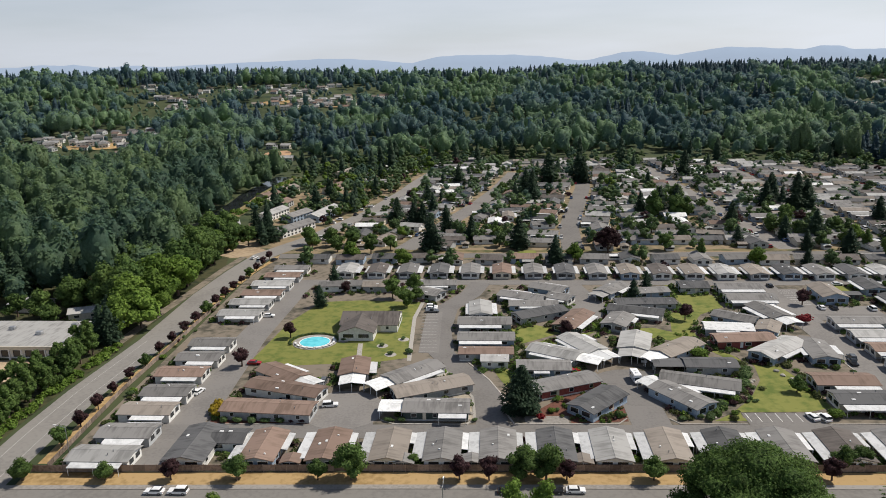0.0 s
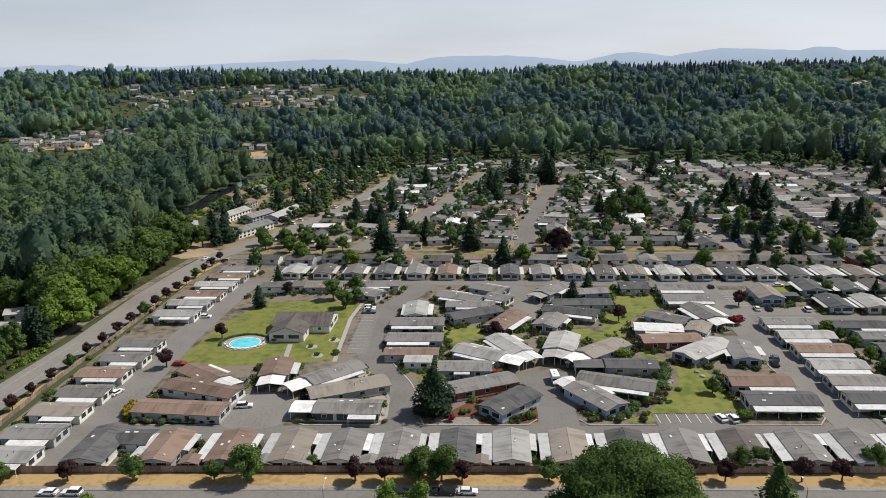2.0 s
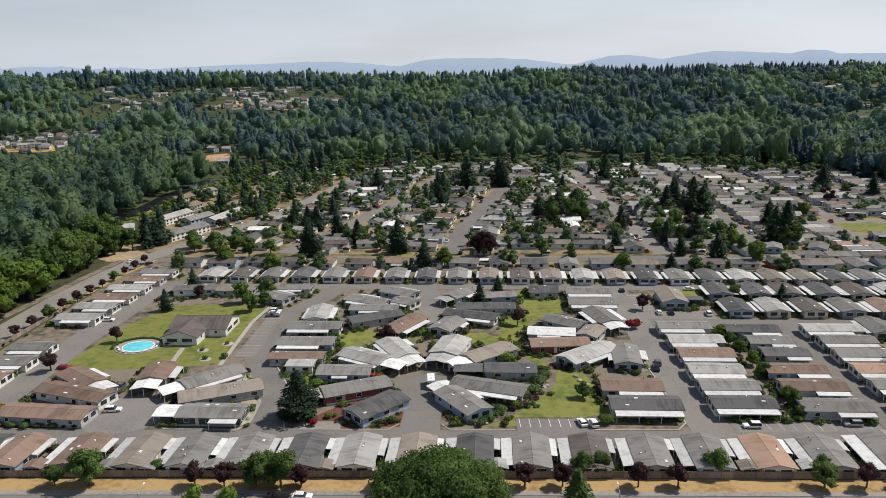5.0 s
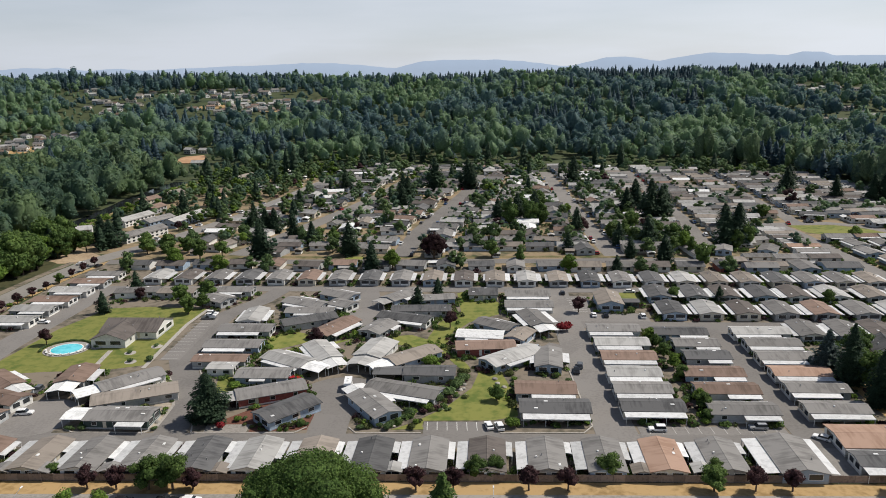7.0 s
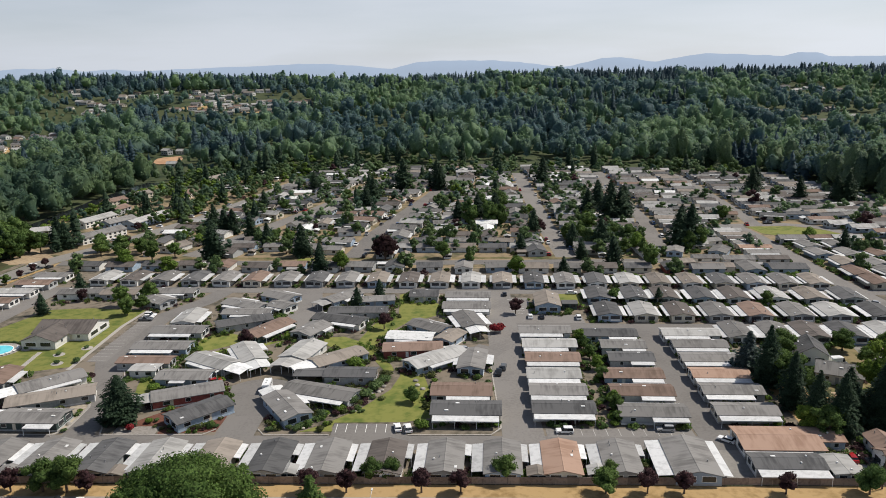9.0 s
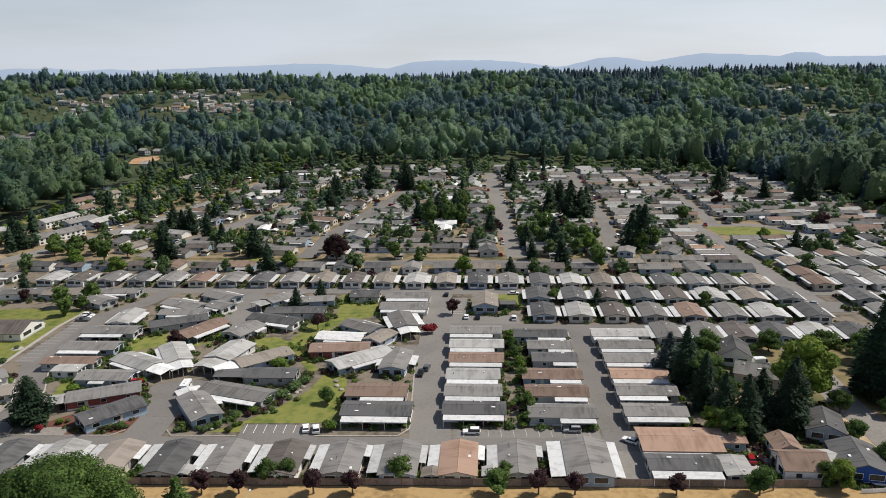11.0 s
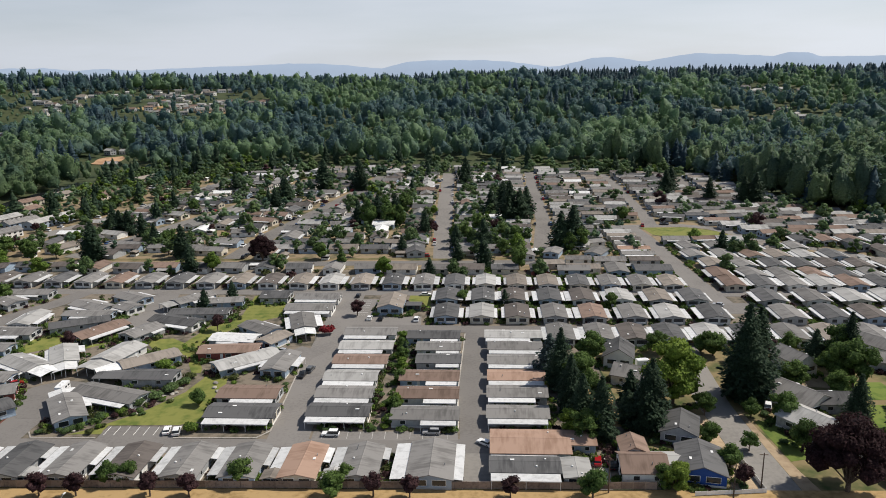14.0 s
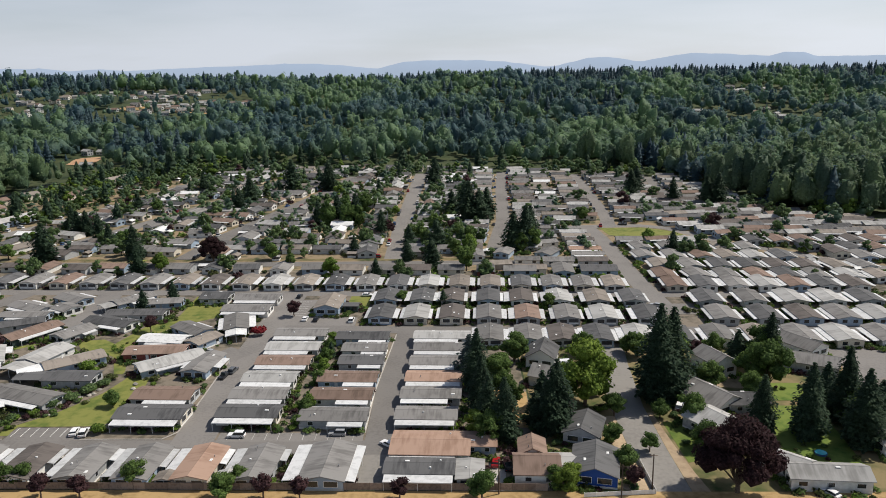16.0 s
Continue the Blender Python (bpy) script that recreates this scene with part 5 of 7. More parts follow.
home(54.2, 218.6, 62, 11.0, 7.4, "roof_grey", "wall_grey", ((-1, 0.0, 0.4, 1.5),), None, NLOOP)
home(62.0, 228.4, -19, 17.0, 6.6, "roof_dark", "wall_white", ((-1, -0.05, 0.45, 2.0), (1, 0.1, 0.4, 1.2)), None, NLOOP)
home(67.0, 237.4, 2, 19.0, 6.2, "roof_dark", "wall_grey", ((1, -0.2, 0.0, 1.2),), None, NLOOP)
home(59.5, 252.8, 50, 13.5, 6.8, "roof_grey", "wall_blue", ((-1, -0.2, 0.4, 2.0),), (-1, 4.5, "roof_light"), NLOOP)
home(72, 250, 10, 12.0, 6.0, "roof_grey", "wall_blue", (), None, NLOOP)

PAIR = "homes between the two long streets"
left = [(126.8, 218.4, 15.0, "roof_grey"), (126.6, 206.4, 14.8, "roof_light"), (126.0, 195.4, 14.2, "roof_brown"), (124.6, 183.8, 13.2, "roof_light"), (124.2, 173.4, 13.4, "roof_grey"), (124.0, 163.2, 14.0, "roof_dark")]
for i, (x, y, L, rf) in enumerate(left):
    home(x, y + 0.4, 0, L, 6.2, rf, ("wall_white", "wall_grey", "wall_cream")[i % 3], ((-1, -0.5, 0.34 if i < 2 else 0.48, 2.6), (1, -0.4, 0.2, 1.3)), None, PAIR)
right = [(146.4, 215.6, 15.0, "roof_dark"), (148.0, 205.8, 12.0, "roof_grey"), (148.0, 196.0, 11.6, "roof_dark"), (145.6, 184.0, 14.6, "roof_brown"), (145.2, 173.2, 14.6, "roof_brown"), (144.8, 161.6, 15.0, "roof_grey")]
for i, (x, y, L, rf) in enumerate(right):
    home(x, y + 0.4, 0, L, 6.2, rf, ("wall_blue", "wall_white", "wall_grey")[i % 3], ((-1, -0.05, 0.48, 2.2), (1, -0.45, 0.48, 1.2)), None, PAIR)
EAST = "homes along the east edge of the park"
east = [(171.0, 216.4, 16.0, "roof_light"), (170.6, 206.4, 14.6, "roof_grey"), (169.8, 195.6, 14.6, "roof_grey"), (168.8, 184.4, 14.0, "roof_orange"), (168.0, 174.0, 14.0, "roof_grey"), (167.0, 162.4, 13.6, "roof_grey")]
for i, (x, y, L, rf) in enumerate(east):
    home(x, y + 0.4, 0, L, 6.0, rf, ("wall_white", "wall_grey", "wall_cream")[i % 3], ((-1, -0.5, 0.3 + 0.18 * (i % 2), 2.4), (1, -0.4, 0.3, 1.1)), None, EAST)
home(168.2, 148.2, 0, 16.0, 9.6, "roof_orange", "wall_white", (), None, EAST, 2, 0.14)
home(179.5, 150.0, 0, 6.0, 6.0, "roof_orange", "wall_blue", (), None, EAST)
home(166.0, 138.4, 0, 13.4, 5.6, "roof_dark", "wall_white", ((-1, -0.5, 0.5, 2.8), (1, -0.5, 0.5, 1.6)), None, EAST)
home(176.5, 137.0, 90, 7.0, 5.0, "roof_light", "wall_grey", (), None, EAST, 2, 0.1)

NROW = "gabled homes along the north street"
rr = random.Random(5)
ROOFS = ("roof_grey", "roof_grey", "roof_tan", "roof_brown", "roof_light", "roof_dark", "roof_grey", "roof_dark", "roof_umber")
WALLS = ("wall_white", "wall_grey", "wall_blue", "wall_cream", "wall_white", "wall_white")
for i in range(32):
    x = -37 + 11.95 * i
    if 244 < x < 258:
        continue
    home(x, 277.2, 90, 12.6, 6.6, rr.choice(ROOFS), rr.choice(WALLS), ((1, -0.35, 0.35, rr.choice((1.2, -1.4, 1.6))), (-1, -0.4, 0.4, rr.choice((-1.9, 2.2, -2.3)))), None, NROW, 1.5 if x < 250 else 1)
for y0, xs, grp in ((239.0, (150.6, 162.5, 174.5, 187, 200, 213.5, 226, 241, 266.5, 281.5, 295, 308, 321, 334), "gabled homes along the east street"), (258.0, (151, 164, 175, 188, 200, 213.5, 227.5, 240.6, 268, 284, 299, 313, 327), "homes behind the east street"),
                    (218.6, (186, 198, 208.5, 220, 232.5, 245, 258, 271, 284, 297, 311), "homes south of the east street")):
    for x in xs:
        home(x, y0, 90, 12.4, 7.2, rr.choice(ROOFS), rr.choice(WALLS), ((1, -0.45, 0.4, rr.uniform(1.4, 2.4) * rr.choice((-1, 1))), (-1, -0.45, 0.3, rr.uniform(1.3, 2.2) * rr.choice((-1, -1, 1)))), None, grp, 1.5 if x < 250 else 1)
home(131.5, 247.8, 90, 13.4, 8.0, "roof_tan", "wall_blue", (), None, "", 2, 0.3, 2.8, "meeting_hall")
home(139.2, 247.0, 0, 4.6, 3.4, "roof_dark", "wall_green", (), None, "", 1, 0.2, 2.2, "shed")

# detached houses east of the fence
HOUSES = "houses beyond the east fence"
home(190.4, 138.4, 0, 8.6, 7.8, "roof_brown", "wall_white", (), None, HOUSES, 2, 0.42, 2.8, "house")
home(190.4, 146.2, 90, 6.0, 5.2, "roof_brown", "wall_white", (), None, HOUSES, 2, 0.42, 2.6, "house")
home(203.0, 139.9, 77, 11.0, 8.6, "roof_dark", "wall_deep_blue", (), None, HOUSES, 2, 0.36, 2.6, "house")
home(195.6, 141.0, 0, 6.5, 4.2, "roof_light", "wall_white", (), None, HOUSES, 2, 0.2, 2.4, "house")
home(203.6, 155.6, 70, 9.0, 7.4, "roof_dark", "wall_grey", (), None, HOUSES, 2, 0.42, 2.8, "house")
home(236.0, 157.0, -60, 13.5, 8.8, "roof_light", "wall_grey", (), None, HOUSES, 2, 0.4, 2.8, "house")
home(238.5, 173.6, -60, 14.0, 8.6, "roof_grey", "wall_white", (), None, HOUSES, 2, 0.45, 2.8, "house")
home(247.0, 170.5, 0, 9.0, 7.0, "roof_dark", "wall_grey", (), None, HOUSES, 2, 0.4, 2.6, "house")
home(200.0, 200.4, 75, 9.5, 7.6, "roof_dark", "wall_white", (), None, HOUSES, 2, 0.6, 3.2, "house")
home(201.0, 185.5, -25, 10.5, 7.4, "roof_grey", "wall_white", (), None, HOUSES, 2, 0.5, 2.8, "house")
home(247.5, 194.0, -70, 9.0, 7.0, "roof_grey", "wall_white", (), None, HOUSES, 2, 0.5, 4.2, "house")
home(243.4, 140.6, -42, 9.0, 5.6, "roof_light", "wall_white", (), None, HOUSES, 2, 0.4, 2.8, "house")
home(249.6, 135.6, -3, 14.5, 6.0, "roof_light", "wall_white", (), None, HOUSES, 2, 0.4, 2.8, "house")
home(279.5, 209.5, -60, 12.0, 7.5, "roof_grey", "wall_white", (), None, HOUSES, 2, 0.4, 2.8, "house")
home(275.5, 196.0, -25, 14.0, 7.5, "roof_grey", "wall_grey", (), None, HOUSES, 2, 0.4, 2.8, "house")
home(285.0, 175.0, 30, 12.0, 8.0, "roof_tan", "wall_grey", (), None, HOUSES, 2, 0.4, 2.8, "house")
home(275.0, 150.0, 0, 12.0, 8.0, "roof_grey", "wall_white", (), None, HOUSES, 2, 0.4, 2.8, "house")

# clubhouse: broad gabled hall with a side wing
home(-25.1, 212.0, 90, 13.4, 10.4, "roof_umber", "wall_white", (), None, "", 2, 0.36, 2.6, "clubhouse")
home(-22.0, 218.8, 0, 17.5, 12.5, "roof_umber", "wall_white", (), None, "", 2, 0.34, 2.5, "clubhouse_wing")

# far rows
rr = random.Random(11)
for si, pts in enumerate(FAR_STREETS):
    mobile = si >= 3
    for a, b in zip(pts[:-1], pts[1:]):
        d = Vector(b) - Vector(a)
        n = int(d.length / (10.8 if mobile else 14.5))
        ang = math.degrees(math.atan2(d.y, d.x))
        for k in range(n):
            p = Vector(a) + d * ((k + 0.5) / n)
            for s in (-1, 1):
                q = p + Vector((-d.y, d.x)).normalized() * rr.uniform(12.5, 14.5) * s
                if on_street(q.x, q.y, 5) or not clear_of_homes(q.x, q.y, 6) or (256 < q.x < 302 and 358 < q.y < 388):
                    continue
                rf = rr.choice(ROOFS if not mobile else ("roof_grey", "roof_light", "roof_dark", "roof_tan", "roof_umber", "roof_brown", "roof_grey", "roof_dark", "roof_grey", "roof_umber"))
                tn = ang - 90 + rr.uniform(-4, 4) + (90 if not mobile and rr.random() < 0.45 else 0)
                if q.y < 360:
                    home(q.x, q.y, tn, rr.uniform(12, 14.5), rr.uniform(6.4, 8.2), rf, rr.choice(WALLS), ((-1, -0.4, 0.4, -1.6),) if mobile or rr.random() < 0.35 else (), None, "far rows of homes", 1, 0.25 if mobile else 0.32, 2.2, "house")
                else:
                    far_home(q.x, q.y, tn, rr.uniform(10, 13.5), rr.uniform(5.6, 7.4), rf, rr.choice(WALLS[:4]), rr.random() < (0.8 if mobile else 0.35), 0.25 if mobile else 0.4)
for i in range(24):
    x = -52 + 14.2 * i
    if x < 206:
        home(x, 296.5 + 0.006 * x + rr.uniform(-1.5, 1.5), rr.choice((0, 0, 90, 5, -6)), rr.uniform(9.2, 12), rr.uniform(6.5, 8), rr.choice(ROOFS), rr.choice(WALLS + ("wall_blue", "wall_red")), (), None, "houses behind the north street", 1, 0.3, 2.2, "house")
    if -8 < x < 186 and all(abs(x - sx) > 9 for sx in (-14, 56, 150)):
        home(x, 330 + 0.03 * x + rr.uniform(-1.5, 1.5), rr.choice((0, 0, 4, -5)), rr.uniform(9.5, 12.2), rr.uniform(6.5, 8), rr.choice(ROOFS), rr.choice(WALLS + ("wall_blue", "wall_red")), (), None, "houses beside the dry verge", 1, 0.3, 2.2, "house")
# roofs end-on to the street, west of it, and the court behind them
for x, y, t, L, W, rf, wl_ in ((236.5, 297.5, 0, 13.5, 9.0, "roof_dark", "wall_blue"), (221.5, 296.5, 90, 12.5, 7.5, "roof_grey", "wall_blue"), (208.0, 299.0, 0, 12.5, 7.0, "roof_tan", "wall_cream"), (195.0, 306.0, 8, 10.5, 6.6, "roof_tan", "wall_cream"), (222.0, 312.0, 0, 12, 7.0, "roof_grey", "wall_white"), (237.0, 312.5, 0, 11.5, 6.5, "roof_umber", "wall_grey"), (208.5, 313.5, 0, 10, 6.2, "roof_grey", "wall_white"),
                             (237.0, 323.0, 0, 13.0, 5.6, "roof_grey", "wall_white"), (237.5, 333.0, 0, 13.0, 5.6, "roof_orange", "wall_cream"), (238.0, 342.5, 0, 12.5, 5.6, "roof_grey", "wall_white"), (238.5, 352.0, 0, 12.5, 5.6, "roof_umber", "wall_grey"), (238.5, 361.0, 0, 12.5, 5.6, "roof_tan", "wall_white"), (238.5, 370.0, 0, 12.0, 5.4, "roof_light", "wall_grey"), (237.0, 379.0, 0, 12.0, 5.4, "roof_grey", "wall_white"),
                             (199.5, 326.5, 70, 9.5, 6.5, "roof_grey", "wall_blue"), (219.5, 326.5, 60, 11.5, 7.0, "roof_grey", "wall_blue"), (220.5, 346.0, 20, 11.0, 6.4, "roof_grey", "wall_white"), (222.0, 358.5, 5, 11.0, 6.0, "roof_light", "wall_grey"), (222.5, 369.0, 0, 11.0, 6.0, "roof_dark", "wall_grey"), (222.0, 379.5, 0, 11.0, 6.0, "roof_grey", "wall_white")):
    home(x, y, t, L, W, rf, wl_, ((-1, -0.45, 0.45, 1.5),) if W < 5.7 else (), None, "homes west of the east street", 1)
for j in range(5):
    for i in range(13):
        x, y = 262 + 12.6 * i + rr.uniform(-0.8, 0.8) + 3 * (j % 2), 290 + 16.2 * j - 0.02 * (13 * i)
        if x < 410 and not (y > 350 and x < 305) and not on_street(x, y, 3.4) and rr.random() < 0.97:
            home(x, y, 90 + rr.uniform(-4, 4), rr.uniform(10.8, 12.2), rr.uniform(6.0, 7.2), rr.choice(ROOFS + ("roof_brown", "roof_tan")), rr.choice(WALLS), ((1, -0.45, 0.4, rr.choice((-1.6, -2.0, 1.6))), (-1, -0.45, 0.3, rr.choice((-1.4, -1.8, 1.5)))), None, "homes of the east rows", 1)
# long pale apartment blocks by the river
for x, y, t, L, wl_, rf in APARTMENTS:
    block = home(x, y, t, L * 0.9, 8.0, rf, wl_, (), None, "apartment blocks near the river", 1, 0.36, 3.3, "apartment_block")
    n = max(3, int(L * 0.9 / 2.7))
    for i in range(n):
        for z in (0.45, 1.95):
            part("window", box_mesh(1.25, 0.08, 0.85, "glass_dark"), block, (L * 0.9 * ((i + 0.5) / n - 0.5), -4.02, z))
# infill wherever the far blocks are still open
rr = random.Random(13)
def in_far_blocks(x, y):
    return y < np.interp(x, (-100, -60, 40, 200, 300, 345, 368, 372, 425), (540, 600, 622, 628, 600, 560, 500, 430, 400)) and x > np.interp(y, (330, 400, 480, 560, 600), (-40, -44, -30, -10, 0)) and not (248 < x < 304 and 356 < y < 393)


for gx0, gx1, dx, dy, margin in ((150, 425, 6.0, 5.0, 3.3), (-92, 190, 7.0, 6.5, 4.3)):
    for gy in np.arange(287 if gx0 > 0 else 338, 640, dy):
        for gx in np.arange(gx0, gx1, dx):
            x, y = gx + rr.uniform(-1.5, 1.5), gy + rr.uniform(-1.5, 1.5)
            if not in_far_blocks(x, y) or on_street(x, y, 5.0) or not clear_of_homes(x, y, margin + 2.2) or rr.random() < 0.1:
                continue
            rf = rr.choice(ROOFS + ("roof_white" if x < 300 else "roof_brown", "roof_dark", "roof_dark", "roof_umber"))
            turn = rr.choice((0, 0, 6, 9, -7)) if gx0 > 0 and y > 350 else 90 + rr.uniform(-4, 4) if gx0 > 0 else rr.choice((0, 90, 0, 10, -12))
            if y < 372 and x < 260:
                home(x, y, turn, rr.uniform(11, 13), rr.uniform(6.2, 7.4), rf, rr.choice(WALLS), (), None, "far rows of homes", 1, 0.28, 2.15, "house")
            else:
                far_home(x, y, turn, rr.uniform(10, 12.5), rr.uniform(5.6, 7.0), rf, rr.choice(WALLS[:4]), rr.random() < 0.5, 0.3)

# small pale sheds and carports in the back yards
for _ in range(620):
    x, y = rr.uniform(-60, 395), rr.uniform(290, 612)
    if y < np.interp(x, (-60, 40, 200, 300, 345, 395), (590, 615, 620, 592, 540, 360)) and clear_of_homes(x, y, 1.6) and not on_street(x, y, 2.5) and not (254 < x < 300 and 358 < y < 392):
        far_home(x, y, rr.choice((0, 90)), rr.uniform(2.4, 4.4), rr.uniform(2.2, 3.2), rr.choice(("roof_white", "roof_light", "roof_light", "roof_tan")), "wall_white", False, 0.3, 1.8)

# ---- forest ----
def yard_tree(seed):
    """A round garden tree, dense and low."""
    return broadleaf(9, 4.4, 0.8, 80, 1.15, seed, 8, 0.85, 6, 0.6, 0.86)[1]


def far_fir(seed):
    return conifer(19, 4.5, 70, seed, 1.9, 0.7, 7)[1]


FIRS = [far_fir(220 + k) for k in range(6)]
BROAD_NEAR = [crown_mass(15 + k % 4 * 2.0, 6.6 - k % 3 * 0.9, 0.5, 200 + k, 138, 1.6, 10 + k % 4) for k in range(10)]
BROAD_FAR = [crown_mass(14 + k % 4 * 2.0, 6.6 - k % 3 * 1.0, 0.5, 260 + k, 66, 2.1, 8 + k % 4) for k in range(12)]
rng = np.random.default_rng(3)
leafy, leafy_far, firs, east_wood = [], [], [], []
# settled slopes among the woods, right of and ahead of the start: centre, half width and depth, houses
SETTLED = [(-165, 905, 62, 50, 40), (-182, 1015, 46, 36, 22), (-108, 948, 34, 25, 9), (-322, 912, 40, 44, 18), (-280, 1000, 46, 30, 12), (-402, 1022, 36, 20, 6), (-342, 722, 66, 36, 44), (-296, 664, 18, 10, 3), (-288, 584, 14, 9, 2), (480, 786, 22, 12, 3), (455, 822, 20, 8, 2), (537, 822, 26, 26, 6), (576, 985, 36, 26, 7)]
hr = random.Random(61)
HILL_HOUSES = [(cu + hr.uniform(-ru, ru), cv + hr.uniform(-rv, rv)) for cu, cv, ru, rv, n in SETTLED for _ in range(n)] + [(-160, 682), (-147, 685), (-134, 624)]


def wooded(u, v):
    """How tall the trees stand at a spot: full height in the woods, low or none among the hillside houses."""
    for cu, cv, ru, rv, n in SETTLED:
        if ((u - cu) / (ru + 10)) ** 2 + ((v - cv + 26) / (rv + 32)) ** 2 < 1:
            if any(abs(u - hu) < 6 and -9 < v - hv < 6 for hu, hv in HILL_HOUSES) or rng.random() < 0.22:
                return 0.0
            return rng.uniform(0.7, 0.95) if rng.random() < 0.08 else rng.uniform(0.26, 0.52)
    if -176 < u < -92 and 535 < v < 690 and (u < -124 or v < 625):
        return 0.0 if v > 622 and -163 < u < -136 or rng.random() < 0.06 else rng.uniform(0.3, 0.48)
    return 1.0


v = 380.0
while v < 1230:
    step = 11.2 + max(0, v - 610) * 0.0045
    half = v * 0.61 + 12
    for u in np.arange(84 - half - 90, 84 + half + 90, step):
        pu, pv = u + rng.uniform(-4.5, 4.5), v + rng.uniform(-4.5, 4.5)
        edge = np.interp(pu, (-170, -135, -112, -84, -18, 60, 190, 264, 304, 340, 347, 383, 430), (440, 500, 562, 592, 612, 620, 612, 590, 550, 508, 386, 350, 320)) + 9 * math.sin(pu * 0.05)
        tall = wooded(pu, pv)
        if pv < edge or not tall or pu < -160 and pv < 560:
            continue
        stand = noise.noise((pu * 0.007, pv * 0.010, 1.7)) * 1.3 + noise.noise((pu * 0.03, pv * 0.03, 4.4)) * 0.4
        fir = -0.34 + 1.5 * stand + max(0, pv - 1060) * 0.0055 + 0.4 * (pv > 1135) + 0.03 * (pu > 330) + 0.55 * (pu > 70 and pv > 1050)
        grove = 1 + 0.55 * noise.noise((pu * 0.014, pv * 0.014, 5.1))
        if rng.random() < fir:
            firs.append((pu, pv, tall * rng.uniform(0.7, 1.2)))
        elif rng.random() < 0.9:
            (east_wood if pv < 590 else leafy if pv < 760 else leafy_far).append((pu, pv, tall * min(grove * rng.uniform(0.7, 1.35), 1.15 if pv < 600 else 1.5)))
    v += step
# tall wood behind the last east homes, and the row of firs along the ridge
for _ in range(760):
    u, v = rng.uniform(330, 520), rng.uniform(350, 610)
    if v > np.interp(u, (330, 345, 367, 383, 430, 520), (516, 390, 378, 356, 322, 316)) and u < 0.62 * v + 190:
        (firs if rng.random() < 0.1 else east_wood if v < 470 and u < 440 else leafy).append((u, v, rng.uniform(0.85, 1.25)))
for _ in range(950):
    u, v = rng.uniform(-720, 900), rng.uniform(1085, 1200)
    if wooded(u, v) == 1 and rng.random() < (0.95 if u > 40 else 0.5):
        firs.append((u, v, rng.uniform(0.55, 1.2) * (1.05 if u > 40 else 0.85)))
# wood west of the road and along the river
near_wood, near_firs = [], []
for _ in range(1800):
    u, v = rng.uniform(-430, -96), rng.uniform(222, 575)
    edge = np.interp(v, (218, 290, 310, 330, 370, 430, 470, 500, 560), (-108, -108, -116, -128, -128, -128, -129, -123, -112))
    if u > edge or (v < 245 and u > -165) or wooded(u, v) < 1 or u < -0.6 * v - 30:
        continue
    if rng.random() < 0.06 + 0.35 * max(0, 330 - v) / 100 + 0.4 * noise.noise((u * 0.02, v * 0.02, 9.0)):
        near_firs.append((u, v, rng.uniform(0.75, 1.2)))
    else:
        near_wood.append((u, v, rng.uniform(0.6, 1.25) * (1 + 0.4 * noise.noise((u * 0.03, v * 0.03, 2.0)))))
WOOD = [crown_mass(18 + k % 3 * 2.0, 6.0 - k % 2 * 0.8, 0.3, 240 + k, 265, 1.28, 14 + k % 5) for k in range(8)]
TALL = [crown_mass(23 + k % 3 * 2.0, 4.9 - k % 2 * 0.6, 0.2, 340 + k, 265, 1.32, 16 + k % 4) for k in range(6)]
scatter_mesh("riverside_firs", [conifer(20, 4.6, 260, 350 + k, 1.25, 0.68, 10)[1] for k in range(5)], near_firs, "needle_dark", "tall dark firs standing in the riverside wood", "forest", 5, False)
scatter_mesh("riverside_wood", WOOD, near_wood, "wood_leaf", "tall dense broadleaf wood beside the river and road", "forest", 7, False, True)
scatter_mesh("east_wood", TALL + WOOD[:5], east_wood, "hazed_east_leaf", "tall dark broadleaf wood behind the east homes", "forest", 6, False, True)
scatter_mesh("forest_broadleaf", BROAD_NEAR, leafy, "hazed_forest_leaf", "dense green broadleaf woods at the foot of the hillside", "forest", 8, False, True)
scatter_mesh("hill_broadleaf", BROAD_FAR, leafy_far, "hazed_forest_leaf", "dense broadleaf woods on the far hillside, blue haze in colour", "forest", 12, False, True)
scatter_mesh("forest_conifer", FIRS, firs, "hazed_forest_needle", "dark fir trees standing among the hillside woods", "forest", 9, False)
# ---- trees ----
V3 = lambda k: k + str(random.randrange(3))
for x, k, size in ((-90, "plum", 1.0), (-83.4, "street", 1.0), (-66.8, "street", 0.85), (-53.6, "plum", 1.0), (-40.4, "street", 1.05), (-24.4, "street", 0.85), (-17.8, "street", 1.45), (3.6, "plum", 1.05), (9.4, "plum", 1.08), (15.8, "street", 1.3), (20.6, "street", 1.35), (24.6, "plum", 1.0),
                   (41.6, "street", 1.0), (68.6, "plum", 1.05), (76.0, "plum", 1.08), (90.8, "plum", 1.1), (98.5, "plum", 1.08), (127.0, "street", 1.05), (135.1, "plum", 1.05), (142.3, "plum", 1.0), (162.2, "plum", 0.95), (178.5, "street", 1.1)):
    plant(V3(k), x, 129.7, "street_tree", "purple-leaved plum tree in the dry verge" if k == "plum" else "young green street tree in the dry verge", "tree", "trees along the front verge", size)
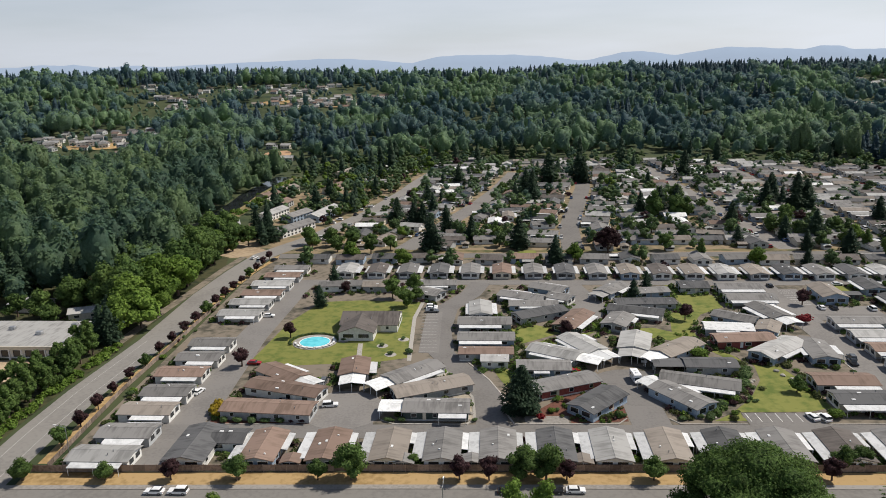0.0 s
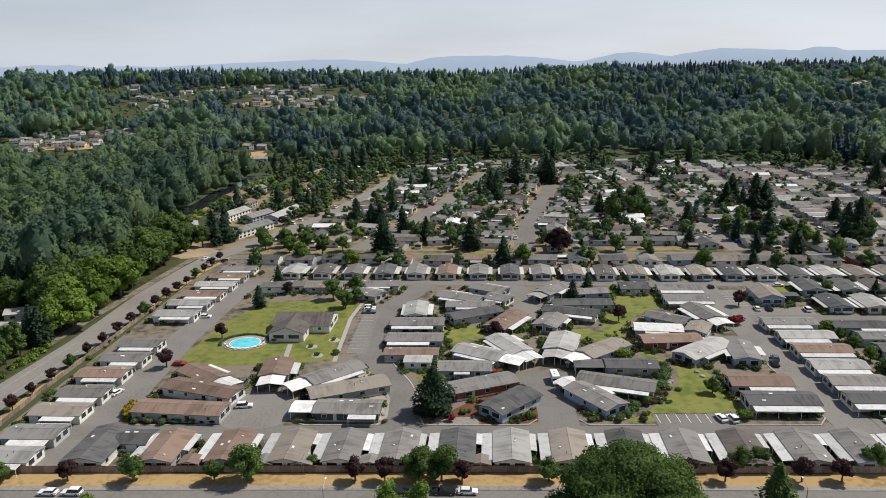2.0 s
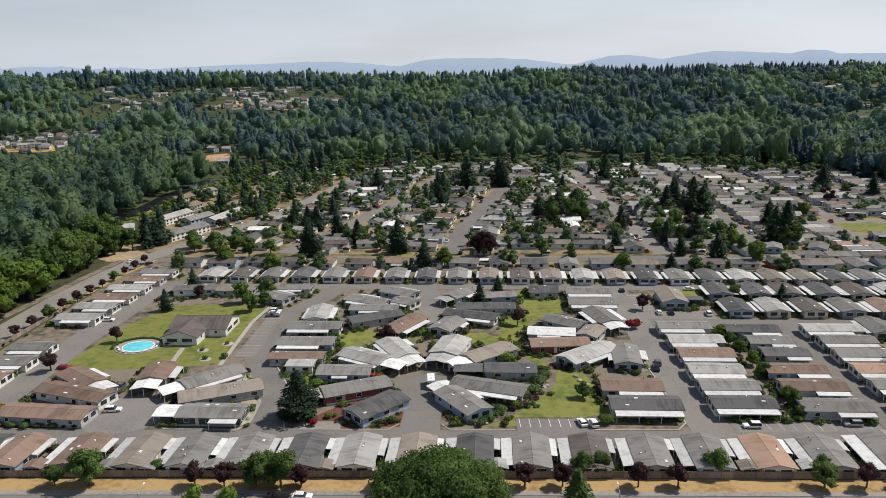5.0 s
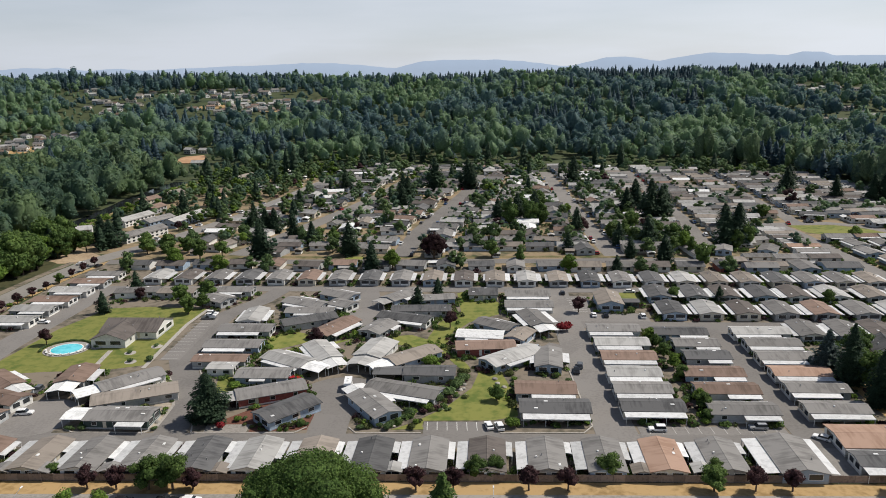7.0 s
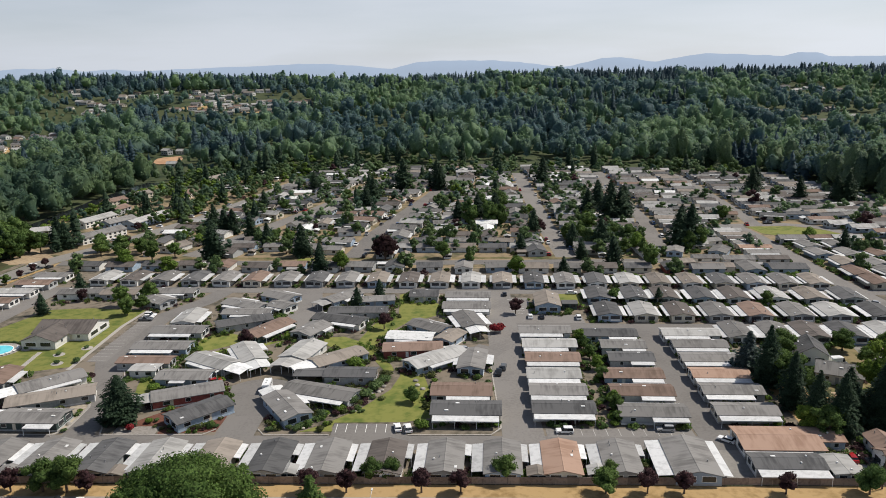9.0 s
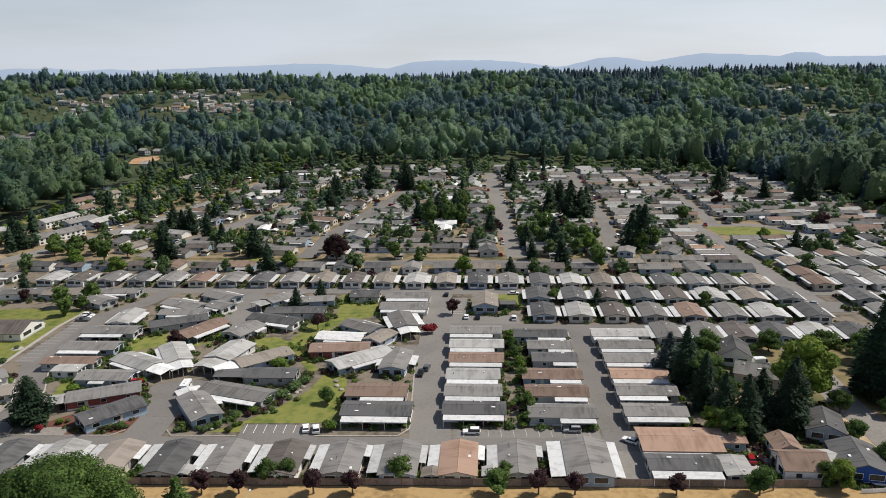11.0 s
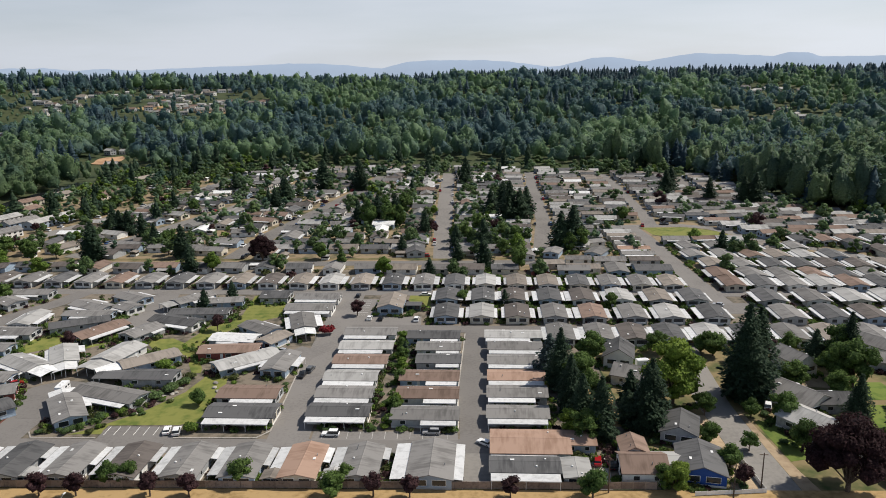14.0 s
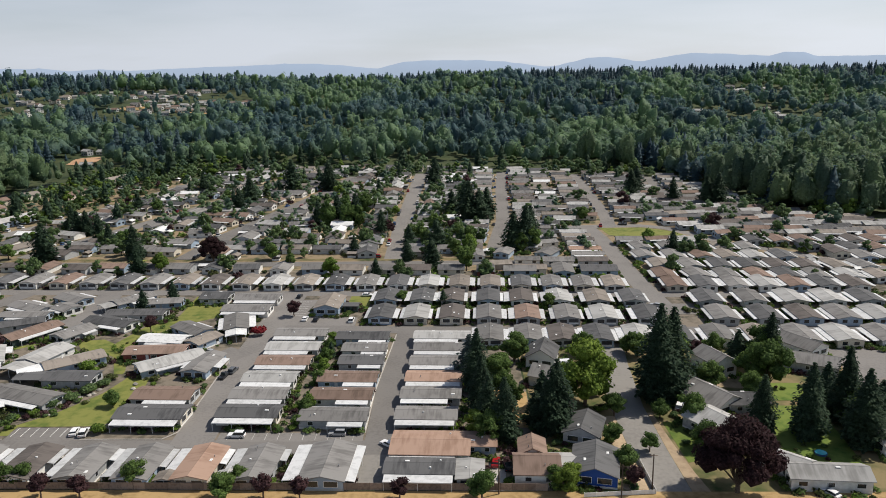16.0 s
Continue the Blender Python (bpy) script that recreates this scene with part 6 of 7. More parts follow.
# greenery just behind the front fence
for k, x, y, size in (("street0", 107.7, 134.5, 1.05), ("street1", 80.5, 134.2, 0.95), ("street2", 84.2, 134.6, 0.9), ("street1", 128.7, 134.8, 0.8), ("street0", 17.2, 134.0, 0.9), ("street2", -6.0, 134.6, 0.6), ("street1", 54.6, 134.4, 0.75)):
    plant(k, x, y, "garden_tree", "small leafy tree behind the board fence", "tree", "trees behind the fence", size)
# trees on the near side of the road
plant("deodar", 74.1, 104.3, "cedar_tree", "tall light green drooping cedar beside the road", "tree", "", 1.0)
for x, y, size in ((12.2, 106.9, 1.0), (17.7, 107.0, 0.98), (-36.7, 105.2, 0.94)):
    plant("slim", x, y, "roadside_tree", "slim bright green tree on the near side of the road", "tree", "trees on the near roadside", size)
for i in range(19):
    y = 143 + 8.6 * i
    x = -82.3 + (0 if y < 170 else (y - 170) * 0.075)
    plant(V3("plum" if i % 5 else "street"), x, y, "street_tree", "round purple-leaved tree beside the road", "tree", "trees along the west road", random.uniform(0.7, 0.95))
plant("maple", 51.6, 108.0, "maple_tree", "huge broad green maple beside the road", "tree", "", 1.04)
plant("beech", 230.2, 132.4, "copper_beech", "broad dark purple copper beech", "tree", "", 1.3)
plant("cedar", 18.7, 159.5, "cedar_tree", "dense dark green cedar at the street corner", "tree", "", 0.95)
for k, x, y, s in (("lush0", 207.0, 172.0, 1.6), ("grand_fir0", 226, 174.5, 1.42), ("grand_fir1", 230.5, 178.5, 1.3), ("elm0", 185, 178, 1.05), ("elm2", 191.9, 201, 1.0), ("grand_fir0", 197.6, 158.5, 1.0), ("elm1", 258, 182, 1.3), ("elm0", 263, 198, 1.2), ("street0", 217, 148.7, 0.8), ("lush2", 211.5, 179, 0.5), ("elm2", 243, 183, 0.8), ("street1", 224.0, 165, 0.9), ("lush1", 197, 134.8, 0.5), ("elm1", 181.5, 152, 0.9), ("spruce1", 196, 171, 0.9), ("elm0", 233, 186, 0.8), ("elm2", 270, 160, 1.1), ("grand_fir2", 181.5, 158.0, 0.8), ("grand_fir0", 185.0, 153.5, 0.85), ("grand_fir1", 196.4, 157.5, 1.0), ("spruce2", 193.0, 161.5, 0.8), ("grand_fir1", 180.5, 168.0, 0.8), ("elm0", 188.5, 173.0, 0.7),
                   ("blue_spruce", 178.5, 190.0, 1.5), ("elm1", 186.5, 188.0, 0.85), ("grand_fir0", 180.0, 181.0, 0.9), ("grand_fir1", 245.7, 157.7, 0.8), ("grand_fir2", 255.4, 155.3, 0.95), ("grand_fir0", 266.0, 151.1, 1.1), ("grand_fir1", 268, 163, 1.0), ("elm2", 256.0, 187.0, 1.2), ("spruce0", 274.0, 158.5, 1.1), ("grand_fir2", 264.0, 196.0, 0.9), ("spruce0", 256.0, 199.0, 1.0), ("elm0", 251.0, 176.0, 0.8),
                   ("lush1", 178.5, 156.0, 0.62), ("street0", 193.8, 134.0, 0.9), ("lush2", 195.6, 131.8, 0.55), ("plum0", 209.8, 133.5, 1.0), ("street1", 210.0, 141.5, 1.1), ("street2", 229.5, 150.0, 1.2), ("street0", 231.0, 163.0, 1.3), ("elm1", 213.0, 166.0, 0.65), ("plum2", 213.0, 186.0, 1.1), ("elm2", 213.0, 207.0, 0.75), ("street2", 209.5, 152.5, 0.9), ("spruce1", 268.0, 172.0, 1.0)):
    plant(k, x, y, "fir_tree" if k[:3] in ("gra", "spr", "blu") else "garden_tree", {"gra": "tall dark green fir among the houses", "spr": "dark conical spruce between the homes", "blu": "pale blue-green spruce behind the homes", "lus": "bright yellow-green leafy garden tree", "elm": "leafy green shade tree among houses", "str": "small green garden tree", "plu": "small dark purple-leaved garden tree"}[k[:3]], "tree", "", s)
for k, x, y, s in (("plum0", -45.5, 207.5, 1.0), ("spruce1", -41.3, 237, 0.75), ("shade1", -12, 237, 0.7), ("shade2", -17.4, 246, 0.8), ("shade0", -9, 243, 0.6), ("shade1", 229, 205, 0.8), ("shade2", 237, 200, 0.9), ("street1", 226.5, 208, 1.1), ("street0", 233, 193, 1.2), ("shade0", 241, 207, 0.8), ("plum1", 246, 203, 1.2), ("street2", 214, 196, 1.1), ("street1", 252, 207, 1.2), ("plum1", -54.5, 186.0, 1.2), ("plum2", 36.5, 207.5, 1.15), ("plum0", 76.5, 224.5, 1.1), ("plum1", 120.0, 240.5, 1.25), ("street1", 87.5, 170.5, 0.85), ("shade0", -10, 252.5, 0.75), ("spruce0", 65.5, 246.5, 0.75), ("spruce1", 72.5, 257.0, 0.7), ("spruce2", -40, 262, 0.8), ("plum2", -34.5, 252.0, 1.0), ("street0", 137.3, 200.0, 0.8), ("bright1", 137.6, 192.0, 0.42), ("street1", 137.0, 208.0, 0.75), ("bright2", 137.4, 215, 0.4), ("spruce1", 138.2, 204, 0.45), ("street2", 137.8, 184, 0.8),
                   ("street0", 137.0, 166.0, 0.8), ("street2", 136.5, 160.0, 0.6), ("bright0", 137.5, 170.0, 0.4), ("shade1", 156.5, 256, 0.5), ("spruce1", 171.5, 252.5, 0.6), ("shade2", 209, 251, 0.55)):
    plant(k, x, y, "garden_tree", {"spr": "dark conical evergreen beside the homes", "bri": "bright yellow-green leafy garden tree", "sha": "leafy green tree beside the homes", "str": "small round green tree on the lawn", "plu": "round purple-leaved tree on the lawn"}[k[:3]], "tree", "", s)
# trees in the far rows: the nearer ones singly, the rest joined
rr = random.Random(21)


def off_street(x, y):
    return not (any(abs(x - (a[0] + (b[0] - a[0]) * (y - a[1]) / (b[1] - a[1]))) < 7 for pts in FAR_STREETS for a, b in zip(pts[:-1], pts[1:]) if a[1] <= y <= b[1]) or abs(x - 251) < 8 and y < 396 or 300 < y < 322 or 254 < x < 300 and 358 < y < 392)


FAR_LEAF, FAR_NEEDLE, FAR_PLUM, FAR_BRIGHT = [], [], [], []
for k, t, n, into in (("shade", "green shade tree among far homes", 1150, FAR_LEAF), ("fir", "tall dark fir rising above far roofs", 95, FAR_NEEDLE), ("plum", "dark purple-leaved tree among far homes", 45, FAR_PLUM), ("bright", "yellow-green leafy tree among far homes", 70, FAR_BRIGHT)):
    for _ in range(n):
        x, y = rr.uniform(-66, 372), rr.uniform(286, 625)
        if not off_street(x, y) or (x > 195 and rr.random() < (0.72 if x > 255 else 0.86)) or (y < 400 and rr.random() < 0.3) or (y >= 372 and rr.random() < 0.35) or on_street(x, y, 2.0):
            continue
        if y < 372:
            plant(("yard" if k == "shade" else k) + str(rr.randrange(3)), x, y, "fir_tree" if k == "fir" else "garden_tree", t, "tree", "trees among the far homes", rr.uniform(0.5, 1.0) * (1.25 if k == "plum" else 0.85))
        else:
            into.append((x, y, rr.uniform(0.55, 1.05) if into is not FAR_NEEDLE else rr.uniform(0.4, 0.8)))
# garden trees and shrubs between the farthest roofs
gr = random.Random(77)
for _ in range(1300):
    x, y = gr.uniform(-60, 372), gr.uniform(330, 618)
    if off_street(x, y) and (x < 190 or gr.random() < 0.45) and not on_street(x, y, 1.5) and not (250 < x < 303 and 357 < y < 390):
        FAR_LEAF.append((x, y, gr.choice((gr.uniform(0.2, 0.45), gr.uniform(0.35, 0.75)))))
for _ in range(340):
    x, y = gr.uniform(-108, 40), gr.uniform(392, 600)
    if x < np.interp(y, (392, 440, 500, 540, 600), (-46, -44, -10, 20, 40)) and x > -106 + (y - 392) * 0.06 and clear_of_homes(x, y, 2.5) and not on_street(x, y, 3):
        pick = gr.random()
        (FAR_NEEDLE if pick < 0.1 else FAR_BRIGHT if pick < 0.3 else FAR_LEAF).append((x, y, gr.uniform(0.45, 0.95) if pick >= 0.1 else gr.uniform(0.5, 0.8)))
# a belt of trees where the last yards meet the wood
for _ in range(300):
    x, y = rr.uniform(-110, 345), rr.uniform(535, 655)
    lo = np.interp(x, (-110, -60, 0, 200, 260, 330), (505, 545, 575, 595, 580, 545))
    if y > lo and (x > -84 or y < 575) and clear_of_homes(x, y, 1.5) and off_street(x, y):
        (FAR_NEEDLE if rr.random() < 0.15 else FAR_BRIGHT if rr.random() < 0.15 else FAR_LEAF).append((x, y, rr.uniform(0.6, 1.2)))
for _ in range(60):
    x, y = rr.uniform(-112, -46), rr.uniform(322, 600)
    if x > -106 + max(0, y - 400) * 0.06 and clear_of_homes(x, y, 1.5) and not on_street(x, y, 2):
        (FAR_NEEDLE if rr.random() < 0.2 else FAR_LEAF).append((x, y, rr.uniform(0.5, 1.0)))
for _ in range(60):
    x, y = rr.uniform(330, 425), rr.uniform(385, 450)
    if clear_of_homes(x, y, 1.5):
        (FAR_BRIGHT if rr.random() < 0.2 else FAR_LEAF).append((x, y, rr.uniform(0.6, 1.2)))
scatter_mesh("far_trees", [yard_tree(300 + k) for k in range(5)], FAR_LEAF[::2], "leaf_garden", "green garden trees scattered among the far rows", "trees")
scatter_mesh("far_firs", FIRS, [(x, y, s) for x, y, s in FAR_NEEDLE], "needle_dark", "dark firs scattered among the far rows", "trees")
scatter_mesh("far_olive_trees", [yard_tree(305 + k) for k in range(5)], FAR_LEAF[1::2], "wood_leaf", "soft green garden trees scattered among the far rows", "trees")
scatter_mesh("far_bright_trees", [yard_tree(310 + k) for k in range(3)], FAR_BRIGHT, "leaf_bright", "yellow-green trees scattered among the far rows", "trees")
scatter_mesh("far_plum_trees", [yard_tree(320 + k) for k in range(3)], FAR_PLUM, "leaf_plum", "purple-leaved trees scattered among the far rows", "trees")
for k, x, y, s in (("fir0", -5, 312.5, 1.15), ("fir1", 33, 319, 0.95), ("fir2", 1.4, 353, 0.8), ("fir0", -14.7, 364, 0.8), ("fir1", -10.2, 364, 0.85), ("fir2", -23.6, 376, 0.8), ("fir0", -70.6, 404, 0.9), ("fir1", 51.3, 430, 0.9), ("fir2", 50.3, 460, 1.0), ("fir1", -9, 428, 0.8), ("fir2", 10, 495, 0.9), ("bright0", 22.2, 352, 0.45), ("shade1", 15, 347.5, 0.7), ("shade2", -60.5, 325, 0.9), ("shade0", -50, 322, 0.9), ("shade1", -40.4, 321, 0.85), ("wood1", -31, 309, 0.6), ("shade2", -23, 315, 0.8), ("shade0", -50, 438, 0.9), ("shade1", -43, 457, 0.9), ("shade2", 4.6, 422, 0.9), ("shade0", 36, 460, 0.9), ("wood0", 24, 334, 0.55), ("beech", 70.5, 313.2, 1.0), ("fir1", 131, 330, 0.55), ("fir2", 69.5, 501, 1.4), ("fir1", 53.5, 452, 1.05), ("shade2", 95.7, 317.5, 0.85), ("fir2", 92, 520, 1.2), ("fir0", 94, 512, 1.1), ("fir1", 192, 400, 1.25), ("fir2", 186.4, 400, 1.3), ("fir0", 197, 412, 1.1), ("fir0", 185.5, 431, 1.2), ("fir1", 205.2, 339.5, 1.15), ("fir0", 211, 341, 1.2), ("wood1", 214.6, 339.5, 0.62), ("wood0", 208.5, 335.5, 0.55), ("fir2", 217.5, 376, 0.9), ("fir2", 167, 533, 1.25), ("fir1", 298, 486, 1.1), ("fir2", 305, 498, 1.2), ("fir0", 338.7, 455, 1.1), ("fir1", 346, 455, 1.2), ("fir1", 177.4, 417, 1.0), ("fir2", 320, 465, 0.9), ("fir0", 124, 401, 0.95), ("wood0", 110, 391, 0.8), ("fir2", 114.5, 398, 0.95), ("wood1", 121, 390, 0.75), ("fir1", 104, 396, 0.8), ("wood2", 126.5, 391, 0.7), ("beech", 143, 369, 0.75), ("bright1", 145, 422, 0.55), ("wood2", 155.5, 356, 0.5), ("wood0", 161.5, 353.5, 0.6), ("wood1", 168.4, 369, 0.65), ("fir1", 169, 338.5, 0.95), ("wood0", 173.5, 347, 0.5), ("fir2", 167, 304.5, 0.85), ("wood2", 163.5, 345, 0.45), ("plum1", 177.6, 374, 1.6), ("bright2", 175, 410, 0.5), ("shade2", 185, 353, 0.9), ("shade1", 179, 361, 0.85), ("wood1", 181.5, 300.8, 0.62), ("wood0", 184.5, 324, 0.45), ("shade0", 177.5, 329, 0.75), ("fir2", 144.1, 290.8, 0.5), ("fir2", 156, 318, 0.6), ("shade1", 251, 410, 0.8), ("fir1", 156, 340.6, 0.7), ("wood1", 128, 416, 0.8), ("wood2", 118, 412, 0.8), ("poplar0", 106.6, 303.5, 0.8), ("bright2", -37.7, 297.0, 0.85), ("bright0", -52, 399, 0.6), ("bright1", -45.5, 415, 0.6), ("bright2", -56.4, 389, 0.55), ("shade0", -58, 318, 0.9), ("shade1", -46, 312, 0.8), ("shade2", -88, 322, 1.0), ("wood1", -98, 316, 0.8), ("fir1", -80, 330, 0.9), ("fir2", -88, 338, 0.9)):
    plant(k, x, y, "landmark_tree", {"f": "tall dark fir rising above far roofs", "w": "dense dark green tree among far homes", "b": "broad dark purple tree among far homes" if k == "beech" else "yellow-green leafy tree beside the street", "s": "dense green tree beside the street", "p": "reddish purple-leaved tree among far homes" if k[:2] == "pl" else "narrow upright green tree behind the homes"}[k[0]], "tree", "", s)
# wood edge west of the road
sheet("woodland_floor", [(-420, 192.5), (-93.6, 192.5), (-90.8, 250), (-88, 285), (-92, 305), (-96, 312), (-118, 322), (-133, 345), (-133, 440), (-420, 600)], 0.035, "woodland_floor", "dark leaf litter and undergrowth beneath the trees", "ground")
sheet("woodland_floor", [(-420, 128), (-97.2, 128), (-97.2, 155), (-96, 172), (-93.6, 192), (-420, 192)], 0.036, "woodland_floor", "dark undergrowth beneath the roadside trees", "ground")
rr = random.Random(31)
for i in range(64):
    y = 226 + rr.uniform(0, 98)
    x = -97.5 - abs(rr.gauss(0, 13)) + (y - 216) * 0.05
    plant(rr.choice(("wood0", "wood1", "wood2", "wood1", "shade0", "fir0")), x, y, "woodland_tree", "tall leafy tree at the edge of the wood", "tree", "trees at the wood edge", rr.uniform(0.7, 1.15))
for k, x, y, s in (("bright0", -98, 209, 1.3), ("bright1", -94.5, 216, 1.5), ("bright2", -101, 222, 1.7), ("bright0", -94.5, 229, 1.6), ("bright1", -97, 239, 1.75), ("bright2", -94.5, 249, 1.6), ("bright0", -95.0, 260, 1.4), ("shade1", -95, 288, 1.6), ("bright1", -97, 297, 1.5), ("wood1", -120, 232, 0.7), ("shade0", -131, 224, 1.1), ("bright2", -112, 250, 1.1), ("shade2", -140, 226, 0.9), ("shade1", -124, 217, 0.8), ("spruce0", -101.5, 204, 1.1), ("spruce1", -98.5, 203, 1.2), ("spruce2", -105, 217, 1.1), ("spruce0", -103, 212, 0.9)):
    plant(k, x, y, "roadside_tree", "broad light green leafy tree overhanging the road" if k[0] == "b" else "dark conical evergreen beside the road" if k[:2] == "sp" else "dense green tree beside the road", "tree", "trees at the wood edge", s)
for x, y, t, L, W, rf in ((-114.5, 239.5, 15, 11, 8, "roof_tan"), (-116.5, 225.5, 20, 10, 6, "roof_light"), (-139.5, 234, -10, 12, 8, "roof_light"), (-157, 252, 10, 13, 8, "roof_brown")):
    home(x, y, t, L, W, rf, "wall_cream", (), None, "houses in the wood", 2, 0.35, 2.7, "house")
for i in range(52):
    y = 134 + rr.uniform(0, 62)
    x = -99.6 - abs(rr.gauss(0, 6)) + max(0, y - 165) * 0.12
    plant(V3("poplar"), x, y, "roadside_tree", "upright dense green tree beside the road", "tree", "trees west of the road", rr.uniform(0.55, 0.95))
BANK = []
for i in range(90):
    y = 133 + rr.uniform(0, 68)
    BANK.append((-97.6 - rr.uniform(0, 2.8) + max(0, y - 165) * 0.12, y, rr.uniform(0.7, 1.5)))
# shrubs: the nearer ones singly, the rest joined
GARDEN = {k: [] for k in ("green", "olive", "lime", "plumshrub")}
rr = random.Random(41)
KINDS = ("green", "green", "green", "olive", "olive", "lime", "plumshrub")
BEDS = [(-52, 153.4, -30, 154.4, 3), (-54, 160, -51, 172, 5), (6, 155, 9.5, 176, 18), (-13, 154, 8, 154.6, 9), (24, 155, 47, 158, 16), (24, 158, 30, 168, 9), (50, 154.5, 67, 157, 12), (60, 158, 70, 164, 12), (68, 164, 76, 172, 16), (73, 172, 80, 186, 16), (92, 172, 93.5, 186, 8), (106, 158, 109.5, 188, 14), (18, 184, 23, 204, 8), (44, 205, 60, 212, 14), (70, 206, 76, 216, 8),
        (76, 214, 82, 240, 10), (132, 158, 138, 222, 40), (-20, 246, 14, 250, 14), (8, 255, 30, 262, 10), (-50, 246, -30, 252, 10), (62, 240, 80, 250, 10), (151.3, 158, 152.6, 220, 16), (112, 157, 136, 158.5, 12), (-79, 136, -76, 282, 26), (-62.8, 150, -61.6, 205, 10), (-30, 134.2, 150, 135.5, 26), (176, 176, 184, 200, 12), (194, 144, 214, 152, 16), (226, 150, 232, 172, 14), (240, 144, 262, 152, 18), (238, 180, 262, 192, 18), (186, 148, 200, 165, 16), (207, 156, 213, 172, 10), (196, 186, 214, 198, 14), (184, 133.5, 211, 135.5, 14), (255.2, 285, 256.4, 312, 26), (244.6, 286, 245.4, 318, 14), (255.4, 326, 256.6, 352, 18)]
for x0, y0, x1, y1, n in BEDS:
    for _ in range(n):
        sx, sy, k, s = rr.uniform(x0, x1), rr.uniform(y0, y1), rr.choice(KINDS), rr.uniform(0.5, 1.15)
        if not clear_of_homes(sx, sy, 0.3) or on_street(sx, sy, 0.2):
            continue
        if y0 < 186:
            shrub(k, sx, sy, s)
        else:
            GARDEN[k].append((sx, sy, s))
for i, x in enumerate((-50.3, -47.0, -43.6, -40.5, -37.2, -34.4, -32.2)):
    shrub("green" if i < 5 else "plumshrub", x, 153.9, 1.25 if i < 5 else 0.95, "in the bed along the street")
for x, y, size in ((111.2, 134.6, 1.5), (131, 134.8, 1.2), (133.2, 134.8, 1.4), (135.2, 134.9, 1.1), (151.2, 137, 1.2), (151.3, 140, 1.4), (151.2, 143, 1.1)):
    shrub("lime", x, y, size, "behind the board fence")
for k, x, y, s in (("gold", -52.8, 157.0, 1.7), ("gold", -53.5, 160.5, 1.8), ("redshrub", 112.4, 221.5, 2.2), ("redshrub", 22.8, 155.2, 1.2), ("lime", 20, 177, 1.6), ("green", 75.0, 173.5, 2.3), ("green", 72.0, 169.0, 2.0), ("green", 77.5, 178, 2.2), ("green", 79.5, 183, 1.8), ("olive", 80, 187, 1.7), ("lime", 69.5, 165.5, 1.5), ("green", 66, 162.5, 1.6), ("lime", 70.5, 193.0, 2.4), ("lime", 90, 156.5, 1.9)):
    shrub(k, x, y, s)
# round shrub beds on the clubhouse lawn
for x, y in ((-17.4, 201.3), (-11.5, 206.5), (-14.6, 194.6), (-15.9, 227.9), (-29.3, 205.5)):
    sheet("garden_bed", disc(x, y, 1.7, None, 14), 0.075, "concrete", "round stone-edged shrub bed on the lawn", "garden bed")
    shrub("green", x, y, 0.9, "in a round bed on the lawn")
shrub("green", -9.5, 195.6, 1.5, "on the lawn edge")
# planting along the homes' walls
far_bush = [leaf_cloud([(0, 0, 0.7, 0.9, 0.8), (0.6, 0.3, 0.6, 0.7, 0.8)], 45, 0.75, np.random.default_rng(400 + k)) for k in range(4)]
for hx, hy, t, L, W in HOMES:
    if hy > 292 or hy < 134:
        continue
    c, s = math.cos(radians(t)), math.sin(radians(t))
    for _ in range(32 if hy < 262 else 18):
        u, w = rr.uniform(-L / 2 - 2, L / 2 + 2), rr.choice((-1, 1)) * (W / 2 + rr.uniform(0.7, 2.8))
        if rr.random() < 0.35:
            u, w = rr.choice((-1, 1)) * (L / 2 + rr.uniform(0.7, 2.4)), rr.uniform(-W / 2, W / 2)
        x, y = hx + u * c - w * s, hy + u * s + w * c
        if clear_of_homes(x, y, 0.2) and not on_street(x, y, 0.6) and (y > 133.8 or x > 193) and not (-60 < x < -8 and 188 < y < 248):
            GARDEN[rr.choice(KINDS)].append((x, y, rr.uniform(0.4, 1.25)))
small_bush = [leaf_cloud([(0, 0, 0.6, 0.9, 0.8), (0.5, 0.3, 0.5, 0.7, 0.8)], 36, 0.68, np.random.default_rng(420 + k)) for k in range(4)]
for k, leaf in (("green", "leaf_green"), ("olive", "leaf_olive"), ("lime", "leaf_bright"), ("plumshrub", "leaf_plum")):
    scatter_mesh("garden_shrubs", small_bush, GARDEN[k], leaf, SHRUB_WORD[k].replace("shrub", "shrubs") + " along the homes", "shrubs")
# far garden greenery
for leaf, n, word in (("leaf_green", 900, "green"), ("leaf_olive", 600, "olive"), ("leaf_plum", 160, "purple"), ("leaf_bright", 180, "light green")):
    spots = []
    for _ in range(n):
        x, y = rr.uniform(-66, 372), rr.uniform(286, 600)
        if off_street(x, y) and (x < 190 or rr.random() < 0.7) and not on_street(x, y, 0.8) and clear_of_homes(x, y, 0.1):
            spots.append((x, y, rr.uniform(0.7, 2.1)))
    scatter_mesh("far_shrubs", far_bush, spots, leaf, word + " hedges and shrubs between the far homes", "shrubs")
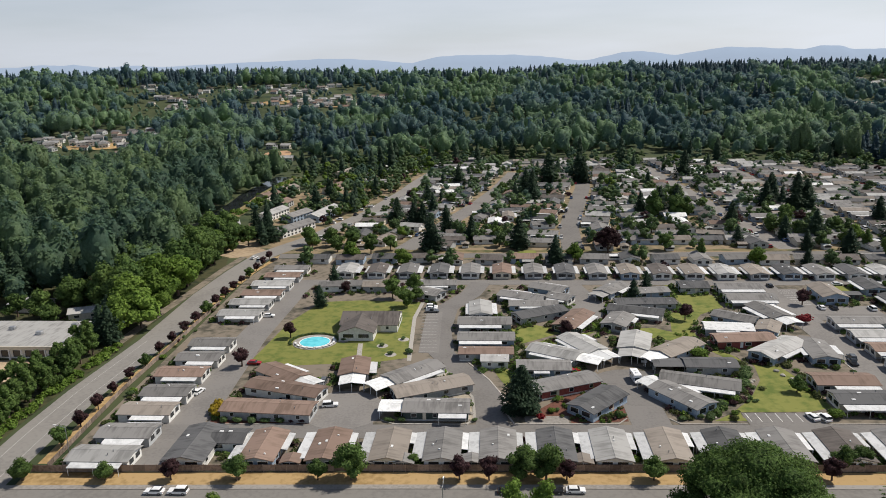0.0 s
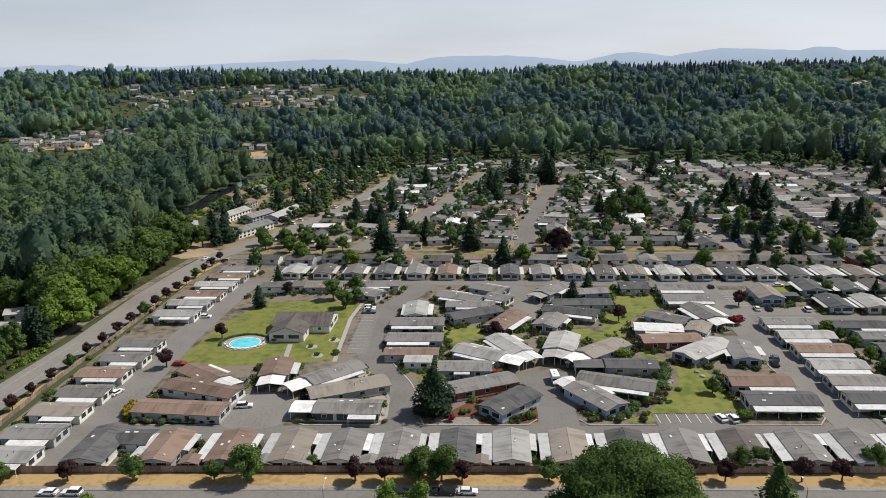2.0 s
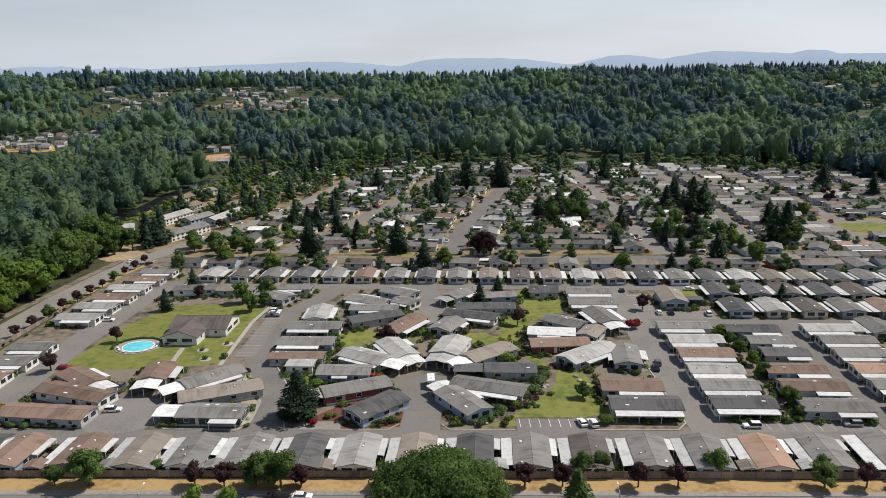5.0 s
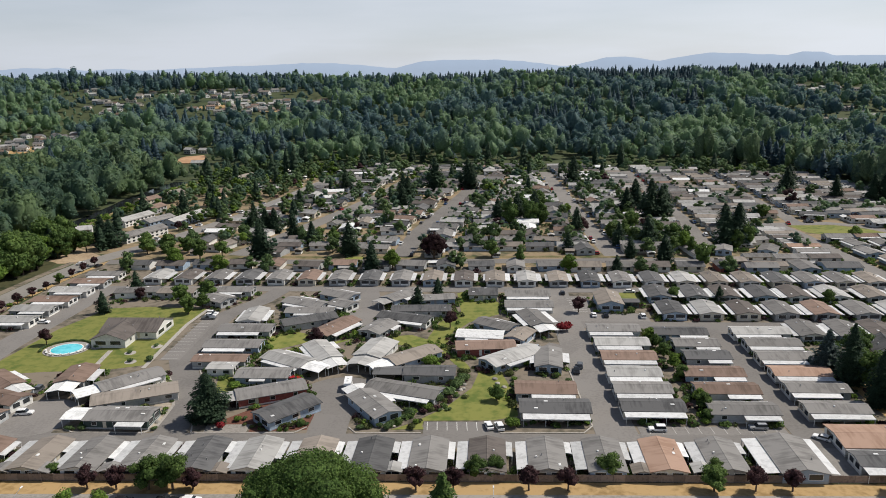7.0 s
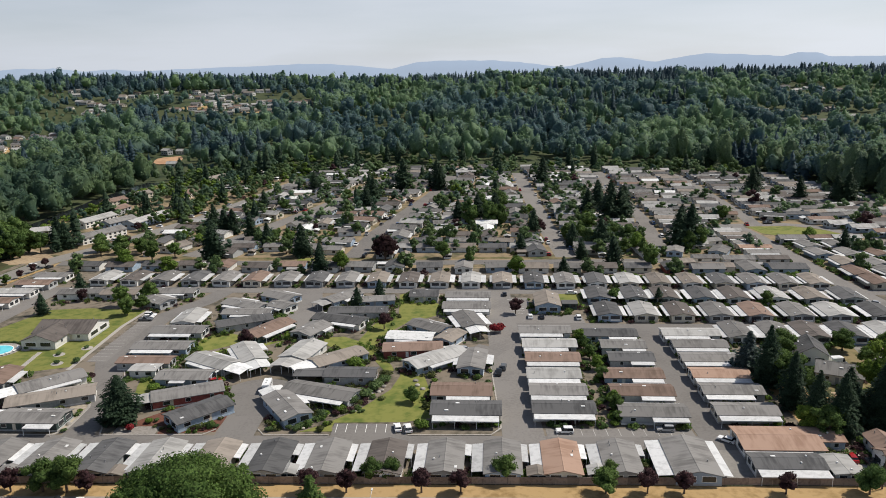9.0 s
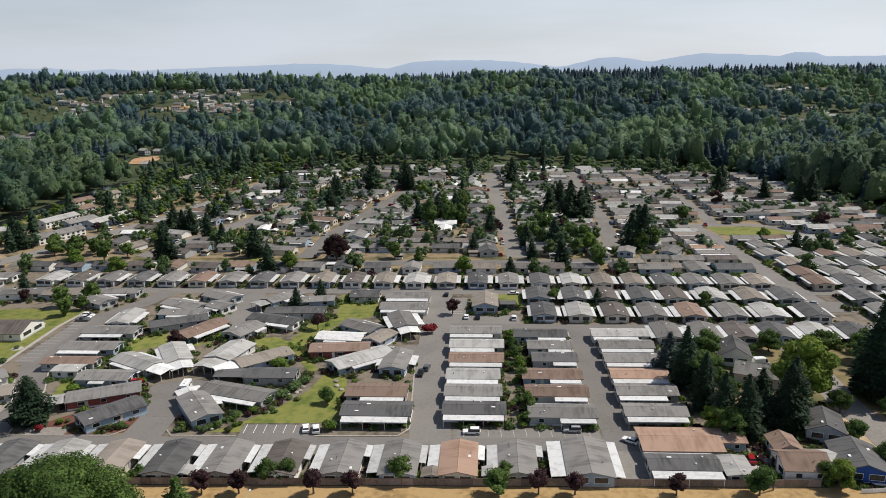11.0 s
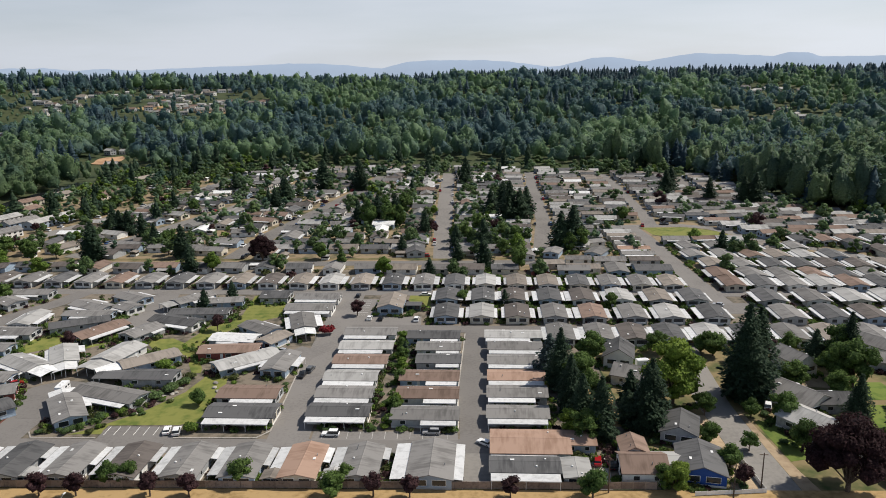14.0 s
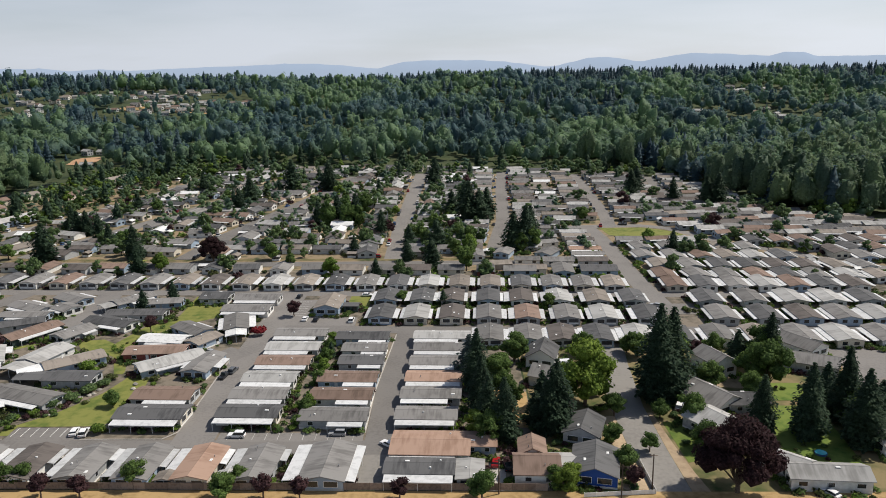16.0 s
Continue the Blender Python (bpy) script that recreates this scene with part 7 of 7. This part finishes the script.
for leaf, n, word in (("leaf_green", 700, "green"), ("leaf_olive", 500, "olive"), ("leaf_bright", 140, "light green")):
    spots = []
    for _ in range(n):
        x, y = rr.uniform(160, 400), rr.choice((247.5, 248.5, 286.5, 210.5, 287.5, 298, 314, 330, 346, 266)) + rr.uniform(-2, 2)
        if clear_of_homes(x, y, 0.1) and not on_street(x, y, 0.8):
            spots.append((x, y, rr.uniform(0.5, 1.2) if y < 280 else rr.uniform(0.7, 1.7)))
    scatter_mesh("row_shrubs", far_bush, spots, leaf, word + " shrubs between the rows of homes", "shrubs")
def rock(seed):
    """A weathered boulder, bedded into the soil."""
    r = random.Random(seed)
    bm = bmesh.new()
    bmesh.ops.create_icosphere(bm, subdivisions=2, radius=0.5)
    for p in bm.verts:
        p.co *= 1 + 0.45 * noise.noise(p.co * 2.2 + Vector((seed, 0, 0)))
        p.co.z = max(p.co.z * r.uniform(0.66, 0.72), -0.15) + 0.12
    me = bpy.data.meshes.new("rock")
    bm.to_mesh(me)
    bm.free()
    me.materials.append(MATS["boulder"])
    return me


ROCKS = [rock(k) for k in range(5)]
rr = random.Random(91)
for x0, y0, x1, y1, n in ((4.6, 156, 7.0, 166, 9), (1.0, 168, 5.5, 182, 8), (70, 164.5, 74, 170, 6), (75, 171, 80.5, 185, 9), (87.5, 178, 91, 191, 7), (106.6, 158, 108.2, 186, 10), (20, 158, 41, 160, 6), (54, 156, 64, 159, 6), (46, 205, 58, 209, 5)):
    for _ in range(n):
        x, y = rr.uniform(x0, x1), rr.uniform(y0, y1)
        if clear_of_homes(x, y, 0.4) and not on_street(x, y, 0.2):
            ob = new("boulder", ROCKS[rr.randrange(5)])
            k = rr.uniform(0.7, 1.7)
            ob.matrix_basis = pose(*site(x, y), 0.06, 0, 0, rr.uniform(0, 360)) @ Matrix.Diagonal((k, k * rr.uniform(0.7, 1.2), k * rr.uniform(0.7, 1.0), 1))
            tagged(ob, "grey weathered boulder in a gravel garden bed", "boulder", "garden boulders")


def camper_van(x, y, turn):
    """A white motorhome: sloped cab, tall living body with an overhang, windows, four wheels."""
    ob = root("camper_van", x, y, 0.09, turn, "white motorhome with dark windows standing on the turning circle", "camper van")
    ob.scale = (1, 1, 1)
    prof = [(-3.2, 0.45), (2.3, 0.45), (3.3, 0.5), (3.3, 0.95), (2.45, 1.15), (1.95, 1.95), (2.25, 2.05), (2.15, 2.75), (1.7, 2.9), (-3.05, 2.9), (-3.2, 2.75)]
    n = len(prof)
    v = [(px, w, pz) for w in (-1.12, 1.12) for px, pz in prof]
    f = [tuple(range(n)), tuple(range(2 * n - 1, n - 1, -1))] + [(i, n + i, n + (i + 1) % n, (i + 1) % n) for i in range(n)]
    part("body", mesh_of("body", v, f, "car_white"), ob)
    v = [(2.47, -1.0, 1.2), (2.47, 1.0, 1.2), (1.99, 1.0, 1.92), (1.99, -1.0, 1.92), (2.53, -1.0, 1.2), (2.53, 1.0, 1.2), (2.05, 1.0, 1.92), (2.05, -1.0, 1.92)]
    part("windscreen", mesh_of("windscreen", v, BOX_FACES, "glass_dark"), ob)
    for j in (-1, 1):
        for px, ln, pz, hh in ((-2.1, 1.2, 1.6, 0.6), (-0.3, 1.1, 1.6, 0.6), (1.75, 0.7, 1.3, 0.5)):
            part("window", box_mesh(ln, 0.04, hh, "glass_dark"), ob, (px, j * 1.125, pz))
        part("stripe", box_mesh(5.4, 0.03, 0.14, "wall_grey"), ob, (-0.4, j * 1.125, 1.0), 0, "thin grey side stripe")
        for px in (-1.9, 2.25):
            wh = part("wheel", tube_mesh(0.37, 0.37, 0.24, "tyre", 12), ob, (px, j * 1.0 + 0.12, 0.37), 0, "", (90, 0))
            part("rim", tube_mesh(0.22, 0.22, 0.26, "metal_grey", 8), wh, (0, 0, -0.01))
        part("headlight", box_mesh(0.06, 0.3, 0.16, "trim_white"), ob, (3.3, j * 0.8, 0.72))
    part("roof_vent", box_mesh(0.6, 0.6, 0.14, "trim_white"), ob, (-1.2, 0, 2.9))
    part("roof_vent", box_mesh(0.8, 0.6, 0.2, "trim_white"), ob, (0.4, 0, 2.9))
    return ob


# ---- fence, pool, cars, lamps ----
paddle = root("paddling_pool", 254.9, 147.8, 0, 0, "small round blue paddling pool on the grass", "paddling pool")
part("rim", prism_mesh(disc(0, 0, 1.25, n=20), 0.0, 0.42, "car_blue" if "car_blue" in MATS else "wall_deep_blue"), paddle)
part("water", prism_mesh(disc(0, 0, 1.1, n=20), 0.3, 0.44, "pool_water"), paddle)
car(230.6, 170.6, 65, "white", "suv")
def board_fence(start, line, count, high, label, posts=True, mat="fence_wood"):
    """Panels and posts along a line of plan points, one bay after another."""
    ob = root("fence", *start, 0, 0, label, "fence", "", "structure")
    x0, y0 = site(*start)
    for i in range(count):
        (ax, ay), (bx, by) = site(*line(i)), site(*line(i + 1))
        turn = math.degrees(math.atan2(by - ay, bx - ax))
        part("panel", box_mesh(2.34, 0.06, high, mat), ob, (((ax + bx) / 2 - x0) / GRID, ((ay + by) / 2 - y0) / GRID, 0.1), turn)
        if posts:
            part("post", box_mesh(0.12, 0.12, high + 0.2, mat), ob, ((ax - x0) / GRID, (ay - y0) / GRID, 0), turn)
    return ob


board_fence((-84, 132.8), lambda i: (-84 + 2.4 * i, 132.8), 115, 1.55, "weathered brown-grey board fence along the verge")
board_fence((-80.6, 134), lambda i: (-80.6 + max(0, 2.4 * i - 36) * 0.06, 134 + 2.4 * i), 44, 1.3, "weathered board fence beside the west homes", posts=False)

board_fence((199.0, 130.6), lambda i: (199.0 + 2.4 * i, 130.6 + 0.2 * i), 6, 0.85, "low white board fence round the blue house's lawn", mat="trim_white")
board_fence((213.6, 131.8), lambda i: (213.6 - 0.02 * i, 131.8 + 2.4 * i), 6, 0.85, "low white board fence beside the residential road", mat="trim_white")

pool = root("swimming_pool", -37.6, 204.0, 0, 0, "kidney-round turquoise swimming pool with pale concrete deck", "swimming pool", "", "structure")
part("deck", prism_mesh(disc(0, 0, 6.6, 6.0), 0.0, 0.16, "concrete"), pool)
part("coping", prism_mesh(disc(0, 0, 4.7, 4.3), 0.1, 0.21, "trim_white"), pool)
part("water", prism_mesh(disc(0, 0, 4.4, 4.0), 0.1, 0.225, "pool_water"), pool, label="clear turquoise pool water")
for i in range(26):
    a = radians(20 + 180 * i / 25)
    shrub("green", -37.6 + 7.3 * math.cos(a), 204 + 6.7 * math.sin(a), 0.6, "in the hedge round the pool")
for i in range(9):
    a = radians(200 + 22 * i)
    lo = root("sun_lounger", -37.6 + 5.7 * math.cos(a), 204 + 5.2 * math.sin(a), 0.16, 22 * i + 110, "white plastic sun lounger on the pool deck", "sun lounger", "loungers round the pool")
    part("seat", box_mesh(1.3, 0.6, 0.08, "trim_white"), lo, (0, 0, 0.3))
    part("backrest", box_mesh(0.7, 0.6, 0.07, "trim_white"), lo, (-0.95, 0, 0.42), 0, "", (0, 35))
    for u in (-0.5, 0.5):
        for w in (-0.25, 0.25):
            part("leg", box_mesh(0.05, 0.05, 0.3, "trim_white"), lo, (u, w, 0))

CARS = [(-50.6, 125.2, 180, "white", "suv"), (-55.2, 125.2, 180, "white", "car"), (25.6, 125.4, 0, "white", "car"), (21.0, 125.4, 0, "dark", "pickup"), (12.6, 125.2, 0, "dark", "car"), (-26.8, 162.0, 10, "white", "suv"), (84.6, 156.2, 100, "white", "car"), (87.0, 155.9, 100, "white", "suv"), (123, 154.9, 180, "white", "suv"), (146.3, 156.0, 180, "silver", "suv"), (158.4, 151.0, 140, "white", "car"),
        (-3.6, 236, 0, "white", "suv"), (-3.4, 231.5, 0, "grey", "pickup"), (-3.6, 234, 0, "white", "car"), (124.5, 236.6, 90, "white", "car"), (128.3, 236.2, 90, "dark", "car"), (140.4, 235.6, 90, "white", "suv"), (143, 264.2, 0, "white", "car"), (97, 205.5, 20, "white", "suv"), (101, 206.5, 160, "silver", "car"), (110.5, 189, 80, "dark", "pickup"), (112, 192.5, 80, "grey", "suv"), (-61.0, 169.4, 72, "white", "car"), (-63.6, 170.4, 70, "silver", "car"), (-30.5, 174.6, -95, "grey", "suv"), (-51.5, 187.5, 0, "red", "car"),
        (-56.5, 226.5, 0, "white", "car"), (243, 250, 160, "white", "suv"), (248, 253, 150, "silver", "car"), (246, 247, 170, "white", "car"), (182.2, 143.2, 80, "red", "car"), (185.4, 141.6, 95, "dark", "car"), (184.6, 141.6, 95, "dark", "car"), (235.5, 167.5, 10, "white", "suv"), (234.5, 165.2, 10, "grey", "pickup"), (206.5, 196.5, 10, "white", "van"), (209, 193, 0, "silver", "car"), (248.5, 131.5, 120, "white", "car"), (34.5, 182.2, 30, "red", "car"), (55, 190.6, 80, "white", "car"), (109.0, 250.8, 90, "dark", "suv"), (-79.8, 300, 70, "white", "car"), (-76.4, 296, 75, "silver", "suv"), (-70.5, 296.5, 75, "dark", "car"), (118, 262, 90, "dark", "car")]
camper_van(49.6, 177.0, -88)
for x, y, t, c, k in CARS:
    car(x, y, t, c, k, near=y < 185)
rr = random.Random(51)
for pts in FAR_STREETS + [((-69.5, 321), (-61, 338), (-51.4, 366.4), (-38.4, 404.7), (-23.6, 471.6))]:
    for a, b in zip(pts[:-1], pts[1:]):
        d = Vector(b) - Vector(a)
        for k in range(int(d.length / 8)):
            kerbside = rr.random() < 0.5
            p = Vector(a) + d * rr.random() + Vector((rr.choice((-1, 1)) * (4.4 if kerbside else rr.uniform(6.5, 8.5)), 0))
            far_car(p.x, p.y, math.degrees(math.atan2(d.y, d.x)) + (0 if kerbside else 90), rr.choice(("white", "white", "silver", "dark", "red", "grey", "blue")), rr.choice(("car", "suv", "pickup")))


def street_lamp(x, y, turn, h=8.5):
    ob = root("street_lamp", x, y, 0.05, turn, "tall slim grey street lamp with curved arm", "street lamp", "street lamps")
    part("pole", tube_mesh(0.11, 0.07, h, "metal_grey"), ob)
    part("arm", tube_mesh(0.05, 0.04, 2.2, "metal_grey"), ob, (0, 0, h - 0.1), 0, "", (0, 75))
    part("lamp_head", box_mesh(0.7, 0.25, 0.14, "trim_white"), ob, (2.3, 0, h + 0.42))


street_lamp(0.5, 111.8, 90, 9.6)
street_lamp(82.7, 111.8, 90, 9.6)
street_lamp(-79.5, 140.5, 180, 6)
for x, y in ((213.3, 133.5), (182, 131.6), (206, 129.2)):
    ob = root("utility_pole", x, y, 0, 0, "weathered brown wooden utility pole", "utility pole", "utility poles")
    part("pole", tube_mesh(0.15, 0.10, 7.5, "bark"), ob)
    part("crossarm", box_mesh(1.6, 0.1, 0.1, "bark"), ob, (0, 0.1, 7.0))

# school: long flat-roofed block with an arcade
school = root("school_building", -122.5, 201.0, 0, 0, "long low white school block with flat roof and arcade", "school")
part("wall", box_mesh(33, 20, 3.6, "wall_white"), school)
part("roof", box_mesh(34.5, 21.5, 0.5, "roof_light"), school, (0, 0, 3.6))
part("fascia", box_mesh(34.7, 0.3, 0.9, "wall_cream"), school, (0, -10.9, 3.3))
for i in range(9):
    part("window", box_mesh(2.4, 0.1, 2.0, "glass_dark"), school, (-14.5 + 3.6 * i, -10.03, 0.7))
    part("column", box_mesh(0.4, 0.4, 3.3, "trim_white"), school, (-16.3 + 3.6 * i, -10.8, 0))
for x, y in ((-6, 3), (5, -1), (12, 6)):
    part("roof_unit", box_mesh(1.8, 1.4, 1.0, "metal_grey"), school, (x, y, 4.1))
sheet("courtyard", [(-140, 176), (-109, 176), (-106, 190), (-140, 190)], 0.04, "dirt", "bare tan earth courtyard before the school", "ground")
sheet("verge", strip([(-96.6, 200), (-94.2, 226), (-91.4, 250), (-88.2, 281), (-85, 303)], 3.2), 0.05, "lot_gravel", "dusty grey-tan shoulder of the road beneath the trees", "ground")
sheet("verge", [(-126, 330), (-115, 316), (-90, 301), (-84, 304), (-76, 313), (-92, 326), (-118, 338)][::-1], 0.042, "dirt", "bare dry earth between the wood and the road", "ground")
sheet("river", strip([(-128, 345), (-122.5, 372), (-121.5, 400), (-121.5, 430), (-122.5, 455), (-121, 480), (-116, 530)], 11), 0.03, "glass_dark", "dark still river between wooded banks", "water")
sheet("river_bank", strip([(-116, 362), (-113.5, 395), (-112, 425), (-113, 450), (-110.5, 480), (-104, 530)], 8), 0.04, "yard", "sunlit green grass bank of the river", "ground")
for _ in range(90):
    q = rr.random()
    BANK.append((float(np.interp(q, (0, 0.5, 1), (-115, -113, -105))) + rr.uniform(-4, 4), 352 + 175 * q, rr.uniform(0.8, 1.8)))
scatter_mesh("bank_shrubs", small_bush, BANK, "leaf_bright", "light green bushes along the road and river bank", "shrubs")
# hillside houses
rr = random.Random(61)
for x, y in HILL_HOUSES:
    far_home(x, y, rr.uniform(-40, 40), rr.uniform(6.5, 11), rr.uniform(5, 7), rr.choice(("roof_tan", "roof_brown", "roof_light", "roof_grey", "roof_light", "roof_grey")), rr.choice(("wall_white", "wall_cream", "wall_grey", "wall_white")), False, 0.5, rr.choice((2.8, 3.2, 4.2)), False)
far_homes_done()
for u, w, a, b, m, word in ((-149, 652, 12, 20, "orange_earth", "bare orange earth round a hillside house"), (-362, 660, 30, 10, "lawn", "pale green playing field among the houses"), (-194, 905, 30, 12, "dry_grass", "dry grass between hillside houses"), (-130, 882, 22, 10, "dry_grass", "dry grass between hillside houses"), (-325, 700, 40, 14, "dry_grass", "dry grass between hillside houses")):
    vv = [(px, py, terrain(px, py) + 0.6) for px, py in (ahead(u + (p[0] - u) * k, w + (p[1] - w) * k) for p, k in ((p, 1 + 0.35 * noise.noise((p[0] * 0.09, p[1] * 0.09, 4.0))) for p in disc(u, w, a, b, 16)))]
    tagged(new("clearing", mesh_of("clearing", vv, [tuple(range(16))], m)), word, "ground", "", "structure")
